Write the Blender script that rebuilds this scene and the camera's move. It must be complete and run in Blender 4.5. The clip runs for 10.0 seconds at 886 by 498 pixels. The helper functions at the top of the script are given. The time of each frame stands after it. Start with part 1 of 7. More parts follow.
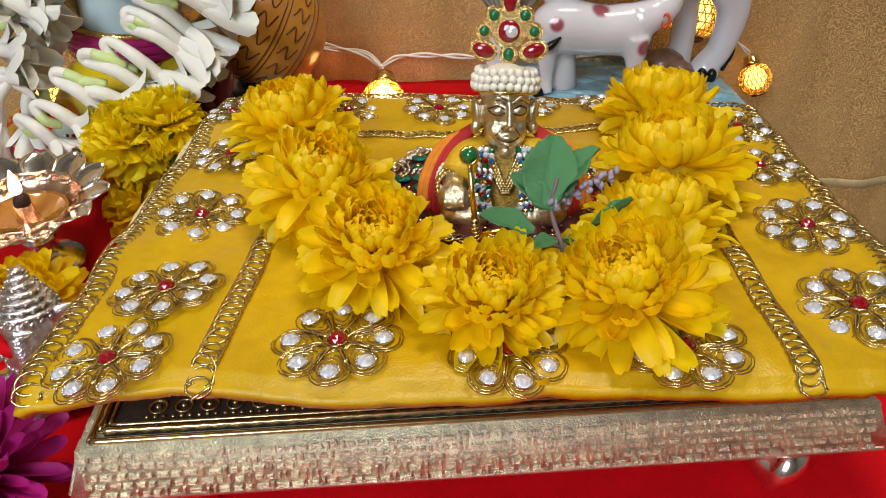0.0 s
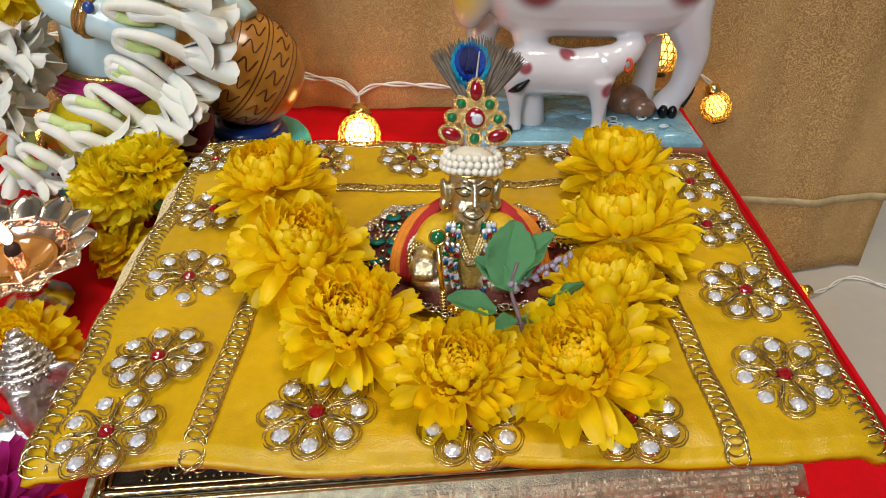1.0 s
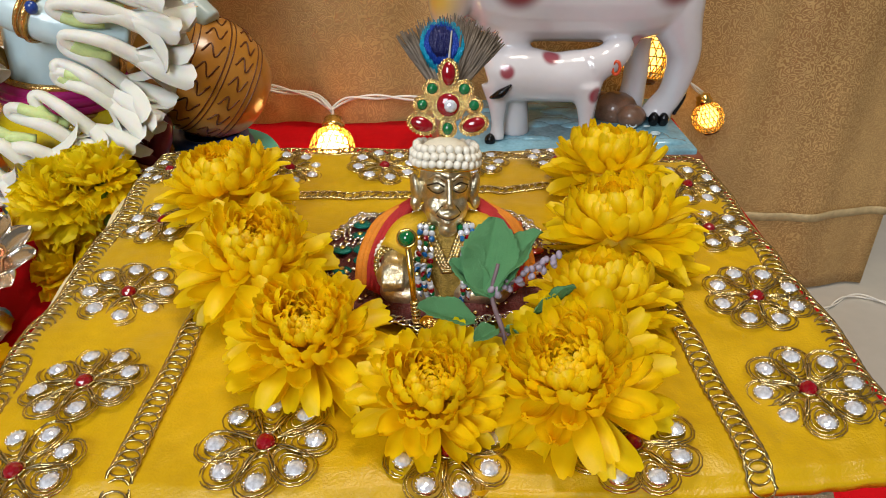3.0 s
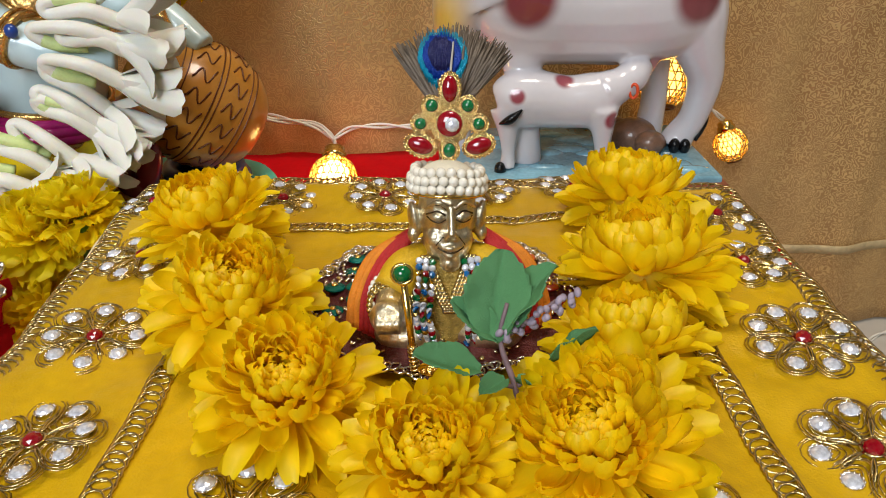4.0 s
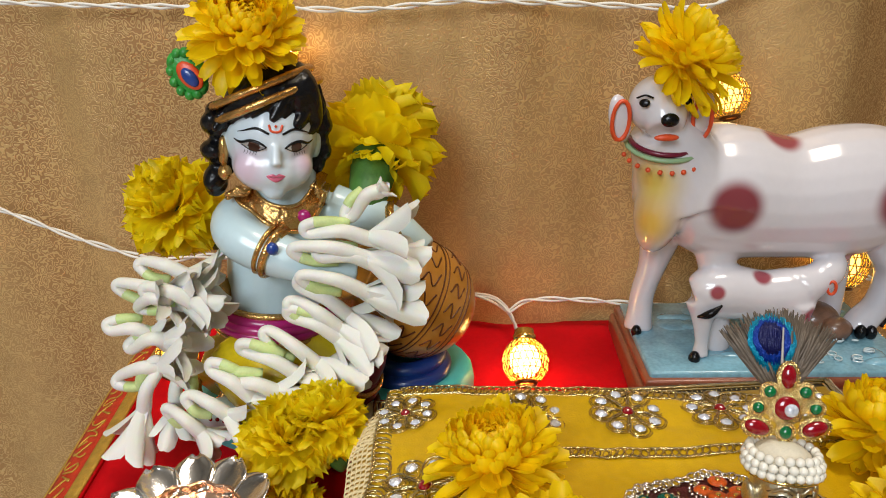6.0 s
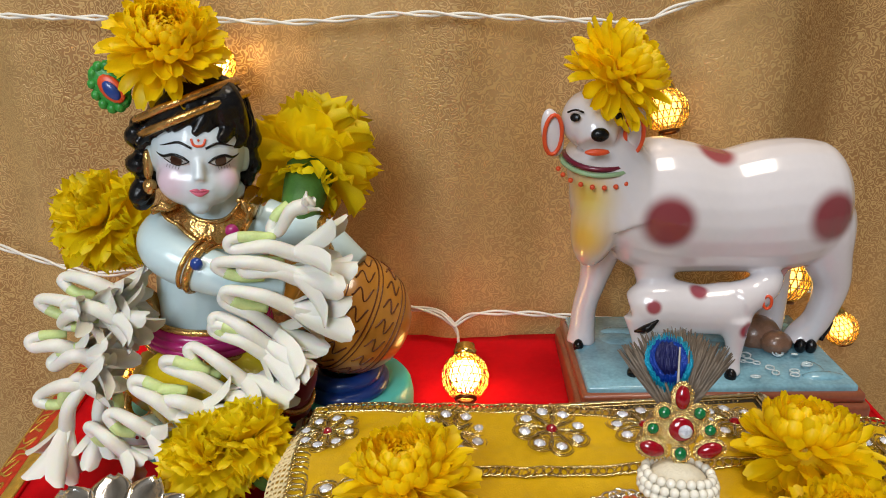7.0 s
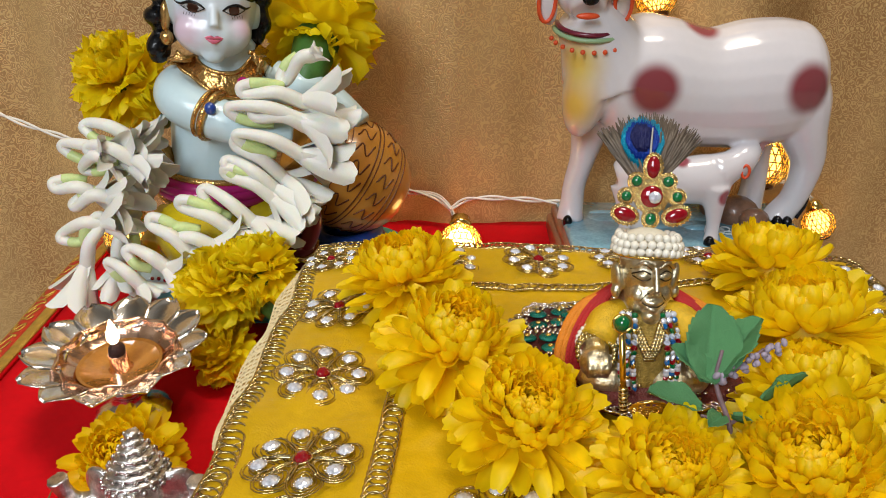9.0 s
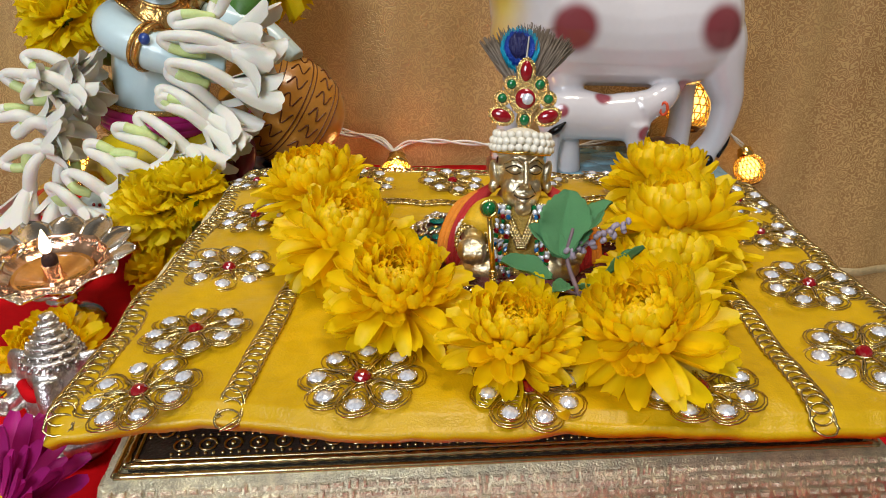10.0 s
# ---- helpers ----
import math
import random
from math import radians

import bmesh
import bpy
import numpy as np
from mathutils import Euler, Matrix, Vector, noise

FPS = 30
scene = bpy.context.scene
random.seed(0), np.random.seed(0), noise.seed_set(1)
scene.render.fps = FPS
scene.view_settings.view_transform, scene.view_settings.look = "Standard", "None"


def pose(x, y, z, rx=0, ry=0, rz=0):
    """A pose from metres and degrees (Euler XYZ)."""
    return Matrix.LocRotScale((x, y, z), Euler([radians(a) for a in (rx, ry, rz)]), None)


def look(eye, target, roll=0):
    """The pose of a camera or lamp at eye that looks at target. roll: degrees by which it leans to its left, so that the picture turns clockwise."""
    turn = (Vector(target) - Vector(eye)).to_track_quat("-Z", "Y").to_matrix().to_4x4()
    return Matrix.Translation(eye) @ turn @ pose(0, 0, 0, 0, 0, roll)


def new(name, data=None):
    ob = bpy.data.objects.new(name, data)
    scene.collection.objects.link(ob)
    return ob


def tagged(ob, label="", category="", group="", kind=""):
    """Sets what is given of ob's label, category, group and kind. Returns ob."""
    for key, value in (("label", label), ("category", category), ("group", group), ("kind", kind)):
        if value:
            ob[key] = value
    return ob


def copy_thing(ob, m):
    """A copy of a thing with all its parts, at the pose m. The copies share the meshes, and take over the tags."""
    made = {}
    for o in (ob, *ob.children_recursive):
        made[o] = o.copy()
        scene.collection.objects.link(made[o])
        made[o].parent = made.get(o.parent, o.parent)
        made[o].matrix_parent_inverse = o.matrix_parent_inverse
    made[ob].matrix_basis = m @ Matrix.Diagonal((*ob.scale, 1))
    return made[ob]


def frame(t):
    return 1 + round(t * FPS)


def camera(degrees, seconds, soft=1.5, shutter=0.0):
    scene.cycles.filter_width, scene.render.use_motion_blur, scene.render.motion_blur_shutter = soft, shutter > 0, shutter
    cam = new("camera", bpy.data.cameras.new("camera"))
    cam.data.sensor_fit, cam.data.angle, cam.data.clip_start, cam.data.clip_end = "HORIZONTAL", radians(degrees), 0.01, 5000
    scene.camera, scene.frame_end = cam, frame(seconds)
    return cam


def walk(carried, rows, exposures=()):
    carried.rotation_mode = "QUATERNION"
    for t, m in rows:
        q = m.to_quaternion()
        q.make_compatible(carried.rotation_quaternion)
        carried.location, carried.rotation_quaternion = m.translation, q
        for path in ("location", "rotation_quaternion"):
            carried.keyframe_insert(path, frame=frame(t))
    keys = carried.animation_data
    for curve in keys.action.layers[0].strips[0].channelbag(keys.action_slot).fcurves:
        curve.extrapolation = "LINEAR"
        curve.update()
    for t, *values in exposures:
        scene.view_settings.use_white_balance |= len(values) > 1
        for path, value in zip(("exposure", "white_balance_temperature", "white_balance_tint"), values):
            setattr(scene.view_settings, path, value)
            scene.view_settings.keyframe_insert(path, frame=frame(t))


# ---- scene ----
from mathutils.bvhtree import BVHTree

# ---- camera and walk ----
cam = camera(62.4, 10.0, 1.0, 0.0)
PATH = [
    (0, (0.008, 0.005, 0.212), (-0.026, 1.712, -0.829), -0.7),
    (0.5, (0.012, 0.003, 0.243), (0.023, 1.689, -0.833), 0.4),
    (1, (0.011, 0.004, 0.257), (0.04, 1.677, -0.837), 0.6),
    (1.5, (0.01, -0.003, 0.277), (0.047, 1.668, -0.821), 0.7),
    (2, (0.004, -0.017, 0.286), (0.025, 1.633, -0.845), -0.3),
    (2.5, (0.002, -0.028, 0.269), (0.032, 1.649, -0.821), -0.2),
    (2.7, (0.009, -0.006, 0.25), (0.067, 1.688, -0.811), 0.1),
    (3.8, (0.024, 0.054, 0.209), (0.059, 1.826, -0.719), -0.3),
    (4, (0.023, 0.056, 0.212), (0.044, 1.828, -0.717), -0.8),
    (4.5, (-0.015, 0.059, 0.237), (-0.03, 1.851, -0.651), -1.0),
    (5, (-0.066, 0.048, 0.265), (-0.149, 1.87, -0.554), -1.1),
    (5.5, (-0.085, 0.052, 0.278), (-0.198, 1.901, -0.475), -1.4),
    (5.7, (-0.084, 0.058, 0.281), (-0.187, 1.916, -0.453), -1.5),
    (6.8, (-0.05, 0.076, 0.28), (-0.101, 1.951, -0.415), -1.2),
    (7, (-0.045, 0.072, 0.282), (-0.094, 1.948, -0.411), -1.2),
    (7.5, (-0.033, 0.059, 0.274), (-0.065, 1.934, -0.423), -1.0),
    (8, (-0.03, 0.038, 0.253), (-0.054, 1.899, -0.479), -0.6),
    (8.5, (-0.035, 0.023, 0.231), (-0.073, 1.884, -0.501), 0.4),
    (9, (-0.044, 0.019, 0.223), (-0.087, 1.873, -0.524), -0.1),
    (9.5, (-0.032, -0.002, 0.207), (-0.08, 1.838, -0.576), -0.7),
    (10, (-0.001, -0.016, 0.2), (-0.025, 1.821, -0.591), 0.3),
]
walk(cam, [(t, look(eye, target, roll)) for t, eye, target, roll in PATH])

# ---- light ----
world = bpy.data.worlds.new("world")
scene.world = world
world.use_nodes = True
wn = world.node_tree.nodes
wn["Background"].inputs[0].default_value = (0.80, 0.88, 1.0, 1)
wn["Background"].inputs[1].default_value = 0.55
scene.view_settings.exposure = -0.15


def area_lamp(name, eye, target, sx, sy, watts, colour):
    d = bpy.data.lights.new(name, "AREA")
    d.shape, d.size, d.size_y, d.energy, d.color = "RECTANGLE", sx, sy, watts, colour
    ob = new(name, d)
    ob.matrix_basis = look(eye, target)
    return ob


# daylight from an assumed window behind and left; unseen overhead lamp added as fill
area_lamp("window_light", (-0.8, -1.62, 1.35), (-0.1, 0.35, 0.05), 1.0, 1.1, 46, (0.86, 0.93, 1.0))
area_lamp("overhead_fill", (0.3, 0.0, 2.28), (0.3, 0.0, 0.0), 0.7, 0.7, 32, (1.0, 0.9, 0.76))


# ---- materials ----
def mat(name, rgb, rough=0.6, metal=0.0, var=0.15, scale=60.0, bump=0.0, bscale=400.0, coat=0.0, sss=0.0, rand=0.0, sheen=0.0, emit=None, power=0.0, spec=0.5, glow_through=0.0):
    """A surface with two scales of variation in tone, and a fine relief."""
    m = bpy.data.materials.new(name)
    m.use_nodes = True
    nt = m.node_tree
    n, l = nt.nodes, nt.links
    b = n["Principled BSDF"]
    b.inputs["Roughness"].default_value, b.inputs["Metallic"].default_value = rough, metal
    b.inputs["Coat Weight"].default_value, b.inputs["Coat Roughness"].default_value = coat, 0.06
    b.inputs["Sheen Weight"].default_value = sheen
    b.inputs["Specular IOR Level"].default_value = spec
    if sss:
        b.inputs["Subsurface Weight"].default_value = sss
        b.inputs["Subsurface Radius"].default_value = (0.003, 0.0015, 0.0006)
    tc = n.new("ShaderNodeTexCoord")
    n1, n2 = n.new("ShaderNodeTexNoise"), n.new("ShaderNodeTexNoise")
    n1.inputs["Scale"].default_value, n2.inputs["Scale"].default_value = scale, scale * 9
    n1.inputs["Detail"].default_value = n2.inputs["Detail"].default_value = 3
    l.new(tc.outputs["Object"], n1.inputs["Vector"]), l.new(tc.outputs["Object"], n2.inputs["Vector"])
    add = n.new("ShaderNodeMath")
    add.operation = "MULTIPLY_ADD"
    l.new(n2.outputs["Fac"], add.inputs[0]), l.new(n1.outputs["Fac"], add.inputs[2])
    add.inputs[1].default_value = 0.5
    ramp = n.new("ShaderNodeMapRange")
    ramp.inputs["From Min"].default_value, ramp.inputs["From Max"].default_value = 0.45, 1.05
    ramp.inputs["To Min"].default_value, ramp.inputs["To Max"].default_value = 1 - var, 1 + var
    l.new(add.outputs[0], ramp.inputs[0])
    val = ramp.outputs[0]
    if rand:
        oi = n.new("ShaderNodeObjectInfo")
        mr = n.new("ShaderNodeMapRange")
        mr.inputs["To Min"].default_value, mr.inputs["To Max"].default_value = 1 - rand, 1 + rand
        l.new(oi.outputs["Random"], mr.inputs[0])
        mu = n.new("ShaderNodeMath")
        mu.operation = "MULTIPLY"
        l.new(val, mu.inputs[0]), l.new(mr.outputs[0], mu.inputs[1])
        val = mu.outputs[0]
    hsv = n.new("ShaderNodeHueSaturation")
    hsv.inputs["Color"].default_value = (*rgb, 1)
    l.new(val, hsv.inputs["Value"])
    l.new(hsv.outputs[0], b.inputs["Base Color"])
    if bump:
        n3 = n.new("ShaderNodeTexNoise")
        n3.inputs["Scale"].default_value = bscale
        l.new(tc.outputs["Object"], n3.inputs["Vector"])
        bp = n.new("ShaderNodeBump")
        bp.inputs["Strength"].default_value, bp.inputs["Distance"].default_value = bump, 0.001
        l.new(n3.outputs["Fac"], bp.inputs["Height"])
        l.new(bp.outputs[0], b.inputs["Normal"])
    if glow_through:
        tr, mx = n.new("ShaderNodeBsdfTranslucent"), n.new("ShaderNodeMixShader")
        mx.inputs[0].default_value = glow_through
        l.new(hsv.outputs[0], tr.inputs["Color"])
        l.new(b.outputs[0], mx.inputs[1]), l.new(tr.outputs[0], mx.inputs[2])
        l.new(mx.outputs[0], n["Material Output"].inputs["Surface"])
    if emit:
        b.inputs["Emission Color"].default_value = (*emit, 1)
        b.inputs["Emission Strength"].default_value = power
    return m


def glass(name, rgb, rough=0.02, ior=1.6):
    m = bpy.data.materials.new(name)
    m.use_nodes = True
    b = m.node_tree.nodes["Principled BSDF"]
    b.inputs["Base Color"].default_value = (*rgb, 1)
    b.inputs["Roughness"].default_value, b.inputs["IOR"].default_value = rough, ior
    b.inputs["Transmission Weight"].default_value = 1.0
    return m


YELLOW_SATIN = mat("yellow_satin", (0.58, 0.350, 0.002), 0.36, 0, 0.16, 25, 0.25, 1100, spec=0.45)
GOLD_WIRE = mat("gold_wire", (0.60, 0.49, 0.25), 0.24, 1.0, 0.3, 300)
PALE_GOLD = mat("pale_gold_foil", (0.78, 0.72, 0.52), 0.36, 0.82, 0.35, 220, 0.8, 1300)
GOLD = mat("polished_gold", (0.86, 0.62, 0.20), 0.16, 1.0, 0.1, 200)
BRASS = mat("brass", (0.70, 0.61, 0.43), 0.37, 1.0, 0.4, 180, 0.3, 700)
RED_CLOTH = mat("red_velvet", (0.58, 0.001, 0.006), 0.8, 0, 0.14, 30, 0.2, 1500, spec=0.15)
PETAL = mat("yellow_petal", (0.99, 0.755, 0.004), 0.45, 0, 0.08, 90, 0.1, 500, rand=0.08, glow_through=0.45)
PETAL_CORE = mat("deep_yellow_petal", (0.99, 0.72, 0.003), 0.5, 0, 0.12, 150, 0.1, 600, glow_through=0.45)
MARIGOLD = mat("lemon_marigold", (0.99, 0.81, 0.006), 0.5, 0, 0.10, 120, 0.15, 500, rand=0.1, glow_through=0.5)
MAGENTA = mat("magenta_petal", (0.48, 0.015, 0.22), 0.5, 0, 0.2, 150, 0.1, 500, rand=0.2, glow_through=0.25)
LEAF = mat("green_leaf", (0.05, 0.14, 0.06), 0.5, 0, 0.3, 150, 0.3, 700)
DARK_LEAF = mat("calyx_green", (0.06, 0.17, 0.03), 0.5, 0, 0.25, 120, 0.2, 500)
WHITE_PETAL = mat("tuberose_white", (0.74, 0.73, 0.67), 0.45, 0, 0.06, 100, 0.08, 400, sss=0.25)
GREEN_BUD = mat("tuberose_bud_green", (0.55, 0.66, 0.28), 0.45, 0, 0.15, 100, 0.08, 400, sss=0.2)
TILE = mat("glossy_floor_tile", (0.50, 0.47, 0.42), 0.12, 0, 0.06, 9, 0, 1)
# darker than cream, to cut the light that the unseen walls bounce back
WALL_PAINT = mat("low_bounce_wall_paint", (0.22, 0.20, 0.165), 0.7, 0, 0.05, 6, 0.1, 200)
WOOD = mat("dark_wood", (0.20, 0.10, 0.045), 0.5, 0, 0.3, 20, 0.1, 200)
BLACK = mat("black_gloss_paint", (0.004, 0.004, 0.005), 0.26, 0, 0.2, 100, 0.3, 500, spec=0.35)
SKIN = mat("pale_blue_glaze", (0.52, 0.70, 0.76), 0.3, 0, 0.04, 40, 0, 1, coat=0.5)
WHITE_CABLE = mat("white_cable", (0.78, 0.75, 0.68), 0.45, 0, 0.06, 90)
PEARL = mat("pearl", (0.82, 0.78, 0.68), 0.25, 0, 0.05, 200, coat=0.5)


# ---- building helpers ----
def thing(name, label, category, at=(0, 0, 0), group="", turn=(0, 0, 0)):
    ob = new(name)
    ob.empty_display_size = 0.01
    ob.matrix_basis = pose(*at, *turn)
    return tagged(ob, label, category, group)


def mesh_of(name, bm, mats, smooth=True):
    me = bpy.data.meshes.new(name)
    bm.to_mesh(me)
    bm.free()
    for m in (mats if isinstance(mats, (list, tuple)) else [mats]):
        me.materials.append(m)
    if smooth:
        me.polygons.foreach_set("use_smooth", [True] * len(me.polygons))
    return me


def part(name, bm, mats, parent=None, label="", smooth=True, m=None):
    ob = new(name, mesh_of(name, bm, mats, smooth))
    ob.parent = parent
    if m is not None:
        ob.matrix_basis = m
    return tagged(ob, label)


def piece(name, me, parent, m):
    ob = new(name, me)
    ob.parent = parent
    ob.matrix_basis = m
    return ob


def structure(name, bm, mats, label="", smooth=False):
    ob = part(name, bm, mats, None, label, smooth)
    return tagged(ob, kind="structure")


def box(bm, x0, x1, y0, y1, z0, z1, bevel=0.0, mi=0):
    made = bmesh.ops.create_cube(bm, size=1.0, matrix=Matrix.Translation(((x0 + x1) / 2, (y0 + y1) / 2, (z0 + z1) / 2)) @ Matrix.Diagonal((x1 - x0, y1 - y0, z1 - z0, 1)))
    faces = {f for v in made["verts"] for f in v.link_faces}
    if bevel:
        edges = {e for v in made["verts"] for e in v.link_edges}
        out = bmesh.ops.bevel(bm, geom=list(edges), offset=bevel, segments=2, profile=0.5, affect="EDGES")
        faces = set(out["faces"]) | {f for f in faces if f.is_valid}
    for f in faces:
        f.material_index = mi
    return bm


def ell(bm, c, r, rot=(0, 0, 0), mi=0, u=20, v=14):
    """An ellipsoid; r is one radius or three."""
    r = (r, r, r) if isinstance(r, (int, float)) else r
    m = pose(*c, *rot) @ Matrix.Diagonal((*r, 1))
    made = bmesh.ops.create_uvsphere(bm, u_segments=u, v_segments=v, radius=1.0, matrix=m)
    for f in {f for w in made["verts"] for f in w.link_faces}:
        f.material_index = mi
    return made["verts"]


def spline(pts, per=6):
    """Points along a smooth curve through pts (of any dimension)."""
    p = [np.array(q, float) for q in pts]
    p = [2 * p[0] - p[1]] + p + [2 * p[-1] - p[-2]]
    out = []
    for i in range(1, len(p) - 2):
        for k in range(per):
            t = k / per
            out.append(0.5 * (2 * p[i] + (p[i + 1] - p[i - 1]) * t + (2 * p[i - 1] - 5 * p[i] + 4 * p[i + 1] - p[i + 2]) * t * t + (3 * p[i] - p[i - 1] - 3 * p[i + 1] + p[i + 2]) * t ** 3))
    out.append(p[-2])
    return out


def tube(bm, pts, radius, seg=8, mi=0, per=5, flat=1.0, closed=False, up=None):
    """A tube along a smooth curve. pts: (x, y, z) or (x, y, z, r). flat squeezes it along the second cross axis."""
    if per > 1 and not closed:
        pts = spline(pts, per)
    pts = [np.array(q, float) for q in pts]
    rings, n = [], len(pts)
    side = None
    for i, q in enumerate(pts):
        a, b = (pts[(i - 1) % n], pts[(i + 1) % n]) if closed else (pts[max(i - 1, 0)], pts[min(i + 1, n - 1)])
        d = Vector(b[:3] - a[:3])
        if d.length < 1e-9:
            d = Vector((0, 0, 1))
        d.normalize()
        if up is not None:
            side = d.cross(Vector(up))
        elif side is None:
            side = d.orthogonal()
        else:
            side = side - d * side.dot(d)
        if side.length < 1e-7:
            side = d.orthogonal()
        side.normalize()
        other = d.cross(side)
        r = q[3] if len(q) > 3 else radius
        c = Vector(q[:3])
        rings.append([bm.verts.new(c + side * (r * math.cos(2 * math.pi * k / seg)) + other * (r * flat * math.sin(2 * math.pi * k / seg))) for k in range(seg)])
    pairs = list(zip(rings, rings[1:])) + ([(rings[-1], rings[0])] if closed else [])
    for ra, rb in pairs:
        for k in range(seg):
            f = bm.faces.new((ra[k], ra[(k + 1) % seg], rb[(k + 1) % seg], rb[k]))
            f.material_index = mi
    if not closed:
        for f in (bm.faces.new(rings[0][::-1]), bm.faces.new(rings[-1])):
            f.material_index = mi
    return bm


def ring(bm, c, R, r, rot=(0, 0, 0), seg=24, mi=0, squash=1.0, cs=6):
    m = pose(*c, *rot)
    pts = [m @ Vector((R * math.cos(2 * math.pi * k / seg), R * squash * math.sin(2 * math.pi * k / seg), 0)) for k in range(seg)]
    return tube(bm, [tuple(p) for p in pts], r, cs, mi, 1, closed=True)


def lathe(bm, prof, seg=32, c=(0, 0, 0), rot=(0, 0, 0), mi=0, wave=None):
    """A turned body from (radius, height) pairs; wave(k, i, r, z) may shift a ring's points."""
    m = pose(*c, *rot)
    rings = []
    for i, (r, z) in enumerate(prof):
        row = []
        for k in range(seg):
            a = 2 * math.pi * k / seg
            rr, zz = wave(a, i, r, z) if wave else (r, z)
            row.append(bm.verts.new(m @ Vector((rr * math.cos(a), rr * math.sin(a), zz))))
        rings.append(row)
    for ra, rb in zip(rings, rings[1:]):
        for k in range(seg):
            f = bm.faces.new((ra[k], ra[(k + 1) % seg], rb[(k + 1) % seg], rb[k]))
            f.material_index = mi
    for f in (bm.faces.new(rings[0][::-1]), bm.faces.new(rings[-1])):
        f.material_index = mi
    return bm


def sheet(bm, nx, ny, fn, thick=0.0, mi=0):
    """A surface fn(u, v) over the unit square, with a back face when thick is given."""
    grid = [[bm.verts.new(fn(i / nx, j / ny)) for j in range(ny + 1)] for i in range(nx + 1)]
    for i in range(nx):
        for j in range(ny):
            bm.faces.new((grid[i][j], grid[i + 1][j], grid[i + 1][j + 1], grid[i][j + 1])).material_index = mi
    if thick:
        bm.normal_update()
        bmesh.ops.solidify(bm, geom=bm.faces[:], thickness=thick)
    return bm


def fuse(bm, voxel, smooth=6):
    """Melts overlapping bodies into one smooth skin."""
    me = bpy.data.meshes.new("tmp")
    bm.to_mesh(me)
    bm.free()
    ob = new("tmp", me)
    r = ob.modifiers.new("r", "REMESH")
    r.mode, r.voxel_size = "VOXEL", voxel
    s = ob.modifiers.new("s", "SMOOTH")
    s.iterations, s.factor = smooth, 0.5
    out = bmesh.new()
    ev = ob.evaluated_get(bpy.context.evaluated_depsgraph_get())
    out.from_mesh(ev.to_mesh())
    ev.to_mesh_clear()
    bpy.data.objects.remove(ob)
    bpy.data.meshes.remove(me)
    return out


def join(bm, other, mi=0):
    """Adds another body to bm, in material slot mi; the other one is freed."""
    for f in other.faces:
        f.material_index = mi
    me = bpy.data.meshes.new("tmp")
    other.to_mesh(me)
    other.free()
    bm.from_mesh(me)
    bpy.data.meshes.remove(me)
    return bm


def floor_z(y):
    """The red cloth rises a little towards the curtain."""
    return -0.012 + (y - 0.2) * 0.075


def cloth_z(x, y):
    """The top of the yellow cloth on the stool."""
    f = max(0.0, 0.185 - y)
    return 0.0605 + (y - 0.2) * 0.05 + 0.0012 * math.sin(38 * x + 1) * math.sin(31 * y) - 9.0 * f * f - 0.10 * f
# ---- the room and the large structure ----
FLOOR_Z = -0.185


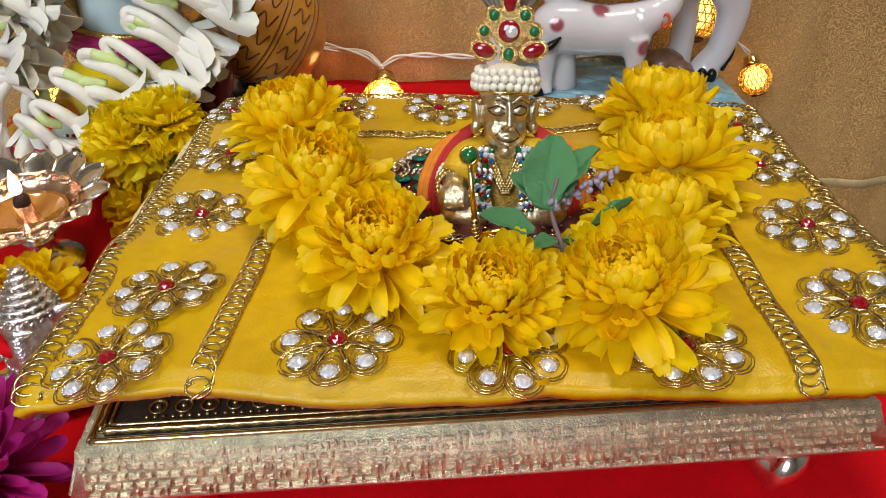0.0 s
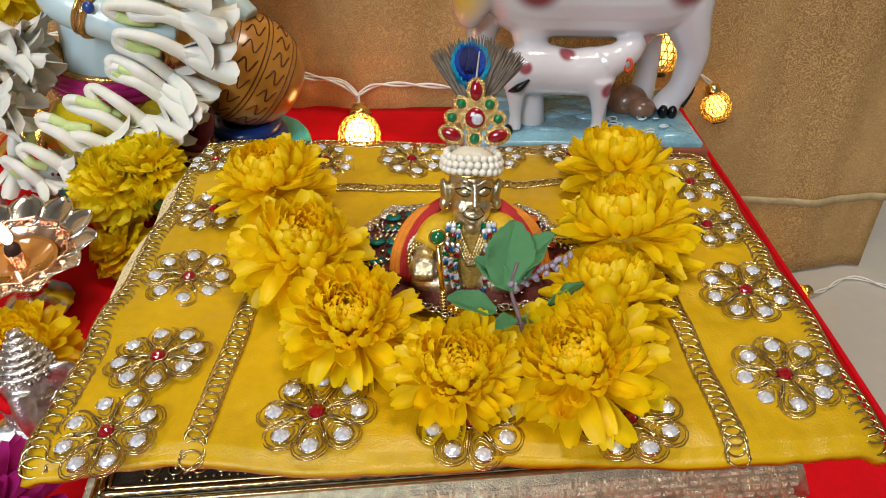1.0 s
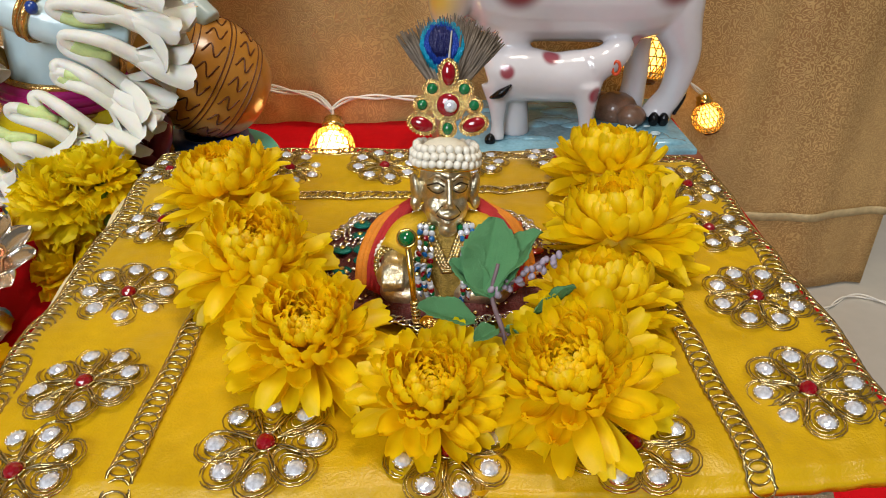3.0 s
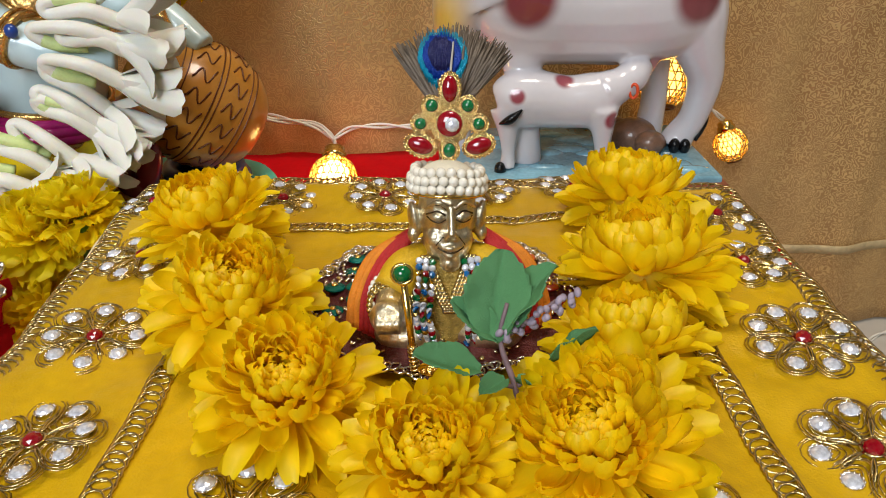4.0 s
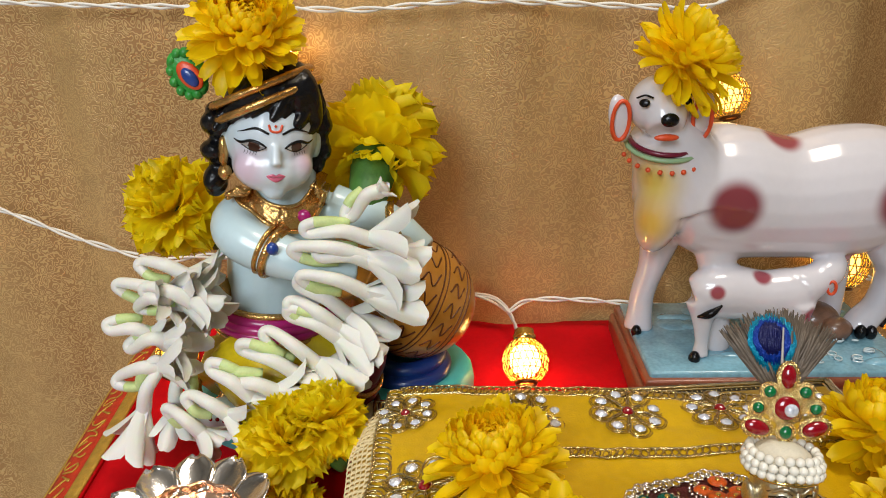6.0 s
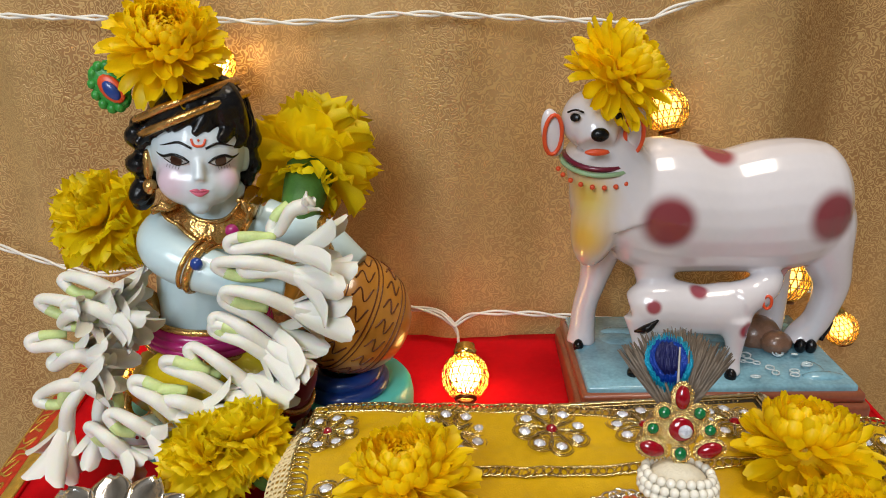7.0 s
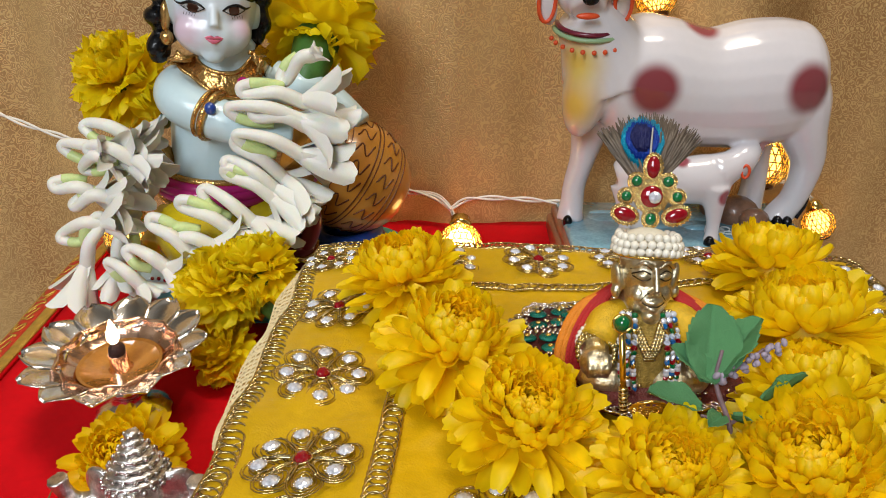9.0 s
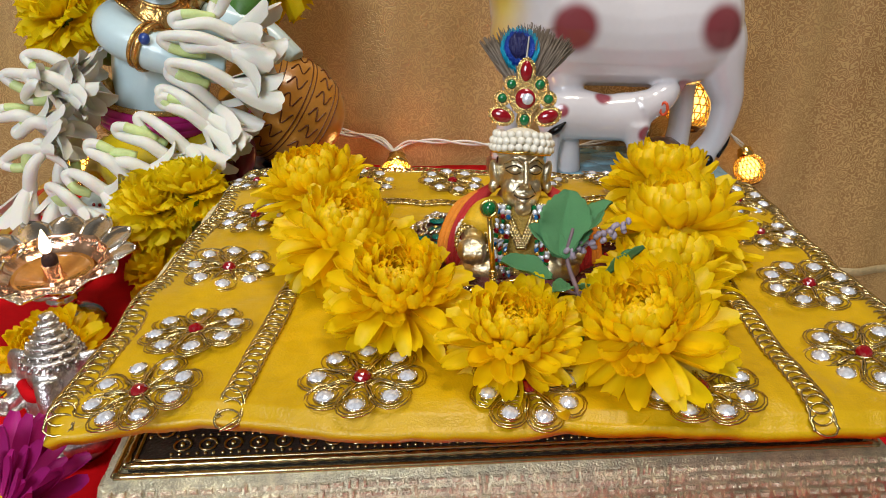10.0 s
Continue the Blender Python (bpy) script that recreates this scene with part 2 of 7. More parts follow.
def brocade():
    """Brown-gold furnishing fabric with a worm-like woven figure."""
    m = mat("brown_gold_brocade", (0.58, 0.372, 0.15), 0.5, 0.0, 0.2, 9)
    n, l = m.node_tree.nodes, m.node_tree.links
    b = n["Principled BSDF"]
    tc = next(q for q in n if q.type == "TEX_COORD")
    warp = n.new("ShaderNodeTexNoise")
    warp.inputs["Scale"].default_value, warp.inputs["Detail"].default_value = 165, 0.8
    l.new(tc.outputs["Object"], warp.inputs["Vector"])
    band = n.new("ShaderNodeMath")
    band.operation = "PINGPONG"
    band.inputs[1].default_value = 0.065
    l.new(warp.outputs["Fac"], band.inputs[0])
    mask = n.new("ShaderNodeMapRange")
    mask.inputs["From Min"].default_value, mask.inputs["From Max"].default_value = 0.022, 0.034
    l.new(band.outputs[0], mask.inputs[0])
    hsv = next(q for q in n if q.type == "HUE_SAT")
    mix = n.new("ShaderNodeMix")
    mix.data_type = "RGBA"
    mix.inputs[7].default_value = (0.34, 0.175, 0.06, 1)
    l.new(hsv.outputs[0], mix.inputs[6])
    fade = n.new("ShaderNodeMath")
    fade.operation = "MULTIPLY"
    wide = n.new("ShaderNodeMapping")
    wide.inputs["Scale"].default_value = (9, 9, 1.6)
    l.new(tc.outputs["Object"], wide.inputs["Vector"])
    cloud = n.new("ShaderNodeTexNoise")
    cloud.inputs["Scale"].default_value, cloud.inputs["Detail"].default_value = 1.0, 2.5
    l.new(wide.outputs[0], cloud.inputs["Vector"])
    amount = n.new("ShaderNodeMapRange")
    amount.inputs["From Min"].default_value, amount.inputs["From Max"].default_value = 0.36, 0.62
    amount.inputs["To Min"].default_value, amount.inputs["To Max"].default_value = 0.20, 0.95
    l.new(cloud.outputs["Fac"], amount.inputs[0])
    l.new(amount.outputs[0], fade.inputs[1])
    l.new(mask.outputs[0], fade.inputs[0])
    l.new(fade.outputs[0], mix.inputs[0])
    l.new(mix.outputs[2], b.inputs["Base Color"])
    rr = n.new("ShaderNodeMapRange")
    rr.inputs["To Min"].default_value, rr.inputs["To Max"].default_value = 0.33, 0.6
    l.new(mask.outputs[0], rr.inputs[0])
    l.new(rr.outputs[0], b.inputs["Roughness"])
    b.inputs["Metallic"].default_value = 0.3
    bp = n.new("ShaderNodeBump")
    bp.inputs["Strength"].default_value, bp.inputs["Distance"].default_value = 0.35, 0.0006
    bp.invert = True
    l.new(mask.outputs[0], bp.inputs["Height"])
    l.new(bp.outputs[0], b.inputs["Normal"])
    return m


BROCADE = brocade()
TRIM_GOLD = mat("woven_gold_trim", (0.62, 0.40, 0.07), 0.4, 0.6, 0.25, 200, 0.6, 1800)

# floor, then an unseen shell of walls and ceiling added to enclose the light
bm = bmesh.new()
box(bm, -1.7, 1.7, -1.7, 1.2, FLOOR_Z - 0.1, FLOOR_Z)
structure("floor", bm, TILE, "glossy beige stone floor tiles")
bm = bmesh.new()
box(bm, -1.7, 1.7, 1.2, 1.3, FLOOR_Z, 2.3)
structure("wall_north", bm, WALL_PAINT, "tan painted wall behind the curtain")
bm = bmesh.new()
box(bm, 1.6, 1.7, -1.7, 1.2, FLOOR_Z, 2.3)
structure("wall_east", bm, WALL_PAINT, "unseen plain tan wall that encloses the light")
bm = bmesh.new()
box(bm, -1.7, -1.6, -1.6, 1.2, FLOOR_Z, 2.3)
structure("wall_west", bm, WALL_PAINT, "unseen plain tan wall that encloses the light")
bm = bmesh.new()
box(bm, -1.7, -1.35, -1.7, -1.6, FLOOR_Z, 2.3)
box(bm, -0.25, 1.6, -1.7, -1.6, FLOOR_Z, 2.3)
box(bm, -1.35, -0.25, -1.7, -1.6, FLOOR_Z, 0.75)
box(bm, -1.35, -0.25, -1.7, -1.6, 1.95, 2.3)
structure("wall_south", bm, WALL_PAINT, "unseen tan wall with an assumed window opening")
bm = bmesh.new()
box(bm, -1.7, 1.7, -1.7, 1.3, 2.3, 2.4)
structure("ceiling", bm, WALL_PAINT, "unseen plain tan ceiling that encloses the light")


def curtain_y(x, z):
    y = 0.592 + 0.005 * math.sin(29 * x + 0.6) + 0.003 * math.sin(61 * x + 3 * z) + 0.0012 * math.sin(140 * x - 6 * z)
    y += 0.006 * math.exp(-((x + 0.085) / 0.012) ** 2) * (0.4 + z) + 0.004 * math.exp(-((x - 0.235) / 0.02) ** 2)
    t = min(1.0, max(0.0, (x - 0.17) / 0.1))
    y += 0.047 * t * t * (3 - 2 * t)
    y += 0.0012 * math.sin(150 * z + 20 * x) * math.exp(-((z - 0.245) / 0.02) ** 2)
    return y


curtain = thing("backdrop_curtain", "brown-gold patterned brocade curtain hung as a backdrop", "curtain", (0, 0.6, FLOOR_Z))
bm = bmesh.new()
sheet(bm, 150, 60, lambda u, v: (-0.9 + 1.367 * u, curtain_y(-0.9 + 1.367 * u, FLOOR_Z + 0.003 + 0.95 * v) - 0.6, 0.003 + 0.95 * v), 0.0015)
part("fabric", bm, BROCADE, curtain)
bm = bmesh.new()
sheet(bm, 60, 2, lambda u, v: (0.2 + 0.267 * u, curtain_y(0.2 + 0.267 * u, FLOOR_Z + 0.09 + 0.008 * v) - 0.6025, 0.083 + 0.008 * v), 0.0012)
part("woven_band", bm, mat("pale_woven_band", (0.50, 0.38, 0.20), 0.5, 0.2, 0.2, 200, 0.4, 1500), curtain, "pale woven band along the hem")

# low dark bench past the curtain's end, with a folded yellow cloth on it
bench = thing("low_bench", "low dark red wooden bench beside the curtain", "bench", (0.80, 0.92, FLOOR_Z))
for y0 in (-0.13, -0.04, 0.05):
    bm = bmesh.new()
    box(bm, -0.26, 0.26, y0, y0 + 0.085, 0.045, 0.065, 0.004)
    part("plank", bm, mat("dark_red_wood", (0.07, 0.015, 0.012), 0.35, 0, 0.3, 20, 0.1, 200), bench, smooth=False)
for sx in (-0.23, 0.19):
    bm = bmesh.new()
    box(bm, sx, sx + 0.04, -0.12, 0.125, 0, 0.0455, 0.003)
    part("foot", bm, WOOD, bench, smooth=False)
folded = thing("folded_cloth", "folded mustard yellow cloth on a dark bench", "cloth", (0.78, 0.93, FLOOR_Z + 0.066))
for k in range(3):
    bm = bmesh.new()
    sheet(bm, 16, 12, lambda u, v: Vector((-0.2 + 0.4 * u, -0.10 + 0.2 * v, 0.004 + 0.035 * k + 0.004 * math.sin(9 * u + k) * math.sin(7 * v))), 0.028)
    part("fold", bm, mat("mustard_cloth", (0.38, 0.26, 0.05), 0.7, 0, 0.2, 20, 0.2, 600), folded)

# low table under the red cloth
table = thing("low_table", "low wooden table hidden under a red cloth", "table", (-0.03, 0.26, FLOOR_Z))
bm = bmesh.new()
sheet(bm, 4, 8, lambda u, v: (-0.255 + 0.51 * u, -0.255 + 0.58 * v, floor_z(0.26 - 0.255 + 0.58 * v) - FLOOR_Z - 0.004))
geo = bmesh.ops.extrude_face_region(bm, geom=bm.faces[:])
bmesh.ops.translate(bm, vec=(0, 0, -0.03), verts=[g for g in geo["geom"] if isinstance(g, bmesh.types.BMVert)])
bmesh.ops.recalc_face_normals(bm, faces=bm.faces[:])
part("table_board", bm, WOOD, table, smooth=False)
for sx in (-0.22, 0.22):
    for sy in (-0.22, 0.29):
        bm = bmesh.new()
        box(bm, sx - 0.02, sx + 0.02, sy - 0.02, sy + 0.02, 0, 0.13, 0.003)
        part("leg", bm, WOOD, table, smooth=False)

# the red cloth: the top, and a fall on each side
red = thing("red_tablecloth", "bright red velvet cloth with a gold brocade border", "tablecloth", (0, 0.3, 0))


def red_top(u, v):
    x, y = -0.296 + 0.536 * u, 0.0 + 0.592 * v
    x += (0.012 * (1 - v) - 0.016 * v) * (1 - u) - 0.020 * v * u
    return Vector((x, y - 0.3, floor_z(y) + 0.0006 * math.sin(40 * x + 9 * y) * math.sin(33 * y)))


bm = bmesh.new()
sheet(bm, 50, 50, red_top, 0.0025)
part("cloth_top", bm, RED_CLOTH, red)


BORDER_RED = mat("red_gold_brocade", (0.50, 0.03, 0.01), 0.5, 0.1, 0.3, 200, 0.3, 900)


def red_fall(side):
    """Slopes off the edge, then hangs."""
    def fn(u, v):
        p = red_top(0 if side < 0 else 1, v)
        if side < 0:
            out = 0.036 * min(1, u * 2.2) ** 0.8 + 0.010 * u + 0.004 * math.sin(14 * v + 2) * u
            drop = 0.020 * min(1, u * 2.2) ** 1.4 + 0.085 * max(0, u - 0.3)
        else:
            out, drop = 0.004 + 0.014 * math.sin(u * 1.5) + 0.005 * math.sin(22 * v + 2) * u, u * 0.12
        return Vector((p.x + side * out, p.y, p.z - drop))
    return fn


for side in (-1, 1):
    bm = bmesh.new()
    sheet(bm, 12, 50, red_fall(side), 0.0025)
    part("cloth_fall", bm, RED_CLOTH, red)
# woven border on the sloping side: two gold bands with a red figured band between
fall = red_fall(-1)
for u0, u1, m, name in ((0.0, 0.07, TRIM_GOLD, "gold_band"), (0.07, 0.27, BORDER_RED, "figured_band"), (0.27, 0.40, TRIM_GOLD, "gold_band")):
    bm = bmesh.new()
    sheet(bm, 4, 60, lambda u, v: fall(u0 + (u1 - u0) * u, v) + Vector((-0.0012, 0, 0.0022)), 0.0012)
    part(name, bm, m, red, "woven border with gold thread")
bm = bmesh.new()
rnd = random.Random(8)
for k in range(44):
    v0 = (k + 0.3) / 44
    pts = []
    for j in range(9):
        t = j / 8
        u = 0.10 + 0.14 * (0.5 + 0.45 * math.sin(2 * math.pi * t + k * 1.9))
        v = v0 + 0.017 * t + 0.004 * math.cos(4 * math.pi * t)
        pts.append(tuple(fall(u, min(1, v)) + Vector((-0.0022, 0, 0.0034))))
    tube(bm, pts, 0.0007, 4, 0, 2)
part("scroll_pattern", bm, TRIM_GOLD, red, "raised gold scroll figures")
# ---- the stool and its cloth ----
DARK_METAL = mat("blackened_metal", (0.05, 0.04, 0.03), 0.4, 0.6, 0.3, 200, 0.6, 900)
SILVER = mat("bright_silver", (0.80, 0.77, 0.74), 0.2, 1.0, 0.15, 120, 0.1, 500)
STONE = mat("rhinestone", (0.80, 0.84, 0.95), 0.05, 0.35, 0.45, 700, coat=1.0)
RED_GEM = mat("red_gem", (0.26, 0.001, 0.008), 0.08, 0.0, 0.2, 500, coat=1.0)
GREEN_GEM = mat("green_gem", (0.0, 0.13, 0.035), 0.08, 0.0, 0.2, 500, coat=1.0)

SW, SD = 0.286, 0.272
stool = thing("low_stool", "low square stool clad in embossed pale gold metal", "stool", (-0.122, 0.1685, -0.002), "", (3.4, 0, 5.0))
STOOL = pose(-0.122, 0.1685, -0.002, 3.4, 0, 5.0)


def frustum(bm, x0, x1, y0, y1, z0, z1, inset, mi=0):
    lo = [bm.verts.new(p) for p in ((x0, y0, z0), (x1, y0, z0), (x1, y1, z0), (x0, y1, z0))]
    hi = [bm.verts.new(p) for p in ((x0 + inset, y0 + inset, z1), (x1 - inset, y0 + inset, z1), (x1 - inset, y1 - inset, z1), (x0 + inset, y1 - inset, z1))]
    for q in [lo[::-1], hi] + [[lo[i], lo[(i + 1) % 4], hi[(i + 1) % 4], hi[i]] for i in range(4)]:
        bm.faces.new(q).material_index = mi
    return bm


bm = bmesh.new()
frustum(bm, 0, SW, 0, SD, 0.0165, 0.0335, 0.006)
frustum(bm, 0.003, SW - 0.003, 0.003, SD - 0.003, 0.0105, 0.0166, -0.003)
bmesh.ops.bevel(bm, geom=bm.edges[:], offset=0.0012, segments=2, affect="EDGES")
part("rim", bm, PALE_GOLD, stool, "embossed pale gold foil rim")
bm = bmesh.new()
box(bm, 0.013, SW - 0.013, 0.012, SD - 0.012, 0.031, 0.0355, 0.0008)
part("top_panel", bm, DARK_METAL, stool, "blackened panel with raised gold scrollwork")
# raised rope mouldings round the panel
for k, (ins, zz, r) in enumerate(((0.0095, 0.0340, 0.0013), (0.0125, 0.0358, 0.0011), (0.0150, 0.0357, 0.0008))):
    bm = bmesh.new()
    cs = [(ins, ins), (SW - ins, ins), (SW - ins, SD - ins), (ins, SD - ins)]
    for i in range(4):
        a, b = Vector((*cs[i], zz)), Vector((*cs[(i + 1) % 4], zz))
        n = int((b - a).length / 0.003)
        tube(bm, [(*a.lerp(b, j / n), r * (1 + (0.3 if j % 2 else -0.15) * (k == 1))) for j in range(n + 1)], r, 6, 0, 1)
    part("moulding", bm, GOLD_WIRE, stool)
# scrolls and beads standing on the panel near its edges
rng = random.Random(5)
bm = bmesh.new()
for side in range(4):
    L = SW if side % 2 == 0 else SD
    n = int((L - 0.05) / 0.0085)
    for j in range(n):
        s = 0.025 + (j + 0.5) * (L - 0.05) / n
        def at(off, s=s, side=side):
            return ((s, off), (SW - off, s), (s, SD - off), (off, s))[side]
        q = at(0.0220)
        ring(bm, (*q, 0.0358), 0.003, 0.0006, seg=10, cs=4)
        q = at(0.0220)
        ell(bm, (*q, 0.0358), 0.0012, u=6, v=4)
        for w in (-0.0028, 0, 0.0028):
            q = at(0.0173, s + w)
            ell(bm, (*q, 0.0358), 0.0008, u=5, v=4)
            q = at(0.0267, s + w)
            ell(bm, (*q, 0.0358), 0.0007, u=5, v=4)
part("scrollwork", bm, GOLD_WIRE, stool)
# embossed dashes on the sloping rim
bm = bmesh.new()
for side in range(4):
    L = SW if side % 2 == 0 else SD
    for row in range(5):
        h = 0.0178 + row * 0.0033
        off = (h - 0.0165) / 0.017 * 0.006 - 0.0004
        s = 0.006 + rng.random() * 0.003
        while s < L - 0.008:
            w = rng.uniform(0.0022, 0.0046)
            g = rng.uniform(0.0005, 0.0014)
            o = off + rng.uniform(-0.0003, 0.0003)
            x0, x1 = s, s + w
            up = rng.random() < 0.28
            zz0, zz1 = h - (0.0016 if up else 0.0009), h + (0.0016 if up else 0.0009)
            if up:
                x1 = x0 + 0.0013
            pts = [(x0, o + 0.0012, zz0), (x1, o + 0.0012, zz0), (x1, o + 0.0012, zz1), (x0, o + 0.0012, zz1)]
            m_in = 0.0003
            fr = [(x0 + m_in, o - 0.0008, zz0 + m_in), (x1 - m_in, o - 0.0008, zz0 + m_in), (x1 - m_in, o - 0.0002, zz1 - m_in), (x0 + m_in, o - 0.0002, zz1 - m_in)]
            def place(p, side=side):
                x, y, z = p
                return ((x, y, z), (SW - y, x, z), (SW - x, SD - y, z), (y, SD - x, z))[side]
            va, vb = [bm.verts.new(place(p)) for p in pts], [bm.verts.new(place(p)) for p in fr]
            bm.faces.new(vb)
            for i in range(4):
                bm.faces.new((va[i], va[(i + 1) % 4], vb[(i + 1) % 4], vb[i]))
            s = x1 + g
tagged(part("embossing", bm, PALE_GOLD, stool, "small embossed foil dashes", False), kind="stuff")
for lx, ly in ((0.042, 0.028), (SW - 0.040, 0.016), (SW - 0.045, SD - 0.04), (0.045, SD - 0.04)):
    foot_at = STOOL @ Vector((lx, ly, 0))
    fz = floor_z(foot_at.y) - foot_at.z + 0.0022
    dx, dy = (-1 if lx < 0.1 else 1), (-1 if ly < 0.1 else 1)
    bm = bmesh.new()
    h = 0.0115 - fz
    tube(bm, [(lx, ly, 0.0115, 0.0055), (lx, ly, 0.0115 - 0.25 * h, 0.005), (lx + dx * 0.004, ly + dy * 0.003, 0.0115 - 0.5 * h, 0.0095), (lx + dx * 0.009, ly + dy * 0.006, fz + 0.0080, 0.0125), (lx + dx * 0.013, ly + dy * 0.008, fz + 0.0042, 0.0042)], 0.006, 16, 0, 6)
    part("leg", bm, SILVER, stool, "curved silvery metal foot")

# the yellow cloth
cloth = thing("yellow_seat_cloth", "quilted yellow satin cloth with gold embroidery and rhinestones", "cloth", (0.02, 0.29, 0.0))
CX0, CX1, CYB = -0.131, 0.174, 0.413


def cloth_xy(u, v):
    """u from the left edge to the right, v from front to back."""
    x = CX0 + (CX1 - CX0) * u
    front = 0.1775 - 0.004 * math.exp(-((x - 0.01) / 0.075) ** 2) + 0.002 * math.sin(45 * x) - 0.007 * math.exp(-((x + 0.122) / 0.035) ** 2)
    back = CYB - 0.018 * u
    x += 0.006 * (1 - u) * v - 0.002 * u * v + 0.002 * math.sin(25 * v + 3) * (0.5 - u)
    return x, front + (back - front) * v


def cloth_at(u, v, up=0.0):
    x, y = cloth_xy(u, v)
    edge = min(u, 1 - u) * 0.305
    z = cloth_z(x, y) - 0.004 * math.exp(-edge / 0.008) - 0.003 * math.exp(-(1 - v) * 0.24 / 0.006)
    z += 0.0021 * noise.noise(Vector((x * 34, y * 34, 1.0))) + 0.0010 * noise.noise(Vector((x * 95, y * 60, 4.0))) + 0.0004 * noise.noise(Vector((x * 260, y * 180, 7.0)))
    if v < 0.02:
        z -= 0.002
    return Vector((x - 0.02, y - 0.29, z + up))


def cloth_top(x, y, up=0.0):
    """A point on the cloth above (x, y), in the cloth's own frame."""
    u, v = (x - CX0) / (CX1 - CX0), (y - 0.168) / (CYB - 0.168)
    for _ in range(4):
        a, b = cloth_xy(u, v)
        u, v = u + (x - a) / (CX1 - CX0), v + (y - b) / (CYB - 0.168)
    return cloth_at(min(1, max(0, u)), min(1, max(0, v)), up)


bm = bmesh.new()
c = [STOOL @ Vector(p) for p in ((0.030, 0.030, 0), (SW - 0.030, 0.030, 0), (SW - 0.03, SD - 0.045, 0), (0.03, SD - 0.045, 0))]
lo = [bm.verts.new((p.x - 0.02, p.y - 0.29, 0.0350 + 0.0594 * (p.y - 0.1685))) for p in c]
hi = [bm.verts.new((p.x - 0.02, p.y - 0.29, cloth_z(p.x, p.y) - 0.0035)) for p in c]
bm.faces.new(lo[::-1]), bm.faces.new(hi)
for i in range(4):
    bm.faces.new((lo[i], lo[(i + 1) % 4], hi[(i + 1) % 4], hi[i]))
bmesh.ops.bevel(bm, geom=bm.edges[:], offset=0.004, segments=3, affect="EDGES")
part("padding", bm, YELLOW_SATIN, cloth)
bm = bmesh.new()
sheet(bm, 170, 140, lambda u, v: cloth_at(u, v), 0.0042)
part("satin_sheet", bm, YELLOW_SATIN, cloth, "bright yellow satin")


def braid(pts, width, per=0.0036, r=0.00045):
    """A chain of overlapping gold wire loops along a line of points on the cloth."""
    bm = bmesh.new()
    pts = [Vector(p) for p in pts]
    cum = [0.0]
    for a, b in zip(pts, pts[1:]):
        cum.append(cum[-1] + (b - a).length)
    n = max(2, int(cum[-1] / per))

    def at(s):
        i = max(k for k in range(len(cum)) if cum[k] <= s + 1e-9)
        i = min(i, len(pts) - 2)
        d = (pts[i + 1] - pts[i])
        return pts[i] + d * ((s - cum[i]) / max(1e-9, d.length)), d.normalized()
    for j in range(n):
        p, d = at((j + 0.5) * cum[-1] / n)
        side = d.cross(Vector((0, 0, 1))).normalized()
        rw, rl = width * 0.5 * rng.uniform(0.85, 1.08), per * 0.95 * rng.uniform(0.85, 1.1)
        skew = rng.uniform(-0.25, 0.25)
        loop = []
        for k in range(14):
            a = 2 * math.pi * k / 14
            q = p + side * (rw * math.cos(a)) + d * (rl * math.sin(a) + skew * rl * math.cos(a)) + Vector((0, 0, 0.0007 + 0.0006 * math.sin(a)))
            loop.append(tuple(q))
        tube(bm, loop, r, 4, 0, 1, closed=True)
    for sgn in (-1, 1):
        line = []
        for j in range(2 * n + 1):
            p, d = at(j * cum[-1] / (2 * n))
            side = d.cross(Vector((0, 0, 1))).normalized()
            line.append(tuple(p + side * (sgn * width * (0.47 if j % 2 else 0.53)) + Vector((0, 0, 0.0005 + 0.0004 * (j % 2)))))
        tube(bm, line, r * 1.1, 4, 0, 1)
    return bm


edge = [cloth_at(0.015, 0.01 + 0.97 * k / 50) for k in range(51)]
part("edge_braid", braid(edge, 0.009), GOLD_WIRE, cloth, "looped gold wire braid")
edge = [cloth_at(0.985, 0.01 + 0.97 * k / 50) for k in range(51)]
part("edge_braid", braid(edge, 0.009), GOLD_WIRE, cloth, "looped gold wire braid")
edge = [cloth_at(0.02 + 0.96 * k / 60, 0.98) for k in range(61)]
part("edge_braid", braid(edge, 0.0075), GOLD_WIRE, cloth, "looped gold wire braid")
for xs, (y0, y1) in (((-0.073, -0.062), (0.165, 0.355)), ((0.118, 0.113), (0.173, 0.355))):
    line = [cloth_top(xs[0] + (xs[1] - xs[0]) * k / 40, y0 + (y1 - y0) * k / 40) for k in range(41)]
    part("inner_braid", braid(line, 0.008), GOLD_WIRE, cloth, "looped gold wire braid")
line = [cloth_top(-0.06 + 0.173 * k / 40, 0.352 + 0.006 * k / 40) for k in range(41)]
part("inner_braid", braid(line, 0.0065), GOLD_WIRE, cloth, "looped gold wire braid")

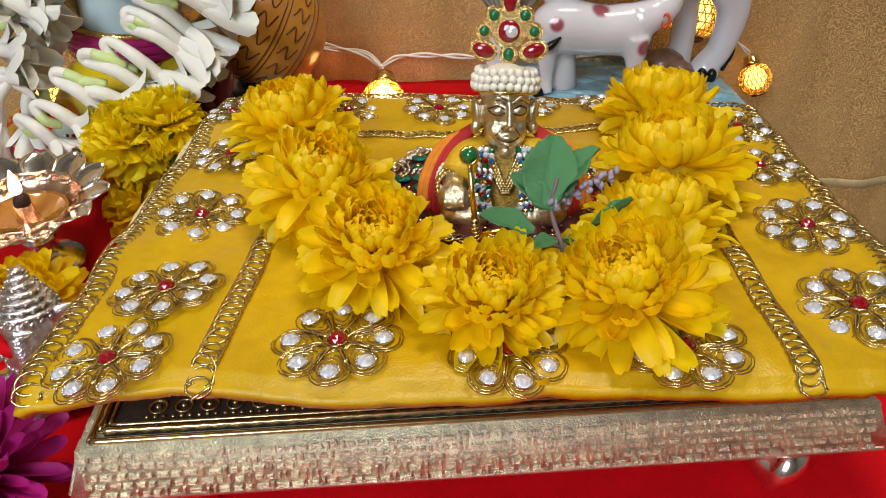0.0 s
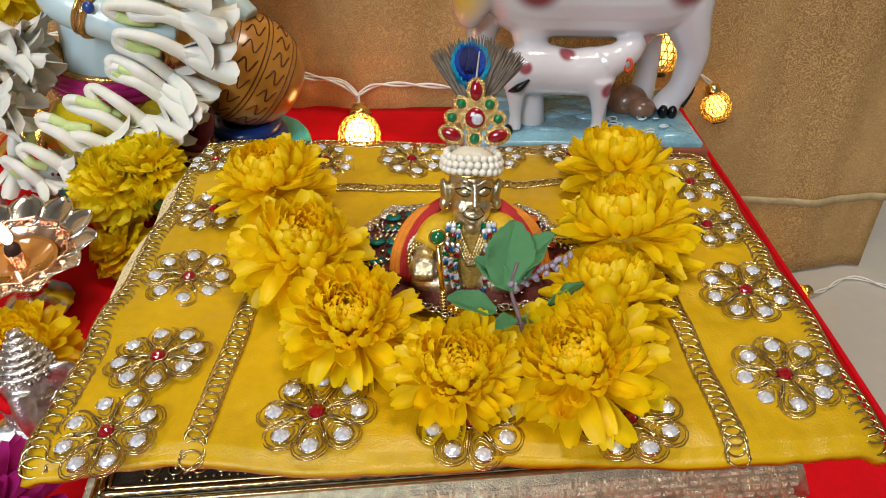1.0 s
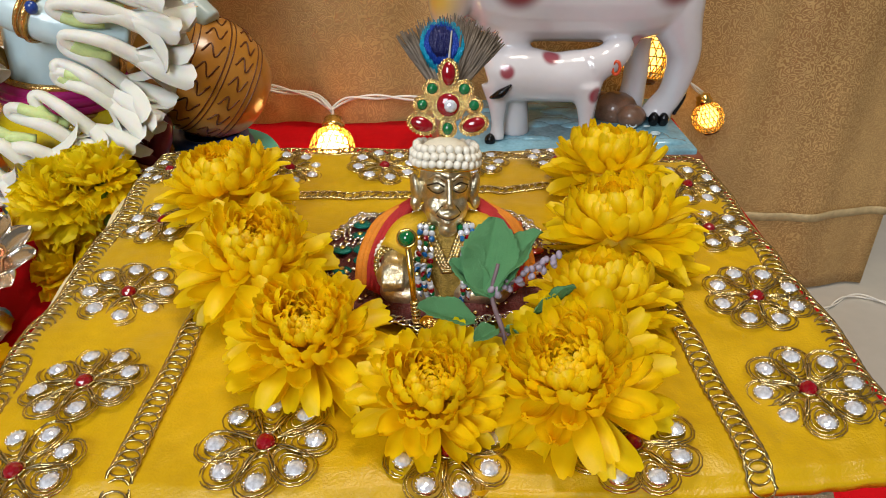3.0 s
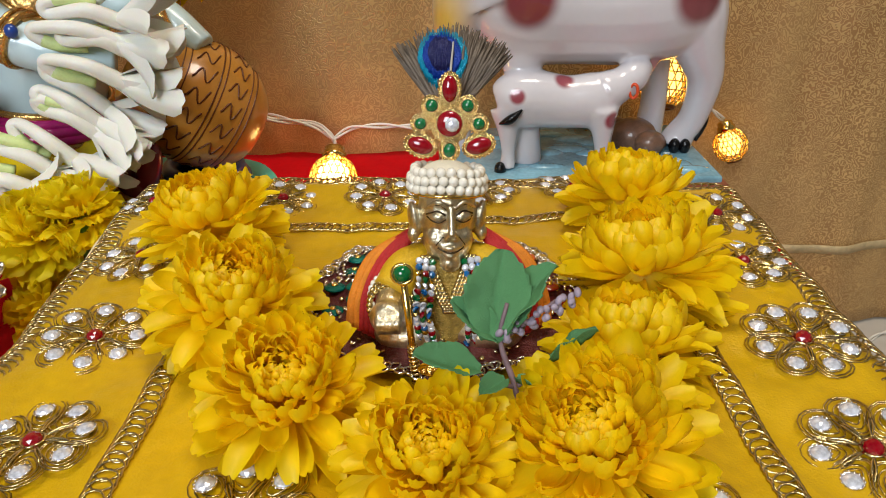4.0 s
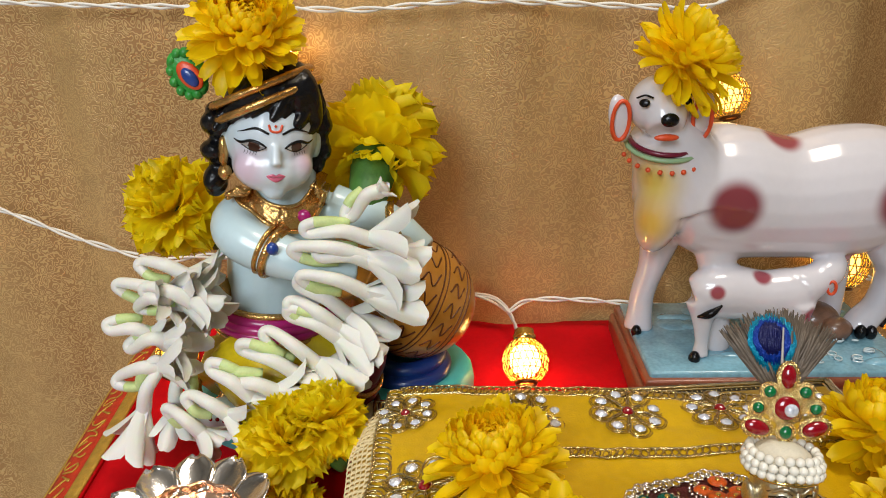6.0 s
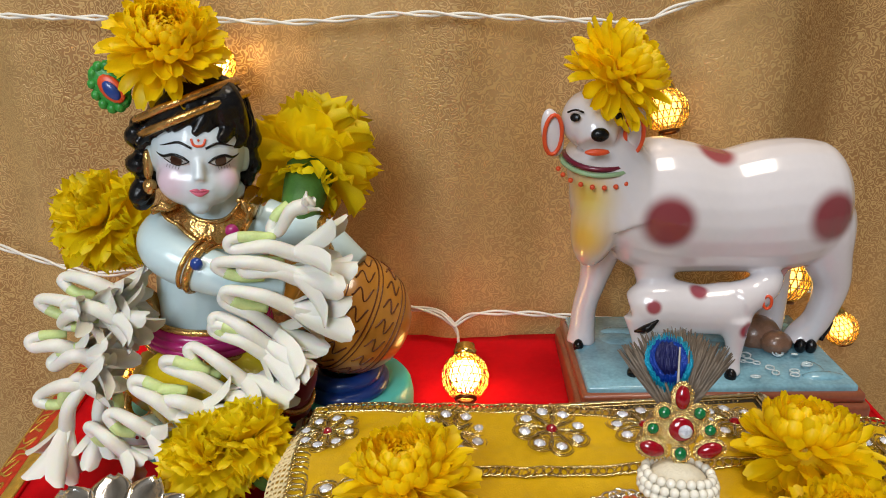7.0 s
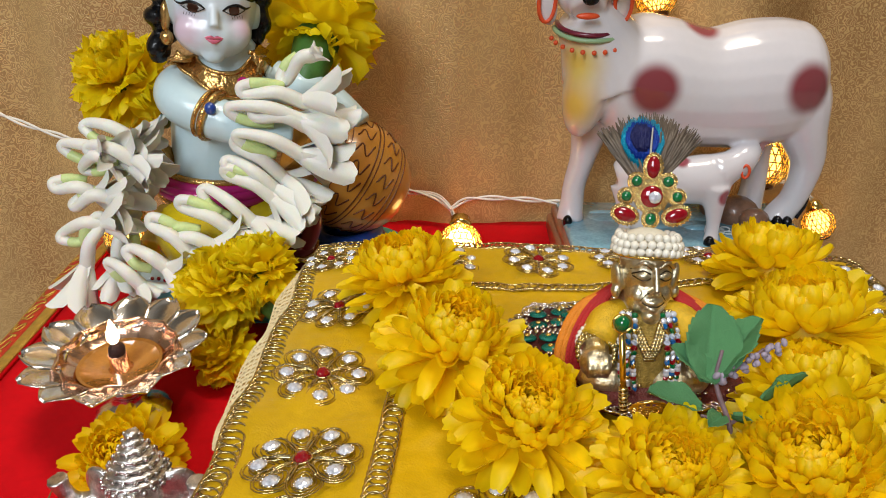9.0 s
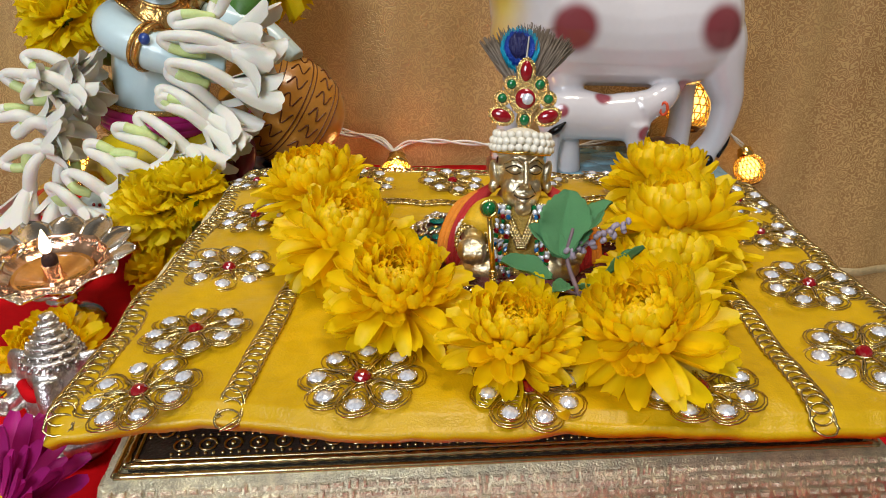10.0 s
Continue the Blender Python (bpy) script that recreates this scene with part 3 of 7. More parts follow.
# rosettes
bm = bmesh.new()
for k in range(1):
    a = 0.0
    for s, up in ((1.0, 0.0006), (0.88, 0.0009), (0.64, 0.0006), (0.42, 0.0008)):
        loop = []
        for j in range(16):
            t = 2 * math.pi * j / 16
            rr, tt = 0.0128 + 0.0082 * s * math.cos(t), 0.0062 * s * math.sin(t) * (1 + 0.25 * math.cos(t))
            loop.append((rr * math.cos(a) - tt * math.sin(a), rr * math.sin(a) + tt * math.cos(a), up + 0.0003 * math.sin(3 * t)))
        tube(bm, loop, 0.00028, 4, 0, 1, closed=True)
    b = a + math.pi / 8
    for w in (-0.07, 0.07):
        tube(bm, [(0.003 * math.cos(b), 0.003 * math.sin(b), 0.001), (0.008 * math.cos(b + w), 0.008 * math.sin(b + w), 0.0016), (0.012 * math.cos(b + 0.3 * w), 0.012 * math.sin(b + 0.3 * w), 0.0008)], 0.00045, 4, 0, 3)
WIRE_PETAL = mesh_of("wire_petal", bm, GOLD_WIRE)
bm = bmesh.new()
ring(bm, (0, 0, 0.0010), 0.0034, 0.0005, seg=18, cs=5)
ROSETTE = mesh_of("rosette", bm, GOLD_WIRE)


def gem_mesh(name, r, h, m, sides=10):
    bm = bmesh.new()
    rows = [(r, 0.0), (r * 1.02, h * 0.30), (r * 0.82, h * 0.72), (r * 0.45, h)]
    prev = None
    for i, (rr, z) in enumerate(rows):
        row = [bm.verts.new((rr * math.cos(2 * math.pi * (k + 0.5 * i) / sides), rr * math.sin(2 * math.pi * (k + 0.5 * i) / sides), z)) for k in range(sides)]
        if prev:
            for k in range(sides):
                bm.faces.new((prev[k], prev[(k + 1) % sides], row[k]))
                bm.faces.new((row[k], prev[(k + 1) % sides], row[(k + 1) % sides]))
        prev = row
    c = bm.verts.new((0, 0, h * 1.08))
    for k in range(sides):
        bm.faces.new((prev[k], prev[(k + 1) % sides], c))
    bm.normal_update()
    return mesh_of(name, bm, m, False)


STONE_ME = gem_mesh("rhinestone", 0.0027, 0.0021, STONE)
bm = bmesh.new()
ring(bm, (0, 0, 0.0007), 0.0029, 0.0004, seg=14, cs=4)
for k in range(14):
    a = 2 * math.pi * k / 14
    ell(bm, (0.0031 * math.cos(a), 0.0031 * math.sin(a), 0.0010), 0.0004, u=4, v=3)
SETTING_ME = mesh_of("stone_setting", bm, SILVER)
REDSTONE_ME = gem_mesh("red_stone", 0.0029, 0.0026, RED_GEM, 8)
# (x, y, size, turn) of each rosette on the cloth
ROSETTES = [(-0.104, 0.1865, 0.98, 5), (-0.031, 0.195, 1.05, 12), (-0.097, 0.2235, 1.0, 8), (-0.099, 0.275, 0.98, 0), (-0.100, 0.329, 0.95, 10),
            (-0.113, 0.384, 0.8, 3), (-0.050, 0.382, 0.92, 7), (-0.001, 0.384, 0.95, 0), (0.046, 0.387, 0.92, 14), (0.091, 0.388, 0.92, 4),
            (0.152, 0.358, 0.9, 9), (0.149, 0.317, 0.95, 2), (0.150, 0.2645, 1.0, 0), (0.1475, 0.213, 1.0, 11), (0.082, 0.1905, 1.0, 20), (0.025, 0.1905, 0.96, 6)]
for x, y, s, turn in ROSETTES:
    p = cloth_top(x, y)
    ex, ey = cloth_top(x + 0.006, y) - cloth_top(x - 0.006, y), cloth_top(x, y + 0.006) - cloth_top(x, y - 0.006)
    nz = ex.cross(ey).normalized()
    frame_m = Matrix.Translation(p + nz * 0.0003) @ nz.to_track_quat("Z", "Y").to_matrix().to_4x4() @ pose(0, 0, 0, 0, 0, turn) @ Matrix.Scale(s, 4)
    ros = piece("rosette", ROSETTE, cloth, frame_m)
    for k in range(8):
        a = 2 * math.pi * k / 8
        piece("rhinestone", STONE_ME, ros, pose(0.0148 * math.cos(a), 0.0148 * math.sin(a), 0.0006, rng.uniform(-9, 9), rng.uniform(-9, 9), rng.uniform(0, 90)))
        piece("wire_petal", WIRE_PETAL, ros, pose(0, 0, 0, rng.uniform(-2, 2), rng.uniform(-2, 2), 45 * k + rng.uniform(-3, 3)))
        piece("stone_setting", SETTING_ME, ros, pose(0.0148 * math.cos(a), 0.0148 * math.sin(a), 0.0005, 0, 0, 0))
    piece("red_stone", REDSTONE_ME, ros, pose(0, 0, 0.0008, 0, 0, 20))

# cream lace along the left side
LACE = mat("cream_lace", (0.80, 0.66, 0.38), 0.7, 0, 0.1, 200, 0.3, 1500)
bm = bmesh.new()


def lace_at(u, v):
    p = cloth_at(0.0, 0.28 + 0.66 * v)
    w = min(1.0, 0.15 + 3.5 * v)
    return Vector((p.x - 0.001 - 0.013 * u * w, p.y, p.z - 0.003 - (0.007 * u * u + 0.005 * u) * w))


for row in range(5):
    for j in range(46):
        u, v = (row + 0.5) / 5, (j + (0.5 if row % 2 else 0.0)) / 46
        c, d = lace_at(u, v), lace_at(u, v + 0.01) - lace_at(u, v)
        d.normalize()
        s = Vector((-0.82, 0, -0.57))
        loop = [tuple(c + s * (0.0017 * math.cos(t)) + d * (0.0024 * math.sin(t))) for t in [2 * math.pi * k / 10 for k in range(10)]]
        tube(bm, loop, 0.00042, 4, 0, 1, closed=True)
part("lace_edging", bm, LACE, cloth, "cream openwork lace edging")
bm = bmesh.new()
sheet(bm, 3, 40, lambda u, v: lace_at(u * 0.92, v) + Vector((0, 0, -0.0024)), 0.0004)
part("lace_lining", bm, YELLOW_SATIN, cloth)
# ---- flowers ----
def petal_arrays(width, cup, curl, ruffle=0.0, tip=0.75, nu=6, nv=4, seed=0):
    """Points and faces of one petal, 1 long, along +x, rising with curl and cupped across."""
    r = random.Random(seed)
    ph = r.uniform(0, 6)
    pts, faces = [], []
    for i in range(nu + 1):
        u = i / nu
        w = width * (0.28 + 0.72 * math.sin(math.pi * min(1, u * tip + 0.06)) ** 0.8) * (1.0 if u < 0.9 else 0.62)
        for j in range(nv + 1):
            s = 2 * j / nv - 1
            z = curl * u * u + cup * w * s * s + ruffle * math.sin(9 * s + ph + 4 * u) * u * u
            notch = -0.05 * (1 - abs(s)) * (i == nu) - 0.05 * s * s * (i == nu)
            pts.append((u + notch + ruffle * 0.5 * math.sin(7 * s + ph) * (i == nu), w * 0.5 * s, z))
    for i in range(nu):
        for j in range(nv):
            a = i * (nv + 1) + j
            faces.append((a, a + nv + 1, a + nv + 2, a + 1))
    return pts, faces


def petal_mesh(name, material, *args, **kw):
    pts, faces = petal_arrays(*args, **kw)
    me = bpy.data.meshes.new(name)
    me.from_pydata(pts, [], faces)
    me.materials.append(material)
    me.polygons.foreach_set("use_smooth", [True] * len(faces))
    return me


def merged_petals(name, material, arrays, mats, parent):
    """Many small petals in one mesh."""
    pts, faces = [], []
    for (p, f), m in zip(arrays, mats):
        o = len(pts)
        pts += [tuple(m @ Vector(q)) for q in p]
        faces += [tuple(o + k for k in q) for q in f]
    me = bpy.data.meshes.new(name)
    me.from_pydata(pts, [], faces)
    me.materials.append(material)
    me.polygons.foreach_set("use_smooth", [True] * len(faces))
    ob = new(name, me)
    ob.parent = parent
    return ob


def bloom(ob, petals, rows, rnd, R):
    """Rings of petals: (count, radius of the foot, height, rise in degrees, length), all times R."""
    for count, r0, h, rise, length in rows:
        off = rnd.random() * 360
        for k in range(count):
            phi = off + 360 * (k + rnd.uniform(-0.28, 0.28)) / count
            m = pose(0, 0, 0, 0, 0, phi) @ pose(r0 * R, 0, (h + rnd.uniform(-0.03, 0.03)) * R, rnd.uniform(-16, 16), -(rise + rnd.uniform(-9, 9)), rnd.uniform(-9, 9))
            piece("petal", rnd.choice(petals), ob, m @ Matrix.Scale(length * R * rnd.uniform(0.88, 1.1), 4))


def mum_petal(width, cup, bend, seed, tip=0.0, nu=8, nv=4):
    """A strap petal, 1 long along +x: narrow foot, broad blunt end, two furrows; bend turns it up along its length."""
    r = random.Random(seed)
    ph, lean = r.uniform(0, 6), r.uniform(-0.10, 0.10)
    pts, faces = [], []
    x = z = 0.0
    for i in range(nu + 1):
        u = i / nu
        ang = bend * u ** 1.5 + tip * max(0.0, u - 0.7) / 0.3
        if i:
            x, z = x + math.cos(ang) / nu, z + math.sin(ang) / nu
        w = width * (0.30 + 0.70 * math.sin(0.5 * math.pi * min(1.0, u / 0.62))) * (1.0 if u < 0.7 else math.sqrt(max(0.28, 1 - ((u - 0.7) / 0.33) ** 2)))
        for j in range(nv + 1):
            q = 2 * j / nv - 1
            lift = cup * w * q * q + 0.022 * math.cos(3.0 * math.pi * q) * (0.3 + u) + 0.02 * math.sin(5 * u + ph + 2 * q) * u
            pts.append((x - lift * math.sin(ang) - 0.03 * (i == nu) * (abs(q) < 0.2), 0.5 * w * q + lean * u * u, z + lift * math.cos(ang)))
    for i in range(nu):
        for j in range(nv):
            k = i * (nv + 1) + j
            faces.append((k, k + nv + 1, k + nv + 2, k + 1))
    return pts, faces


def mesh_from(name, material, arrays):
    me = bpy.data.meshes.new(name)
    me.from_pydata(arrays[0], [], arrays[1])
    me.materials.append(material)
    me.polygons.foreach_set("use_smooth", [True] * len(arrays[1]))
    return me


OUTER = [mesh_from("chrysanthemum_petal", PETAL, mum_petal(0.29 + 0.025 * k, 0.35 + 0.06 * k, 0.10 + 0.14 * k, k, (-0.5, 0.3, 0.6, -0.2)[k])) for k in range(4)]
INNER = [mesh_from("chrysanthemum_petal", PETAL, mum_petal(0.28 + 0.03 * k, 0.6, 0.70 + 0.20 * k, 10 + k, 0.45)) for k in range(4)]
CORE = [mum_petal(0.34, 0.7, 0.95 + 0.2 * k, 20 + k, 0.5, 5, 2) for k in range(3)]


def chrysanthemum(label, seed):
    rnd = random.Random(seed)
    R = 0.027
    ob = thing("chrysanthemum", label, "flower", (0, 0, 0), "yellow chrysanthemum heads")
    bloom(ob, OUTER, [(17, 0.20, -0.24, -34, 0.68), (20, 0.20, -0.14, -19, 0.76), (21, 0.20, -0.04, -4, 0.78), (21, 0.20, 0.06, 10, 0.75)], rnd, R)
    bloom(ob, INNER, [(21, 0.20, 0.13, 14, 0.70), (20, 0.20, 0.19, 25, 0.62), (20, 0.20, 0.24, 35, 0.54), (19, 0.19, 0.28, 43, 0.47)], rnd, R)
    arrays, mats = [], []
    for ringno, (count, r0, rise, length) in enumerate(((20, 0.20, 44, 0.40), (19, 0.18, 49, 0.34), (17, 0.15, 54, 0.29), (14, 0.12, 59, 0.25), (10, 0.08, 65, 0.22), (6, 0.04, 74, 0.20))):
        for k in range(count):
            phi = 360 * (k + rnd.uniform(-0.3, 0.3)) / count + 31 * ringno
            m = pose(0, 0, 0, 0, 0, phi) @ pose(r0 * R, 0, (0.30 + 0.014 * ringno) * R, rnd.uniform(-22, 22), -(rise + rnd.uniform(-8, 8)), rnd.uniform(-10, 10)) @ Matrix.Scale(length * R * rnd.uniform(0.85, 1.1), 4)
            arrays.append(rnd.choice(CORE)), mats.append(m)
    merged_petals("flower_core", PETAL_CORE, arrays, mats, ob)
    bm = bmesh.new()
    ell(bm, (0, 0, -0.02 * R), (0.34 * R, 0.34 * R, 0.36 * R), u=12, v=8)
    part("flower_base", bm, PETAL_CORE, ob)
    return ob


YC = "yellow chrysanthemum head laid on the embroidered cloth"
kinds = [chrysanthemum(YC, s) for s in (11, 12, 13)]
# (x, y, z of the middle, size, tilt about x, tilt about y, turn)
BLOOMS = [(0.020, 0.203, 0.071, 0.92, 22, 2, 0), (-0.021, 0.226, 0.076, 1.02, 20, -12, 40), (-0.046, 0.270, 0.079, 1.10, 12, -10, 80), (-0.069, 0.330, 0.081, 1.12, 4, -8, 10),
          (0.109, 0.353, 0.078, 1.06, 8, 5, 120), (0.100, 0.290, 0.077, 1.08, 10, 8, 200), (0.083, 0.244, 0.074, 1.02, 14, 8, 160), (0.066, 0.206, 0.072, 1.06, 24, 6, 300)]
for k, (x, y, z, s, ax, ay, turn) in enumerate(BLOOMS):
    m = pose(x, y, z, ax, ay, turn) @ Matrix.Scale(s * 1.07, 4)
    if k < 3:
        kinds[k].matrix_basis = m
    else:
        copy_thing(kinds[k % 3], m)

# the two that crown the statues, and the one behind the silver figure
big = copy_thing(kinds[0], pose(-0.1945, 0.455, 0.252, 46, 2, 30) @ Matrix.Scale(1.22, 4))
tagged(big, "yellow chrysanthemum head set on the child statue's hair")
top = copy_thing(kinds[1], pose(0.0455, 0.497, 0.2295, 48, 6, 70) @ Matrix.Scale(1.20, 4))
tagged(top, "yellow chrysanthemum head set on the cow statue's brow")
low = copy_thing(kinds[2], pose(-0.193, 0.286, 0.010, 32, -6, 15) @ Matrix.Scale(0.90, 4))
tagged(low, "yellow chrysanthemum head on the red cloth behind a silver figurine")
# a fallen petal on the cloth's front
fallen = thing("loose_petal", "single fallen yellow petal on the cloth", "petal", (0.036, 0.176, 0.0585), "", (20, -35, -110))
piece("petal", OUTER[1], fallen, Matrix.Scale(0.014, 4))

# lemon marigolds with a ruffled head and a green calyx
MARI = [petal_mesh("marigold_petal", MARIGOLD, 0.62 + 0.07 * k, 0.12, 0.06 * k - 0.05, ruffle=0.17, seed=20 + k, nu=5, nv=6) for k in range(4)]
CALYX = mesh_of("calyx", lathe(bmesh.new(), [(0.002, -0.036), (0.004, -0.034), (0.0085, -0.026), (0.0098, -0.016), (0.011, -0.006), (0.006, 0.0)], 14), DARK_LEAF)


def marigold(label, seed):
    rnd = random.Random(seed)
    ob = thing("marigold", label, "flower", (0, 0, 0), "lemon yellow marigolds")
    bloom(ob, MARI, [(9, 0.14, -0.20, -50, 0.62), (11, 0.13, -0.10, -24, 0.80), (11, 0.12, 0.0, 0, 0.88), (11, 0.12, 0.10, 22, 0.86), (10, 0.12, 0.18, 42, 0.80), (8, 0.10, 0.24, 60, 0.74), (5, 0.05, 0.28, 78, 0.7)], rnd, 0.030)
    piece("calyx", CALYX, ob, Matrix.Identity(4))
    return ob


ma = marigold("lemon yellow marigold tucked behind the child statue's shoulder", 31)
mb = marigold("lemon yellow marigold with a green calyx at the statue's back", 32)
ma.matrix_basis = pose(-0.258, 0.490, 0.146, 30, -25, 0) @ Matrix.Scale(1.12, 4)
mb.matrix_basis = pose(-0.137, 0.520, 0.176, -52, 10, 0) @ Matrix.Scale(1.42, 4)
mc = copy_thing(ma, pose(-0.178, 0.394, 0.044, 18, -14, 60) @ Matrix.Scale(0.84, 4))
tagged(mc, "lemon yellow marigold at the foot of the statue's base")
md = copy_thing(mb, pose(-0.156, 0.394, 0.056, 8, 10, 200) @ Matrix.Scale(0.56, 4))
tagged(md, "small lemon yellow marigold beside the lace edging")
me_ = copy_thing(ma, pose(-0.172, 0.372, 0.014, -30, 10, 130) @ Matrix.Scale(0.6, 4))
tagged(me_, "wilted lemon yellow marigold lying on the red cloth")

# magenta daisy-like flower
MAG = [petal_mesh("magenta_petal", MAGENTA, 0.17 + 0.02 * k, 0.5, 0.05 + 0.08 * k, seed=40 + k, nu=6, nv=2) for k in range(4)]
rnd = random.Random(44)
mag = thing("magenta_flower", "magenta daisy-like chrysanthemum with a yellow middle", "flower", (-0.160, 0.181, 0.012), "", (28, -4, 0))
bloom(mag, MAG, [(26, 0.16, -0.06, -4, 0.86), (26, 0.16, 0.0, 10, 0.86), (24, 0.16, 0.04, 24, 0.76), (20, 0.16, 0.08, 40, 0.60)], rnd, 0.034)
bm = bmesh.new()
ell(bm, (0, 0, 0.0005), (0.0075, 0.0075, 0.004), u=14, v=8)
for k in range(90):
    a, r = k * 2.39996, 0.0075 * math.sqrt(k / 90)
    ell(bm, (r * math.cos(a), r * math.sin(a), 0.0042 - 34 * r * r), 0.0007, u=5, v=4)
part("flower_middle", bm, PETAL_CORE, mag, "dense yellow middle")
# grass blades beside it
GRASS = mat("grass_blade", (0.10, 0.16, 0.05), 0.5, 0, 0.3, 80, 0.1, 300)
grass = thing("grass_tuft", "bundle of thin green grass blades on the red cloth", "grass", (-0.215, 0.19, floor_z(0.19)))
for k in range(15):
    a, l = rnd.uniform(0.9, 2.7), rnd.uniform(0.035, 0.075)
    bm = bmesh.new()
    tube(bm, [(rnd.uniform(-0.01, 0.01), rnd.uniform(-0.008, 0.008), 0.001, 0.0007), (0.5 * l * math.cos(a), 0.5 * l * math.sin(a), 0.008 + 0.3 * l, 0.0008), (l * math.cos(a + 0.2), l * math.sin(a + 0.2), rnd.uniform(0.1, 0.6) * l, 0.0002)], 0.0007, 5, 0, 4)
    part("blade", bm, GRASS, grass)
# ---- statues ----
def cow_glaze():
    """White glaze with airbrushed maroon spots and a yellow dewlap; the spots sit at places in the statue's own space."""
    m = mat("white_spotted_glaze", (0.68, 0.645, 0.67), 0.2, 0, 0.03, 30, coat=0.8)
    n, l = m.node_tree.nodes, m.node_tree.links
    b = n["Principled BSDF"]
    tc = next(q for q in n if q.type == "TEX_COORD")
    col = next(q for q in n if q.type == "HUE_SAT").outputs[0]
    spots = [((0.079, 0.487, 0.1435), 0.0180, (0.20, 0.012, 0.022)), ((0.180, 0.494, 0.143), 0.0185, (0.20, 0.012, 0.022)), ((0.112, 0.516, 0.1790), 0.013, (0.30, 0.03, 0.05)),
             ((0.133, 0.484, 0.073), 0.0062, (0.28, 0.03, 0.05)), ((0.074, 0.486, 0.0885), 0.0055, (0.28, 0.03, 0.05)), ((0.103, 0.494, 0.0965), 0.0065, (0.28, 0.03, 0.05)),
             ((0.028, 0.492, 0.158), 0.017, (0.72, 0.52, 0.08)), ((0.029, 0.493, 0.132), 0.017, (0.76, 0.46, 0.06)), ((0.040, 0.484, 0.2125), 0.0055, (0.45, 0.02, 0.04)),
             ((0.160, 0.512, 0.104), 0.0085, (0.42, 0.16, 0.17))]
    for c, r, rgb in spots:
        d = n.new("ShaderNodeVectorMath")
        d.operation = "DISTANCE"
        l.new(tc.outputs["Object"], d.inputs[0])
        d.inputs[1].default_value = (c[0] - 0.118, c[1] - 0.525, c[2] - 0.012)
        mr = n.new("ShaderNodeMapRange")
        mr.interpolation_type = "SMOOTHSTEP"
        soft = 0.15 if rgb[1] > 0.3 else 0.60
        mr.inputs["From Min"].default_value, mr.inputs["From Max"].default_value = r * soft, r * (1.75 - soft)
        mr.inputs["To Min"].default_value, mr.inputs["To Max"].default_value = 0.95, 0.0
        l.new(d.outputs["Value"], mr.inputs[0])
        mx = n.new("ShaderNodeMix")
        mx.data_type = "RGBA"
        mx.inputs[7].default_value = (*rgb, 1)
        l.new(mr.outputs[0], mx.inputs[0])
        l.new(col, mx.inputs[6])
        col = mx.outputs[2]
    l.new(col, b.inputs["Base Color"])
    return m


COW = cow_glaze()
BLUE_GLAZE = mat("blue_glaze", (0.20, 0.40, 0.50), 0.22, 0, 0.35, 45, 0.3, 160, coat=0.6)
TERRACOTTA = mat("terracotta_glaze", (0.26, 0.075, 0.035), 0.3, 0, 0.25, 60, 0.1, 200, coat=0.4)
ORANGE_RED = mat("orange_red_paint", (0.70, 0.08, 0.02), 0.35, 0, 0.1, 100)
MINT = mat("pale_green_paint", (0.30, 0.45, 0.25), 0.35, 0, 0.1, 100)
MAROON = mat("maroon_paint", (0.16, 0.008, 0.03), 0.3, 0, 0.2, 100, coat=0.4)
BROWN_ROCK = mat("brown_rock_glaze", (0.20, 0.10, 0.06), 0.35, 0, 0.4, 120, 0.3, 300, coat=0.4)


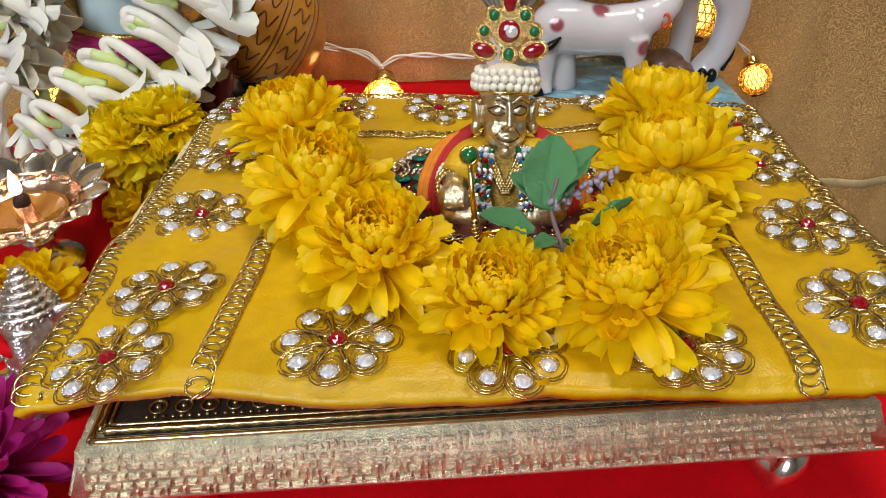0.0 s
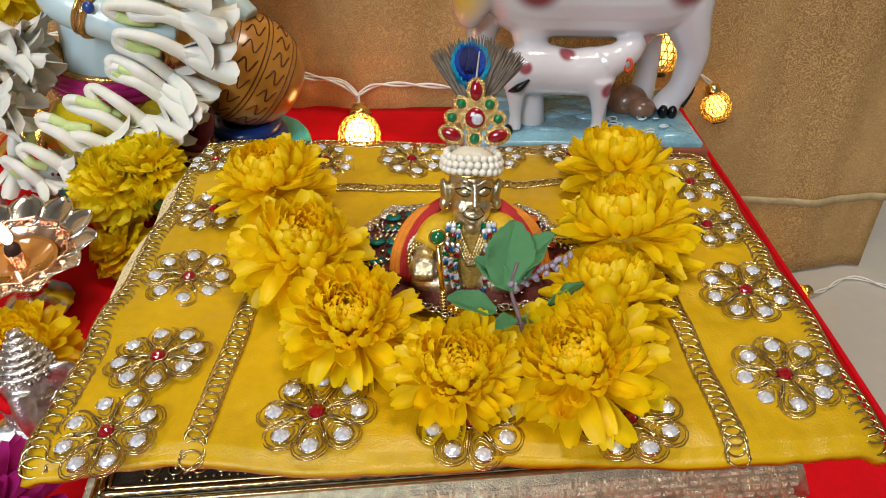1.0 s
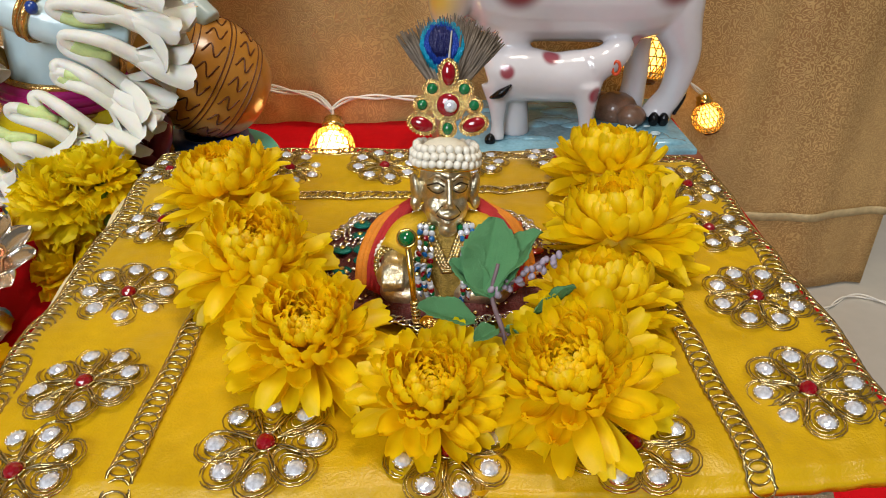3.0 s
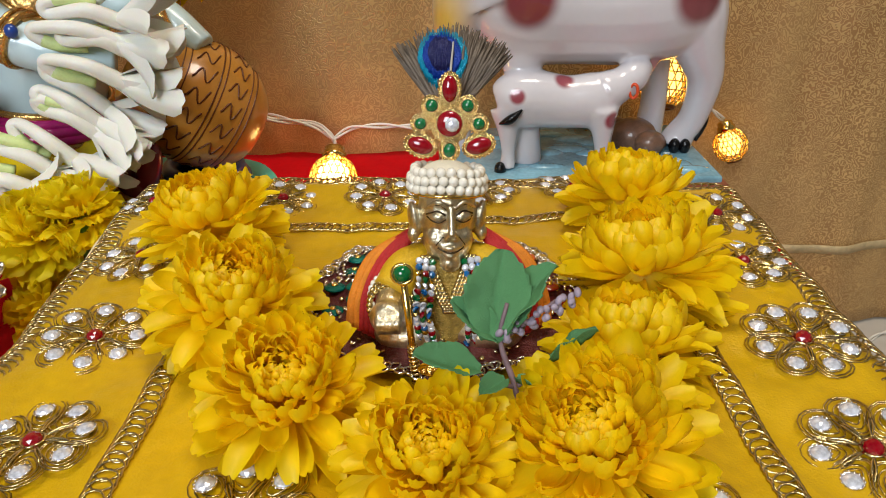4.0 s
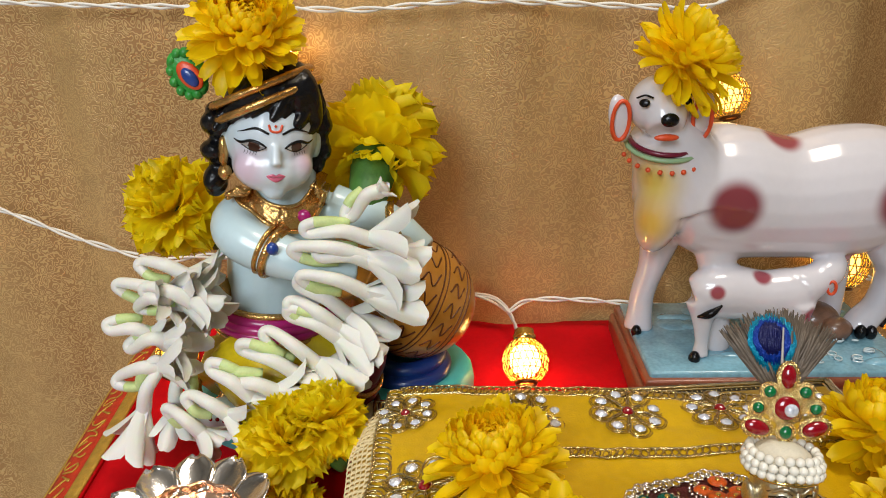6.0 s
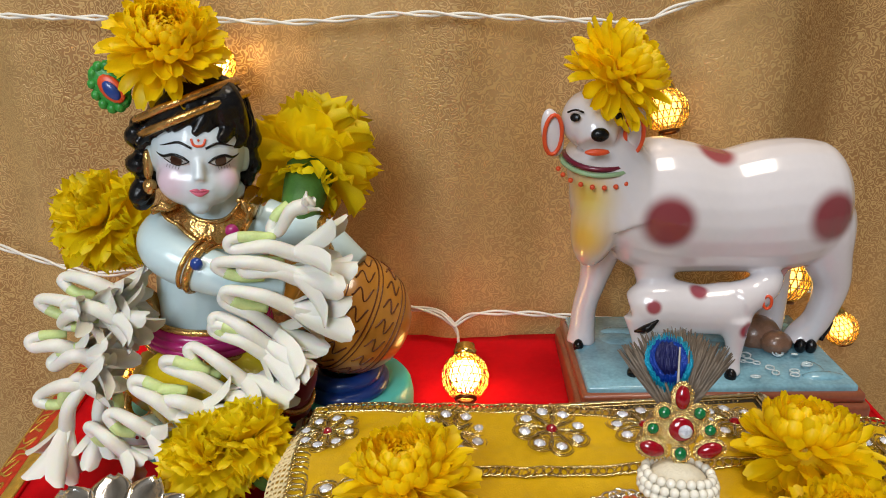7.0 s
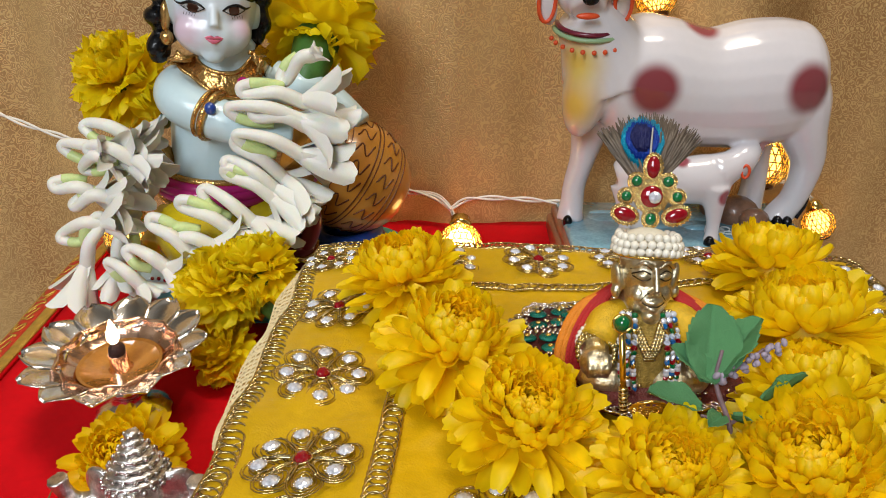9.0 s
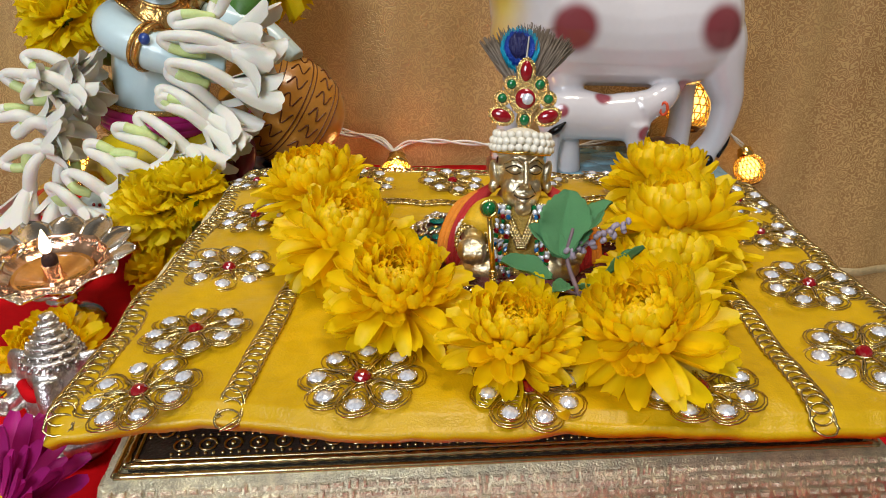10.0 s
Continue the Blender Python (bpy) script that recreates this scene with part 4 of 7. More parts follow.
def cow_statue():
    bm = bmesh.new()
    tube(bm, [(0.034, 0.515, 0.138, 0.020), (0.052, 0.519, 0.144, 0.035), (0.082, 0.523, 0.143, 0.0435), (0.118, 0.525, 0.1385, 0.0400), (0.150, 0.527, 0.1405, 0.0435), (0.178, 0.528, 0.143, 0.0405), (0.192, 0.528, 0.142, 0.028), (0.200, 0.528, 0.141, 0.012)], 0.03, 24, 0, 6, 0.86, up=(0, 1, 0))
    ell(bm, (0.078, 0.523, 0.168), (0.026, 0.020, 0.020))
    tube(bm, [(0.056, 0.518, 0.150, 0.034), (0.045, 0.511, 0.171, 0.026), (0.033, 0.506, 0.190, 0.0185)], 0.02, 20, 0, 5)
    ell(bm, (0.041, 0.508, 0.146), (0.0165, 0.020, 0.038), (0, 10, 0))
    ell(bm, (0.178, 0.527, 0.142), (0.0245, 0.033, 0.041))
    ell(bm, (0.033, 0.503, 0.203), (0.0185, 0.018, 0.018))
    tube(bm, [(0.033, 0.502, 0.205, 0.0165), (0.0335, 0.493, 0.197, 0.0135), (0.0335, 0.488, 0.191, 0.0105)], 0.012, 18, 0, 5)
    # legs
    tube(bm, [(0.050, 0.530, 0.135, 0.018), (0.048, 0.534, 0.108, 0.0135), (0.045, 0.537, 0.086, 0.0095), (0.041, 0.540, 0.066, 0.0085), (0.040, 0.540, 0.050, 0.009), (0.039, 0.538, 0.038, 0.0105)], 0.01, 16)
    tube(bm, [(0.074, 0.516, 0.140, 0.018), (0.078, 0.512, 0.112, 0.0145), (0.081, 0.511, 0.088, 0.0105), (0.083, 0.511, 0.064, 0.009), (0.084, 0.511, 0.038, 0.0105)], 0.01, 16)
    tube(bm, [(0.174, 0.525, 0.152, 0.022), (0.184, 0.520, 0.132, 0.0215), (0.191, 0.519, 0.110, 0.0160), (0.199, 0.522, 0.088, 0.0115), (0.197, 0.527, 0.062, 0.0095), (0.190, 0.530, 0.047, 0.0105), (0.187, 0.529, 0.040, 0.012)], 0.01, 16)
    tube(bm, [(0.168, 0.545, 0.135, 0.020), (0.172, 0.548, 0.100, 0.012), (0.176, 0.550, 0.070, 0.009), (0.174, 0.550, 0.038, 0.0105)], 0.01, 16)
    # udder and flank
    ell(bm, (0.158, 0.522, 0.112), (0.019, 0.015, 0.014))
    ell(bm, (0.160, 0.513, 0.103), (0.0045, 0.0045, 0.009))
    # calf
    tube(bm, [(0.064, 0.502, 0.080, 0.012), (0.073, 0.501, 0.083, 0.0170), (0.086, 0.501, 0.083, 0.0182), (0.106, 0.500, 0.081, 0.0165), (0.124, 0.499, 0.082, 0.0172), (0.135, 0.499, 0.082, 0.0125)], 0.014, 18, 0, 5, 0.85, up=(0, 1, 0))
    tube(bm, [(0.129, 0.498, 0.087, 0.0135), (0.140, 0.500, 0.092, 0.0105), (0.1475, 0.502, 0.097, 0.0100), (0.155, 0.507, 0.103, 0.0062)], 0.009, 16)
    for x, y, top in ((0.128, 0.490, 0.078), (0.133, 0.505, 0.078), (0.070, 0.496, 0.078), (0.076, 0.507, 0.078)):
        tube(bm, [(x - 0.001, y + 0.003, top, 0.0110), (x, y + 0.001, 0.064, 0.0068), (x + 0.0005, y, 0.050, 0.0046), (x, y - 0.001, 0.040, 0.0058)], 0.005, 12)
    out = fuse(bm, 0.0014, 11)
    for f in out.faces:
        f.material_index = 0
    # ears, horns' stumps, muzzle and painted marks
    for s in (-1, 1):
        e = bmesh.new()
        ell(e, (0.033 + s * 0.0235, 0.499, 0.196), (0.0065, 0.0035, 0.0150), (8, s * 12, 0))
        join(out, e, 0)
        e = bmesh.new()
        ring(e, (0.033 + s * 0.0235, 0.4956, 0.1955), 0.0052, 0.0013, (98, 0, s * -8), 20, 0, 2.3)
        join(out, e, 3)
        e = bmesh.new()
        ell(e, (0.033 + s * 0.0125, 0.4868, 0.2070), (0.0032, 0.0012, 0.0024), (-15, 0, s * 28), u=12, v=8)
        join(out, e, 1)
        e = bmesh.new()
        tube(e, [(0.033 + s * 0.0165, 0.4895, 0.2095), (0.033 + s * 0.0125, 0.4862, 0.2115), (0.033 + s * 0.008, 0.4858, 0.2100)], 0.0006, 5)
        join(out, e, 1)
    e = bmesh.new()
    ell(e, (0.0335, 0.4790, 0.1985), (0.0052, 0.0030, 0.0040), u=14, v=10)
    join(out, e, 1)
    e = bmesh.new()
    ell(e, (0.0325, 0.4795, 0.1885), (0.0072, 0.0022, 0.0020), (10, 0, 0), u=14, v=8)
    join(out, e, 3)
    # collars and beads
    for dz, rr, mi in ((0.0, 0.0208, 5), (-0.0032, 0.0224, 4)):
        e = bmesh.new()
        tube(e, [(0.0385 + rr * math.cos(a), 0.5075 + rr * math.sin(a), 0.1805 + dz + 0.006 * math.sin(a) + 0.002) for a in [math.pi * (0.98 + 1.04 * k / 16) for k in range(17)]], 0.0016, 6, 0, 1)
        join(out, e, mi)
    e = bmesh.new()
    for k in range(11):
        a = math.pi * (1.05 + 0.90 * k / 10)
        ell(e, (0.0385 + 0.0245 * math.cos(a), 0.508 + 0.0245 * math.sin(a), 0.1745 + 0.008 * math.sin(a)), 0.0016, u=8, v=6)
    join(out, e, 3)
    # hooves, tail, calf's ear
    e = bmesh.new()
    for x, y, z, r in ((0.184, 0.5185, 0.044, 0.0042), (0.191, 0.5185, 0.0435, 0.0042), (0.126, 0.4855, 0.0405, 0.0042), (0.065, 0.490, 0.0405, 0.0042), (0.036, 0.529, 0.040, 0.004)):
        ell(e, (x, y, z), (r * 0.9, r, r * 1.3), (10, 0, 0), u=10, v=8)
    tube(e, [(0.206, 0.529, 0.070, 0.001), (0.204, 0.526, 0.058, 0.0032), (0.199, 0.522, 0.046, 0.0012)], 0.003, 8)
    tube(e, [(0.064, 0.489, 0.071, 0.0008), (0.070, 0.4845, 0.075, 0.0028), (0.077, 0.4845, 0.081, 0.0006)], 0.003, 8)
    join(out, e, 1)
    e = bmesh.new()
    tube(e, [(0.190, 0.531, 0.150), (0.205, 0.532, 0.118), (0.2085, 0.531, 0.090), (0.206, 0.529, 0.068)], 0.0022, 8)
    join(out, e, 0)
    e = bmesh.new()
    ring(e, (0.1450, 0.4905, 0.0895), 0.0024, 0.0010, (90, 0, -20), 14, 0, 1.8)
    join(out, e, 3)
    # base: glazed blue ground with a stepped brown plinth
    e = bmesh.new()
    box(e, 0.0335, 0.2025, 0.4745, 0.578, 0.030, 0.0395, 0.002)
    for k in range(26):
        rnd = random.Random(k)
        ell(e, (rnd.uniform(0.05, 0.19), rnd.uniform(0.485, 0.565), 0.0385), (rnd.uniform(0.006, 0.018), rnd.uniform(0.004, 0.012), rnd.uniform(0.0015, 0.004)), u=10, v=6)
    join(out, e, 2)
    e = bmesh.new()
    z0 = floor_z(0.525) - 0.006
    box(e, 0.030, 0.206, 0.471, 0.5815, 0.0285, 0.0355, 0.002)
    box(e, 0.027, 0.209, 0.468, 0.5840, z0, 0.0288, 0.003)
    join(out, e, 6)
    e = bmesh.new()
    for x, y, r in ((0.160, 0.535, 0.014), (0.168, 0.520, 0.009), (0.150, 0.545, 0.011)):
        ell(e, (x, y, 0.046), (r * 1.2, r, r * 0.9), u=10, v=7)
    join(out, e, 7)
    # wet-looking curls on the ground
    e = bmesh.new()
    rnd = random.Random(3)
    for k in range(16):
        x, y = rnd.uniform(0.138, 0.180), rnd.uniform(0.482, 0.515)
        ring(e, (x, y, 0.0418), rnd.uniform(0.0018, 0.0034), 0.0006, (rnd.uniform(-20, 20), 0, 0), 10, 0, rnd.uniform(0.5, 1), 4)
    join(out, e, 8)
    bmesh.ops.translate(out, vec=(-0.118, -0.525, -0.012), verts=out.verts[:])
    ob = new("cow_statue", mesh_of("cow_statue", out, [COW, BLACK, BLUE_GLAZE, ORANGE_RED, MINT, MAROON, TERRACOTTA, BROWN_ROCK, mat("pale_glaze", (0.55, 0.66, 0.70), 0.15, coat=0.6)]))
    ob.location = (0.118, 0.525, 0.012)
    return tagged(ob, "white glazed cow statue with maroon spots and a suckling calf", "statue")


cow_statue()


def skin_glaze():
    """Pale blue glaze, with rosy cheeks airbrushed at the face."""
    m = mat("pale_blue_skin_glaze", (0.56, 0.72, 0.77), 0.3, 0, 0.04, 40, coat=0.5)
    n, l = m.node_tree.nodes, m.node_tree.links
    b = n["Principled BSDF"]
    tc = next(q for q in n if q.type == "TEX_COORD")
    col = next(q for q in n if q.type == "HUE_SAT").outputs[0]
    for c, r, rgb in (((-0.180, 0.440, 0.198), 0.042, (0.70, 0.76, 0.82)), ((-0.1985, 0.447, 0.184), 0.013, (0.76, 0.42, 0.55)), ((-0.1640, 0.451, 0.186), 0.012, (0.76, 0.42, 0.55))):
        d = n.new("ShaderNodeVectorMath")
        d.operation = "DISTANCE"
        l.new(tc.outputs["Object"], d.inputs[0])
        d.inputs[1].default_value = (c[0] + 0.17, c[1] - 0.475, c[2] - 0.008)
        mr = n.new("ShaderNodeMapRange")
        mr.interpolation_type = "SMOOTHSTEP"
        mr.inputs["From Min"].default_value, mr.inputs["From Max"].default_value = r * 0.1, r * 1.3
        mr.inputs["To Min"].default_value, mr.inputs["To Max"].default_value = 0.75, 0.0
        l.new(d.outputs["Value"], mr.inputs[0])
        mx = n.new("ShaderNodeMix")
        mx.data_type = "RGBA"
        mx.inputs[7].default_value = (*rgb, 1)
        l.new(mr.outputs[0], mx.inputs[0])
        l.new(col, mx.inputs[6])
        col = mx.outputs[2]
    l.new(col, b.inputs["Base Color"])
    return m


POT_BROWN = mat("glazed_ochre_pot", (0.52, 0.225, 0.03), 0.28, 0, 0.12, 50, 0.1, 200, coat=0.5)
POT_LINE = mat("brown_pot_lines", (0.13, 0.035, 0.008), 0.35, 0, 0.2, 100)
TURQUOISE = mat("turquoise_paint", (0.07, 0.50, 0.48), 0.4, 0, 0.08, 60, coat=0.2)
MAGENTA_PAINT = mat("magenta_paint", (0.42, 0.012, 0.16), 0.25, 0, 0.15, 80, coat=0.5)
YELLOW_PAINT = mat("yellow_glaze", (0.62, 0.47, 0.01), 0.25, 0, 0.18, 50, coat=0.5)
ROYAL_BLUE = mat("royal_blue_paint", (0.01, 0.05, 0.28), 0.3, 0, 0.2, 80, coat=0.4)
FLAKY_GOLD = mat("gold_paint", (0.62, 0.36, 0.12), 0.26, 0.9, 0.3, 120, 0.6, 500)
LIPS = mat("pink_lip_paint", (0.65, 0.14, 0.22), 0.3)
EYE_WHITE = mat("eye_white_paint", (0.70, 0.68, 0.66), 0.3)
EYE_BROWN = mat("eye_brown_paint", (0.07, 0.025, 0.012), 0.2)


def front_of(bm):
    """A function that gives the y of a body's front at (x, z)."""
    tree = BVHTree.FromBMesh(bm)

    def y_at(x, z, miss=0.0):
        hit = tree.ray_cast(Vector((x, -1.0, z)), Vector((0, 1, 0)))[0]
        return hit.y if hit else miss
    return y_at


def line_on(bm, y_at, pts, r, lift=0.0002, seg=5):
    """A painted line or a low rope along (x, z) points on a body's front; pts may carry their own radius."""
    line = []
    for p in spline(pts, 6):
        line.append((p[0], y_at(p[0], p[1]) - lift, p[1], p[2] if len(p) > 2 else r))
    return tube(bm, line, r, seg, 0, 1)


def patch_on(bm, y_at, fn, nu=10, nv=6, lift=0.0003):
    """A painted patch fn(u, v) -> (x, z) that lies on a body's front."""
    def at(u, v):
        x, z = fn(u, v)
        return Vector((x, y_at(x, z) - lift, z))
    return sheet(bm, nu, nv, at, 0.0003)


def child_head():
    """Head in its own space, the face towards -y: (mesh, slot) pairs for skin, hair, gold and paint."""
    skin = bmesh.new()
    ell(skin, (0, 0.004, 0.004), (0.0258, 0.0285, 0.0275))
    ell(skin, (0, -0.006, -0.0090), (0.0228, 0.0205, 0.0148))
    for q in (-1, 1):
        ell(skin, (q * 0.0105, -0.0135, -0.0085), (0.0112, 0.0100, 0.0100))
        ell(skin, (q * 0.0252, 0.004, 0.000), (0.0035, 0.006, 0.0085))
    ell(skin, (0, -0.0180, -0.0195), (0.0068, 0.0058, 0.0048))
    tube(skin, [(0, -0.0235, 0.005, 0.0022), (0, -0.0262, -0.001, 0.0026), (0, -0.0272, -0.0040, 0.0034)], 0.003, 12)
    skin = fuse(skin, 0.0011, 5)
    y_at = front_of(skin)
    out = []
    hair = bmesh.new()
    ell(hair, (0, 0.0105, 0.0110), (0.0290, 0.0275, 0.0275))
    rnd = random.Random(7)
    for k in range(13):
        t = k / 12
        x0, x1 = 0.012 - 0.010 * t, 0.023 - 0.048 * t
        z1 = 0.0190 + 0.0022 * math.sin(2.3 * k) - 0.012 * (abs(2 * t - 1) ** 3)
        tube(hair, [(x0, 0.000, 0.036, 0.0075), (0.5 * (x0 + x1), -0.012, 0.0300, 0.0068), (x1, y_at(x1, z1 + 0.006) - 0.0008, z1 + 0.006, 0.0046), (x1 - 0.0065 - 0.002 * math.cos(1.7 * k), y_at(x1 - 0.005, z1, -0.005) - 0.0004, z1 + 0.001 * math.cos(2.9 * k), 0.0020)], 0.006, 10)
    for k in range(9):
        z = 0.013 - 0.0047 * k
        ell(hair, (-0.0290 - 0.0035 * math.sin(1.9 * k), 0.009 + 0.003 * math.cos(2.2 * k), z), (0.0068, 0.0090, 0.0056), (rnd.uniform(-40, 40), 0, rnd.uniform(-40, 40)), u=12, v=8)
        if k < 6:
            ell(hair, (0.0285 + 0.002 * math.sin(2.1 * k), 0.008, z), (0.0055, 0.0090, 0.0056), (rnd.uniform(-40, 40), 0, 0), u=12, v=8)
    hair = fuse(hair, 0.0010, 2)
    for k in range(30):
        a = math.radians(178 + 184 * k / 29)
        ca, sa = math.cos(a), math.sin(a)
        w = 0.0012 * math.sin(2.7 * k)
        tube(hair, [(0.008 + 0.010 * ca, 0.0105 + 0.012 * sa, 0.0365), (0.006 + 0.020 * ca + w, 0.0105 + 0.0215 * sa, 0.0290), (0.002 + 0.0275 * ca - w, 0.0105 + 0.0270 * sa, 0.0195), (0.0295 * ca + w, 0.0105 + 0.0275 * sa, 0.0120)], 0.0013, 6, 0, 5)
    gold, lash, white, brown, lips, red = (bmesh.new() for _ in range(6))
    for off, R in ((0.004, 0.0312), (0.0115, 0.0292)):
        ring(gold, (0.42 * -off, 0.0090, 0.0165 + 0.9 * off), R, 0.0021, (-13, -22, 0), 44, 0, 0.97, 8)
    ell(gold, (-0.0268, 0.000, -0.0045), (0.0028, 0.004, 0.0085))
    ell(gold, (-0.0262, -0.002, -0.0150), (0.0038, 0.004, 0.0042))
    for q in (-1, 1):
        cx, cz = q * 0.0114, 0.0040

        def lid(u, q=q, cx=cx, cz=cz):
            t = 2 * u - 1
            return cx + 0.0066 * t, cz + 0.0026 * (1 - t * t) + 0.0007 * t * q, cz - 0.0023 * (1 - t * t) + 0.0007 * t * q
        patch_on(white, y_at, lambda u, v: (lid(u)[0], lid(u)[2] + (lid(u)[1] - lid(u)[2]) * v), 14, 6, 0.0002)

        def iris(u, v, cx=cx, cz=cz):
            w = 0.0030
            x = cx + w * (2 * u - 1)
            h = w * math.sqrt(max(0.0, 1 - (2 * u - 1) ** 2))
            _, hi, lo = lid(0.5 + 0.5 * (x - cx) / 0.0066)
            z0, z1 = max(lo, cz + 0.0003 - h), min(hi, cz + 0.0003 + h)
            return x, z0 + (max(z1, z0) - z0) * v
        patch_on(brown, y_at, iris, 10, 5, 0.0006)
        line_on(lash, y_at, [(lid(0.0 if q > 0 else 1.0)[0], cz - 0.0002 * q, 0.0004), (cx - q * 0.003, cz + 0.0021, 0.0007), (cx + q * 0.002, cz + 0.0027, 0.0008), (cx + q * 0.0066, cz + 0.0009, 0.0007), (cx + q * 0.0100, cz + 0.0016, 0.0002)], 0.0006, 0.0004)
        line_on(lash, y_at, [(cx - 0.0062, cz), (cx, cz - 0.0022), (cx + 0.0062, cz)], 0.00028, 0.0004)
        for k in range(5):
            x = cx + q * (0.0015 * k - 0.0015)
            line_on(lash, y_at, [(x, cz - 0.0024), (x + q * 0.0006, cz - 0.0042)], 0.00014, 0.0002, 4)
        line_on(lash, y_at, [(cx - q * 0.0078, cz + 0.0068, 0.0006), (cx - q * 0.001, cz + 0.0088, 0.0007), (cx + q * 0.0080, cz + 0.0056, 0.0002)], 0.0006, 0.0003)
        line_on(lips, y_at, [(0.0, -0.0098, 0.0006), (q * 0.0018, -0.0093, 0.0008), (q * 0.0050, -0.0098, 0.0003)], 0.0008, 0.0001, 8)
    line_on(lips, y_at, [(-0.0046, -0.0102, 0.0003), (0, -0.0116, 0.0013), (0.0046, -0.0102, 0.0003)], 0.001, 0.0000, 8)
    line_on(red, y_at, [(-0.0036, 0.0150), (-0.0022, 0.0122), (0.0022, 0.0122), (0.0036, 0.0150)], 0.0007, 0.0003)
    line_on(red, y_at, [(-0.0004, 0.0142), (0.0004, 0.0148)], 0.0007, 0.0003)
    return [(skin, 0), (hair, 1), (gold, 2), (lash, 1), (white, 12), (brown, 13), (lips, 11), (red, 14)]


def child_statue():
    bm = bmesh.new()
    # neck, body, arms
    tube(bm, [(-0.184, 0.474, 0.176, 0.015), (-0.186, 0.480, 0.155, 0.026), (-0.193, 0.482, 0.130, 0.034), (-0.200, 0.483, 0.100, 0.032), (-0.202, 0.483, 0.075, 0.034)], 0.03, 24, 0, 6, 0.85)
    tube(bm, [(-0.208, 0.478, 0.151, 0.0145), (-0.2145, 0.463, 0.1465, 0.0145), (-0.207, 0.451, 0.141, 0.0140), (-0.189, 0.4465, 0.1335, 0.0130), (-0.166, 0.446, 0.126, 0.0112), (-0.145, 0.451, 0.121, 0.010)], 0.012, 18)
    tube(bm, [(-0.163, 0.486, 0.150, 0.013), (-0.146, 0.486, 0.144, 0.012), (-0.128, 0.488, 0.138, 0.0105), (-0.106, 0.480, 0.122, 0.008)], 0.012, 16)
    # feet
    ell(bm, (-0.228, 0.436, 0.036), (0.020, 0.011, 0.009), (0, 0, 20))
    out = fuse(bm, 0.0014, 6)
    for f in out.faces:
        f.material_index = 0
    chest = front_of(out)
    # the head looks down to one side
    for body, slot in child_head():
        bmesh.ops.transform(body, matrix=pose(-0.1895, 0.4665, 0.1922, 5, 6, 19) @ Matrix.Diagonal((0.98, 1, 1.09, 1)), verts=body.verts[:])
        join(out, body, slot)
    # necklace, armlets, earring
    e = bmesh.new()
    outer = spline([(-0.2150, 0.1640), (-0.2030, 0.1560), (-0.1890, 0.1475), (-0.1760, 0.1430), (-0.1690, 0.1480), (-0.1600, 0.1660)], 8)
    inner = spline([(-0.2100, 0.1705), (-0.2000, 0.1640), (-0.1890, 0.1590), (-0.1780, 0.1580), (-0.1720, 0.1620), (-0.1660, 0.1710)], 8)

    def collar(u, v):
        i = min(len(outer) - 1, int(round(u * (len(outer) - 1))))
        x, z = outer[i] + (inner[i] - outer[i]) * v
        return Vector((x, chest(x, z, 0.458) - 0.0022 - 0.0012 * math.sin(math.pi * v) - 0.0005 * math.sin(1.9 * i) * math.cos(9 * v), z))
    sheet(e, len(outer) - 1, 8, collar, 0.0022)
    for edge in (outer, inner):
        tube(e, [(p[0], chest(p[0], p[1], 0.458) - 0.003, p[1]) for p in edge], 0.0013, 6, 0, 1)
    q = [math.degrees(a) for a in Vector((0.018, -0.0045, -0.0075)).to_track_quat("Z", "Y").to_euler()]
    ring(e, (-0.1895, 0.4470, 0.1345), 0.0141, 0.0023, q, 28, 0, 1.0, 8)
    ring(e, (-0.1935, 0.4480, 0.1360), 0.0144, 0.0015, q, 28, 0, 1.0, 6)
    ring(e, (-0.1240, 0.4870, 0.1365), 0.0118, 0.0030, (0, 70, 0), 22, 0, 1.0, 8)
    join(out, e, 2)
    e = bmesh.new()
    ell(e, (-0.1735, chest(-0.1735, 0.1515, 0.452) - 0.0042, 0.1515), (0.0040, 0.0028, 0.0040))
    join(out, e, 5)
    e = bmesh.new()
    ell(e, (-0.1865, 0.4335, 0.1415), (0.0034, 0.0026, 0.0036))
    join(out, e, 9)
    # sash, knot, dhoti, hem
    e = bmesh.new()
    for k, (z, R) in enumerate(((0.0905, 0.0355), (0.0865, 0.0370), (0.0825, 0.0370))):
        ring(e, (-0.203, 0.481, z), R, 0.0036, (4, 6, 0), 36, 0, 0.92, 8)
    join(out, e, 5)
    e = bmesh.new()
    ring(e, (-0.202, 0.481, 0.0950), 0.0350, 0.0022, (4, 6, 0), 36, 0, 0.92, 8)
    ring(e, (-0.203, 0.481, 0.0780), 0.0375, 0.0022, (4, 6, 0), 36, 0, 0.92, 8)
    tube(e, [(-0.2320, 0.466, 0.0930, 0.010), (-0.2310, 0.463, 0.1060, 0.0085), (-0.2350, 0.464, 0.1180, 0.003)], 0.008, 12)
    join(out, e, 2)
    e = bmesh.new()
    ell(e, (-0.205, 0.476, 0.056), (0.041, 0.036, 0.027))
    tube(e, [(-0.222, 0.462, 0.062, 0.022), (-0.205, 0.444, 0.052, 0.021), (-0.178, 0.436, 0.044, 0.018), (-0.158, 0.444, 0.040, 0.013)], 0.02, 18)
    tube(e, [(-0.190, 0.476, 0.060, 0.024), (-0.165, 0.462, 0.055, 0.019), (-0.152, 0.456, 0.044, 0.013)], 0.02, 18)
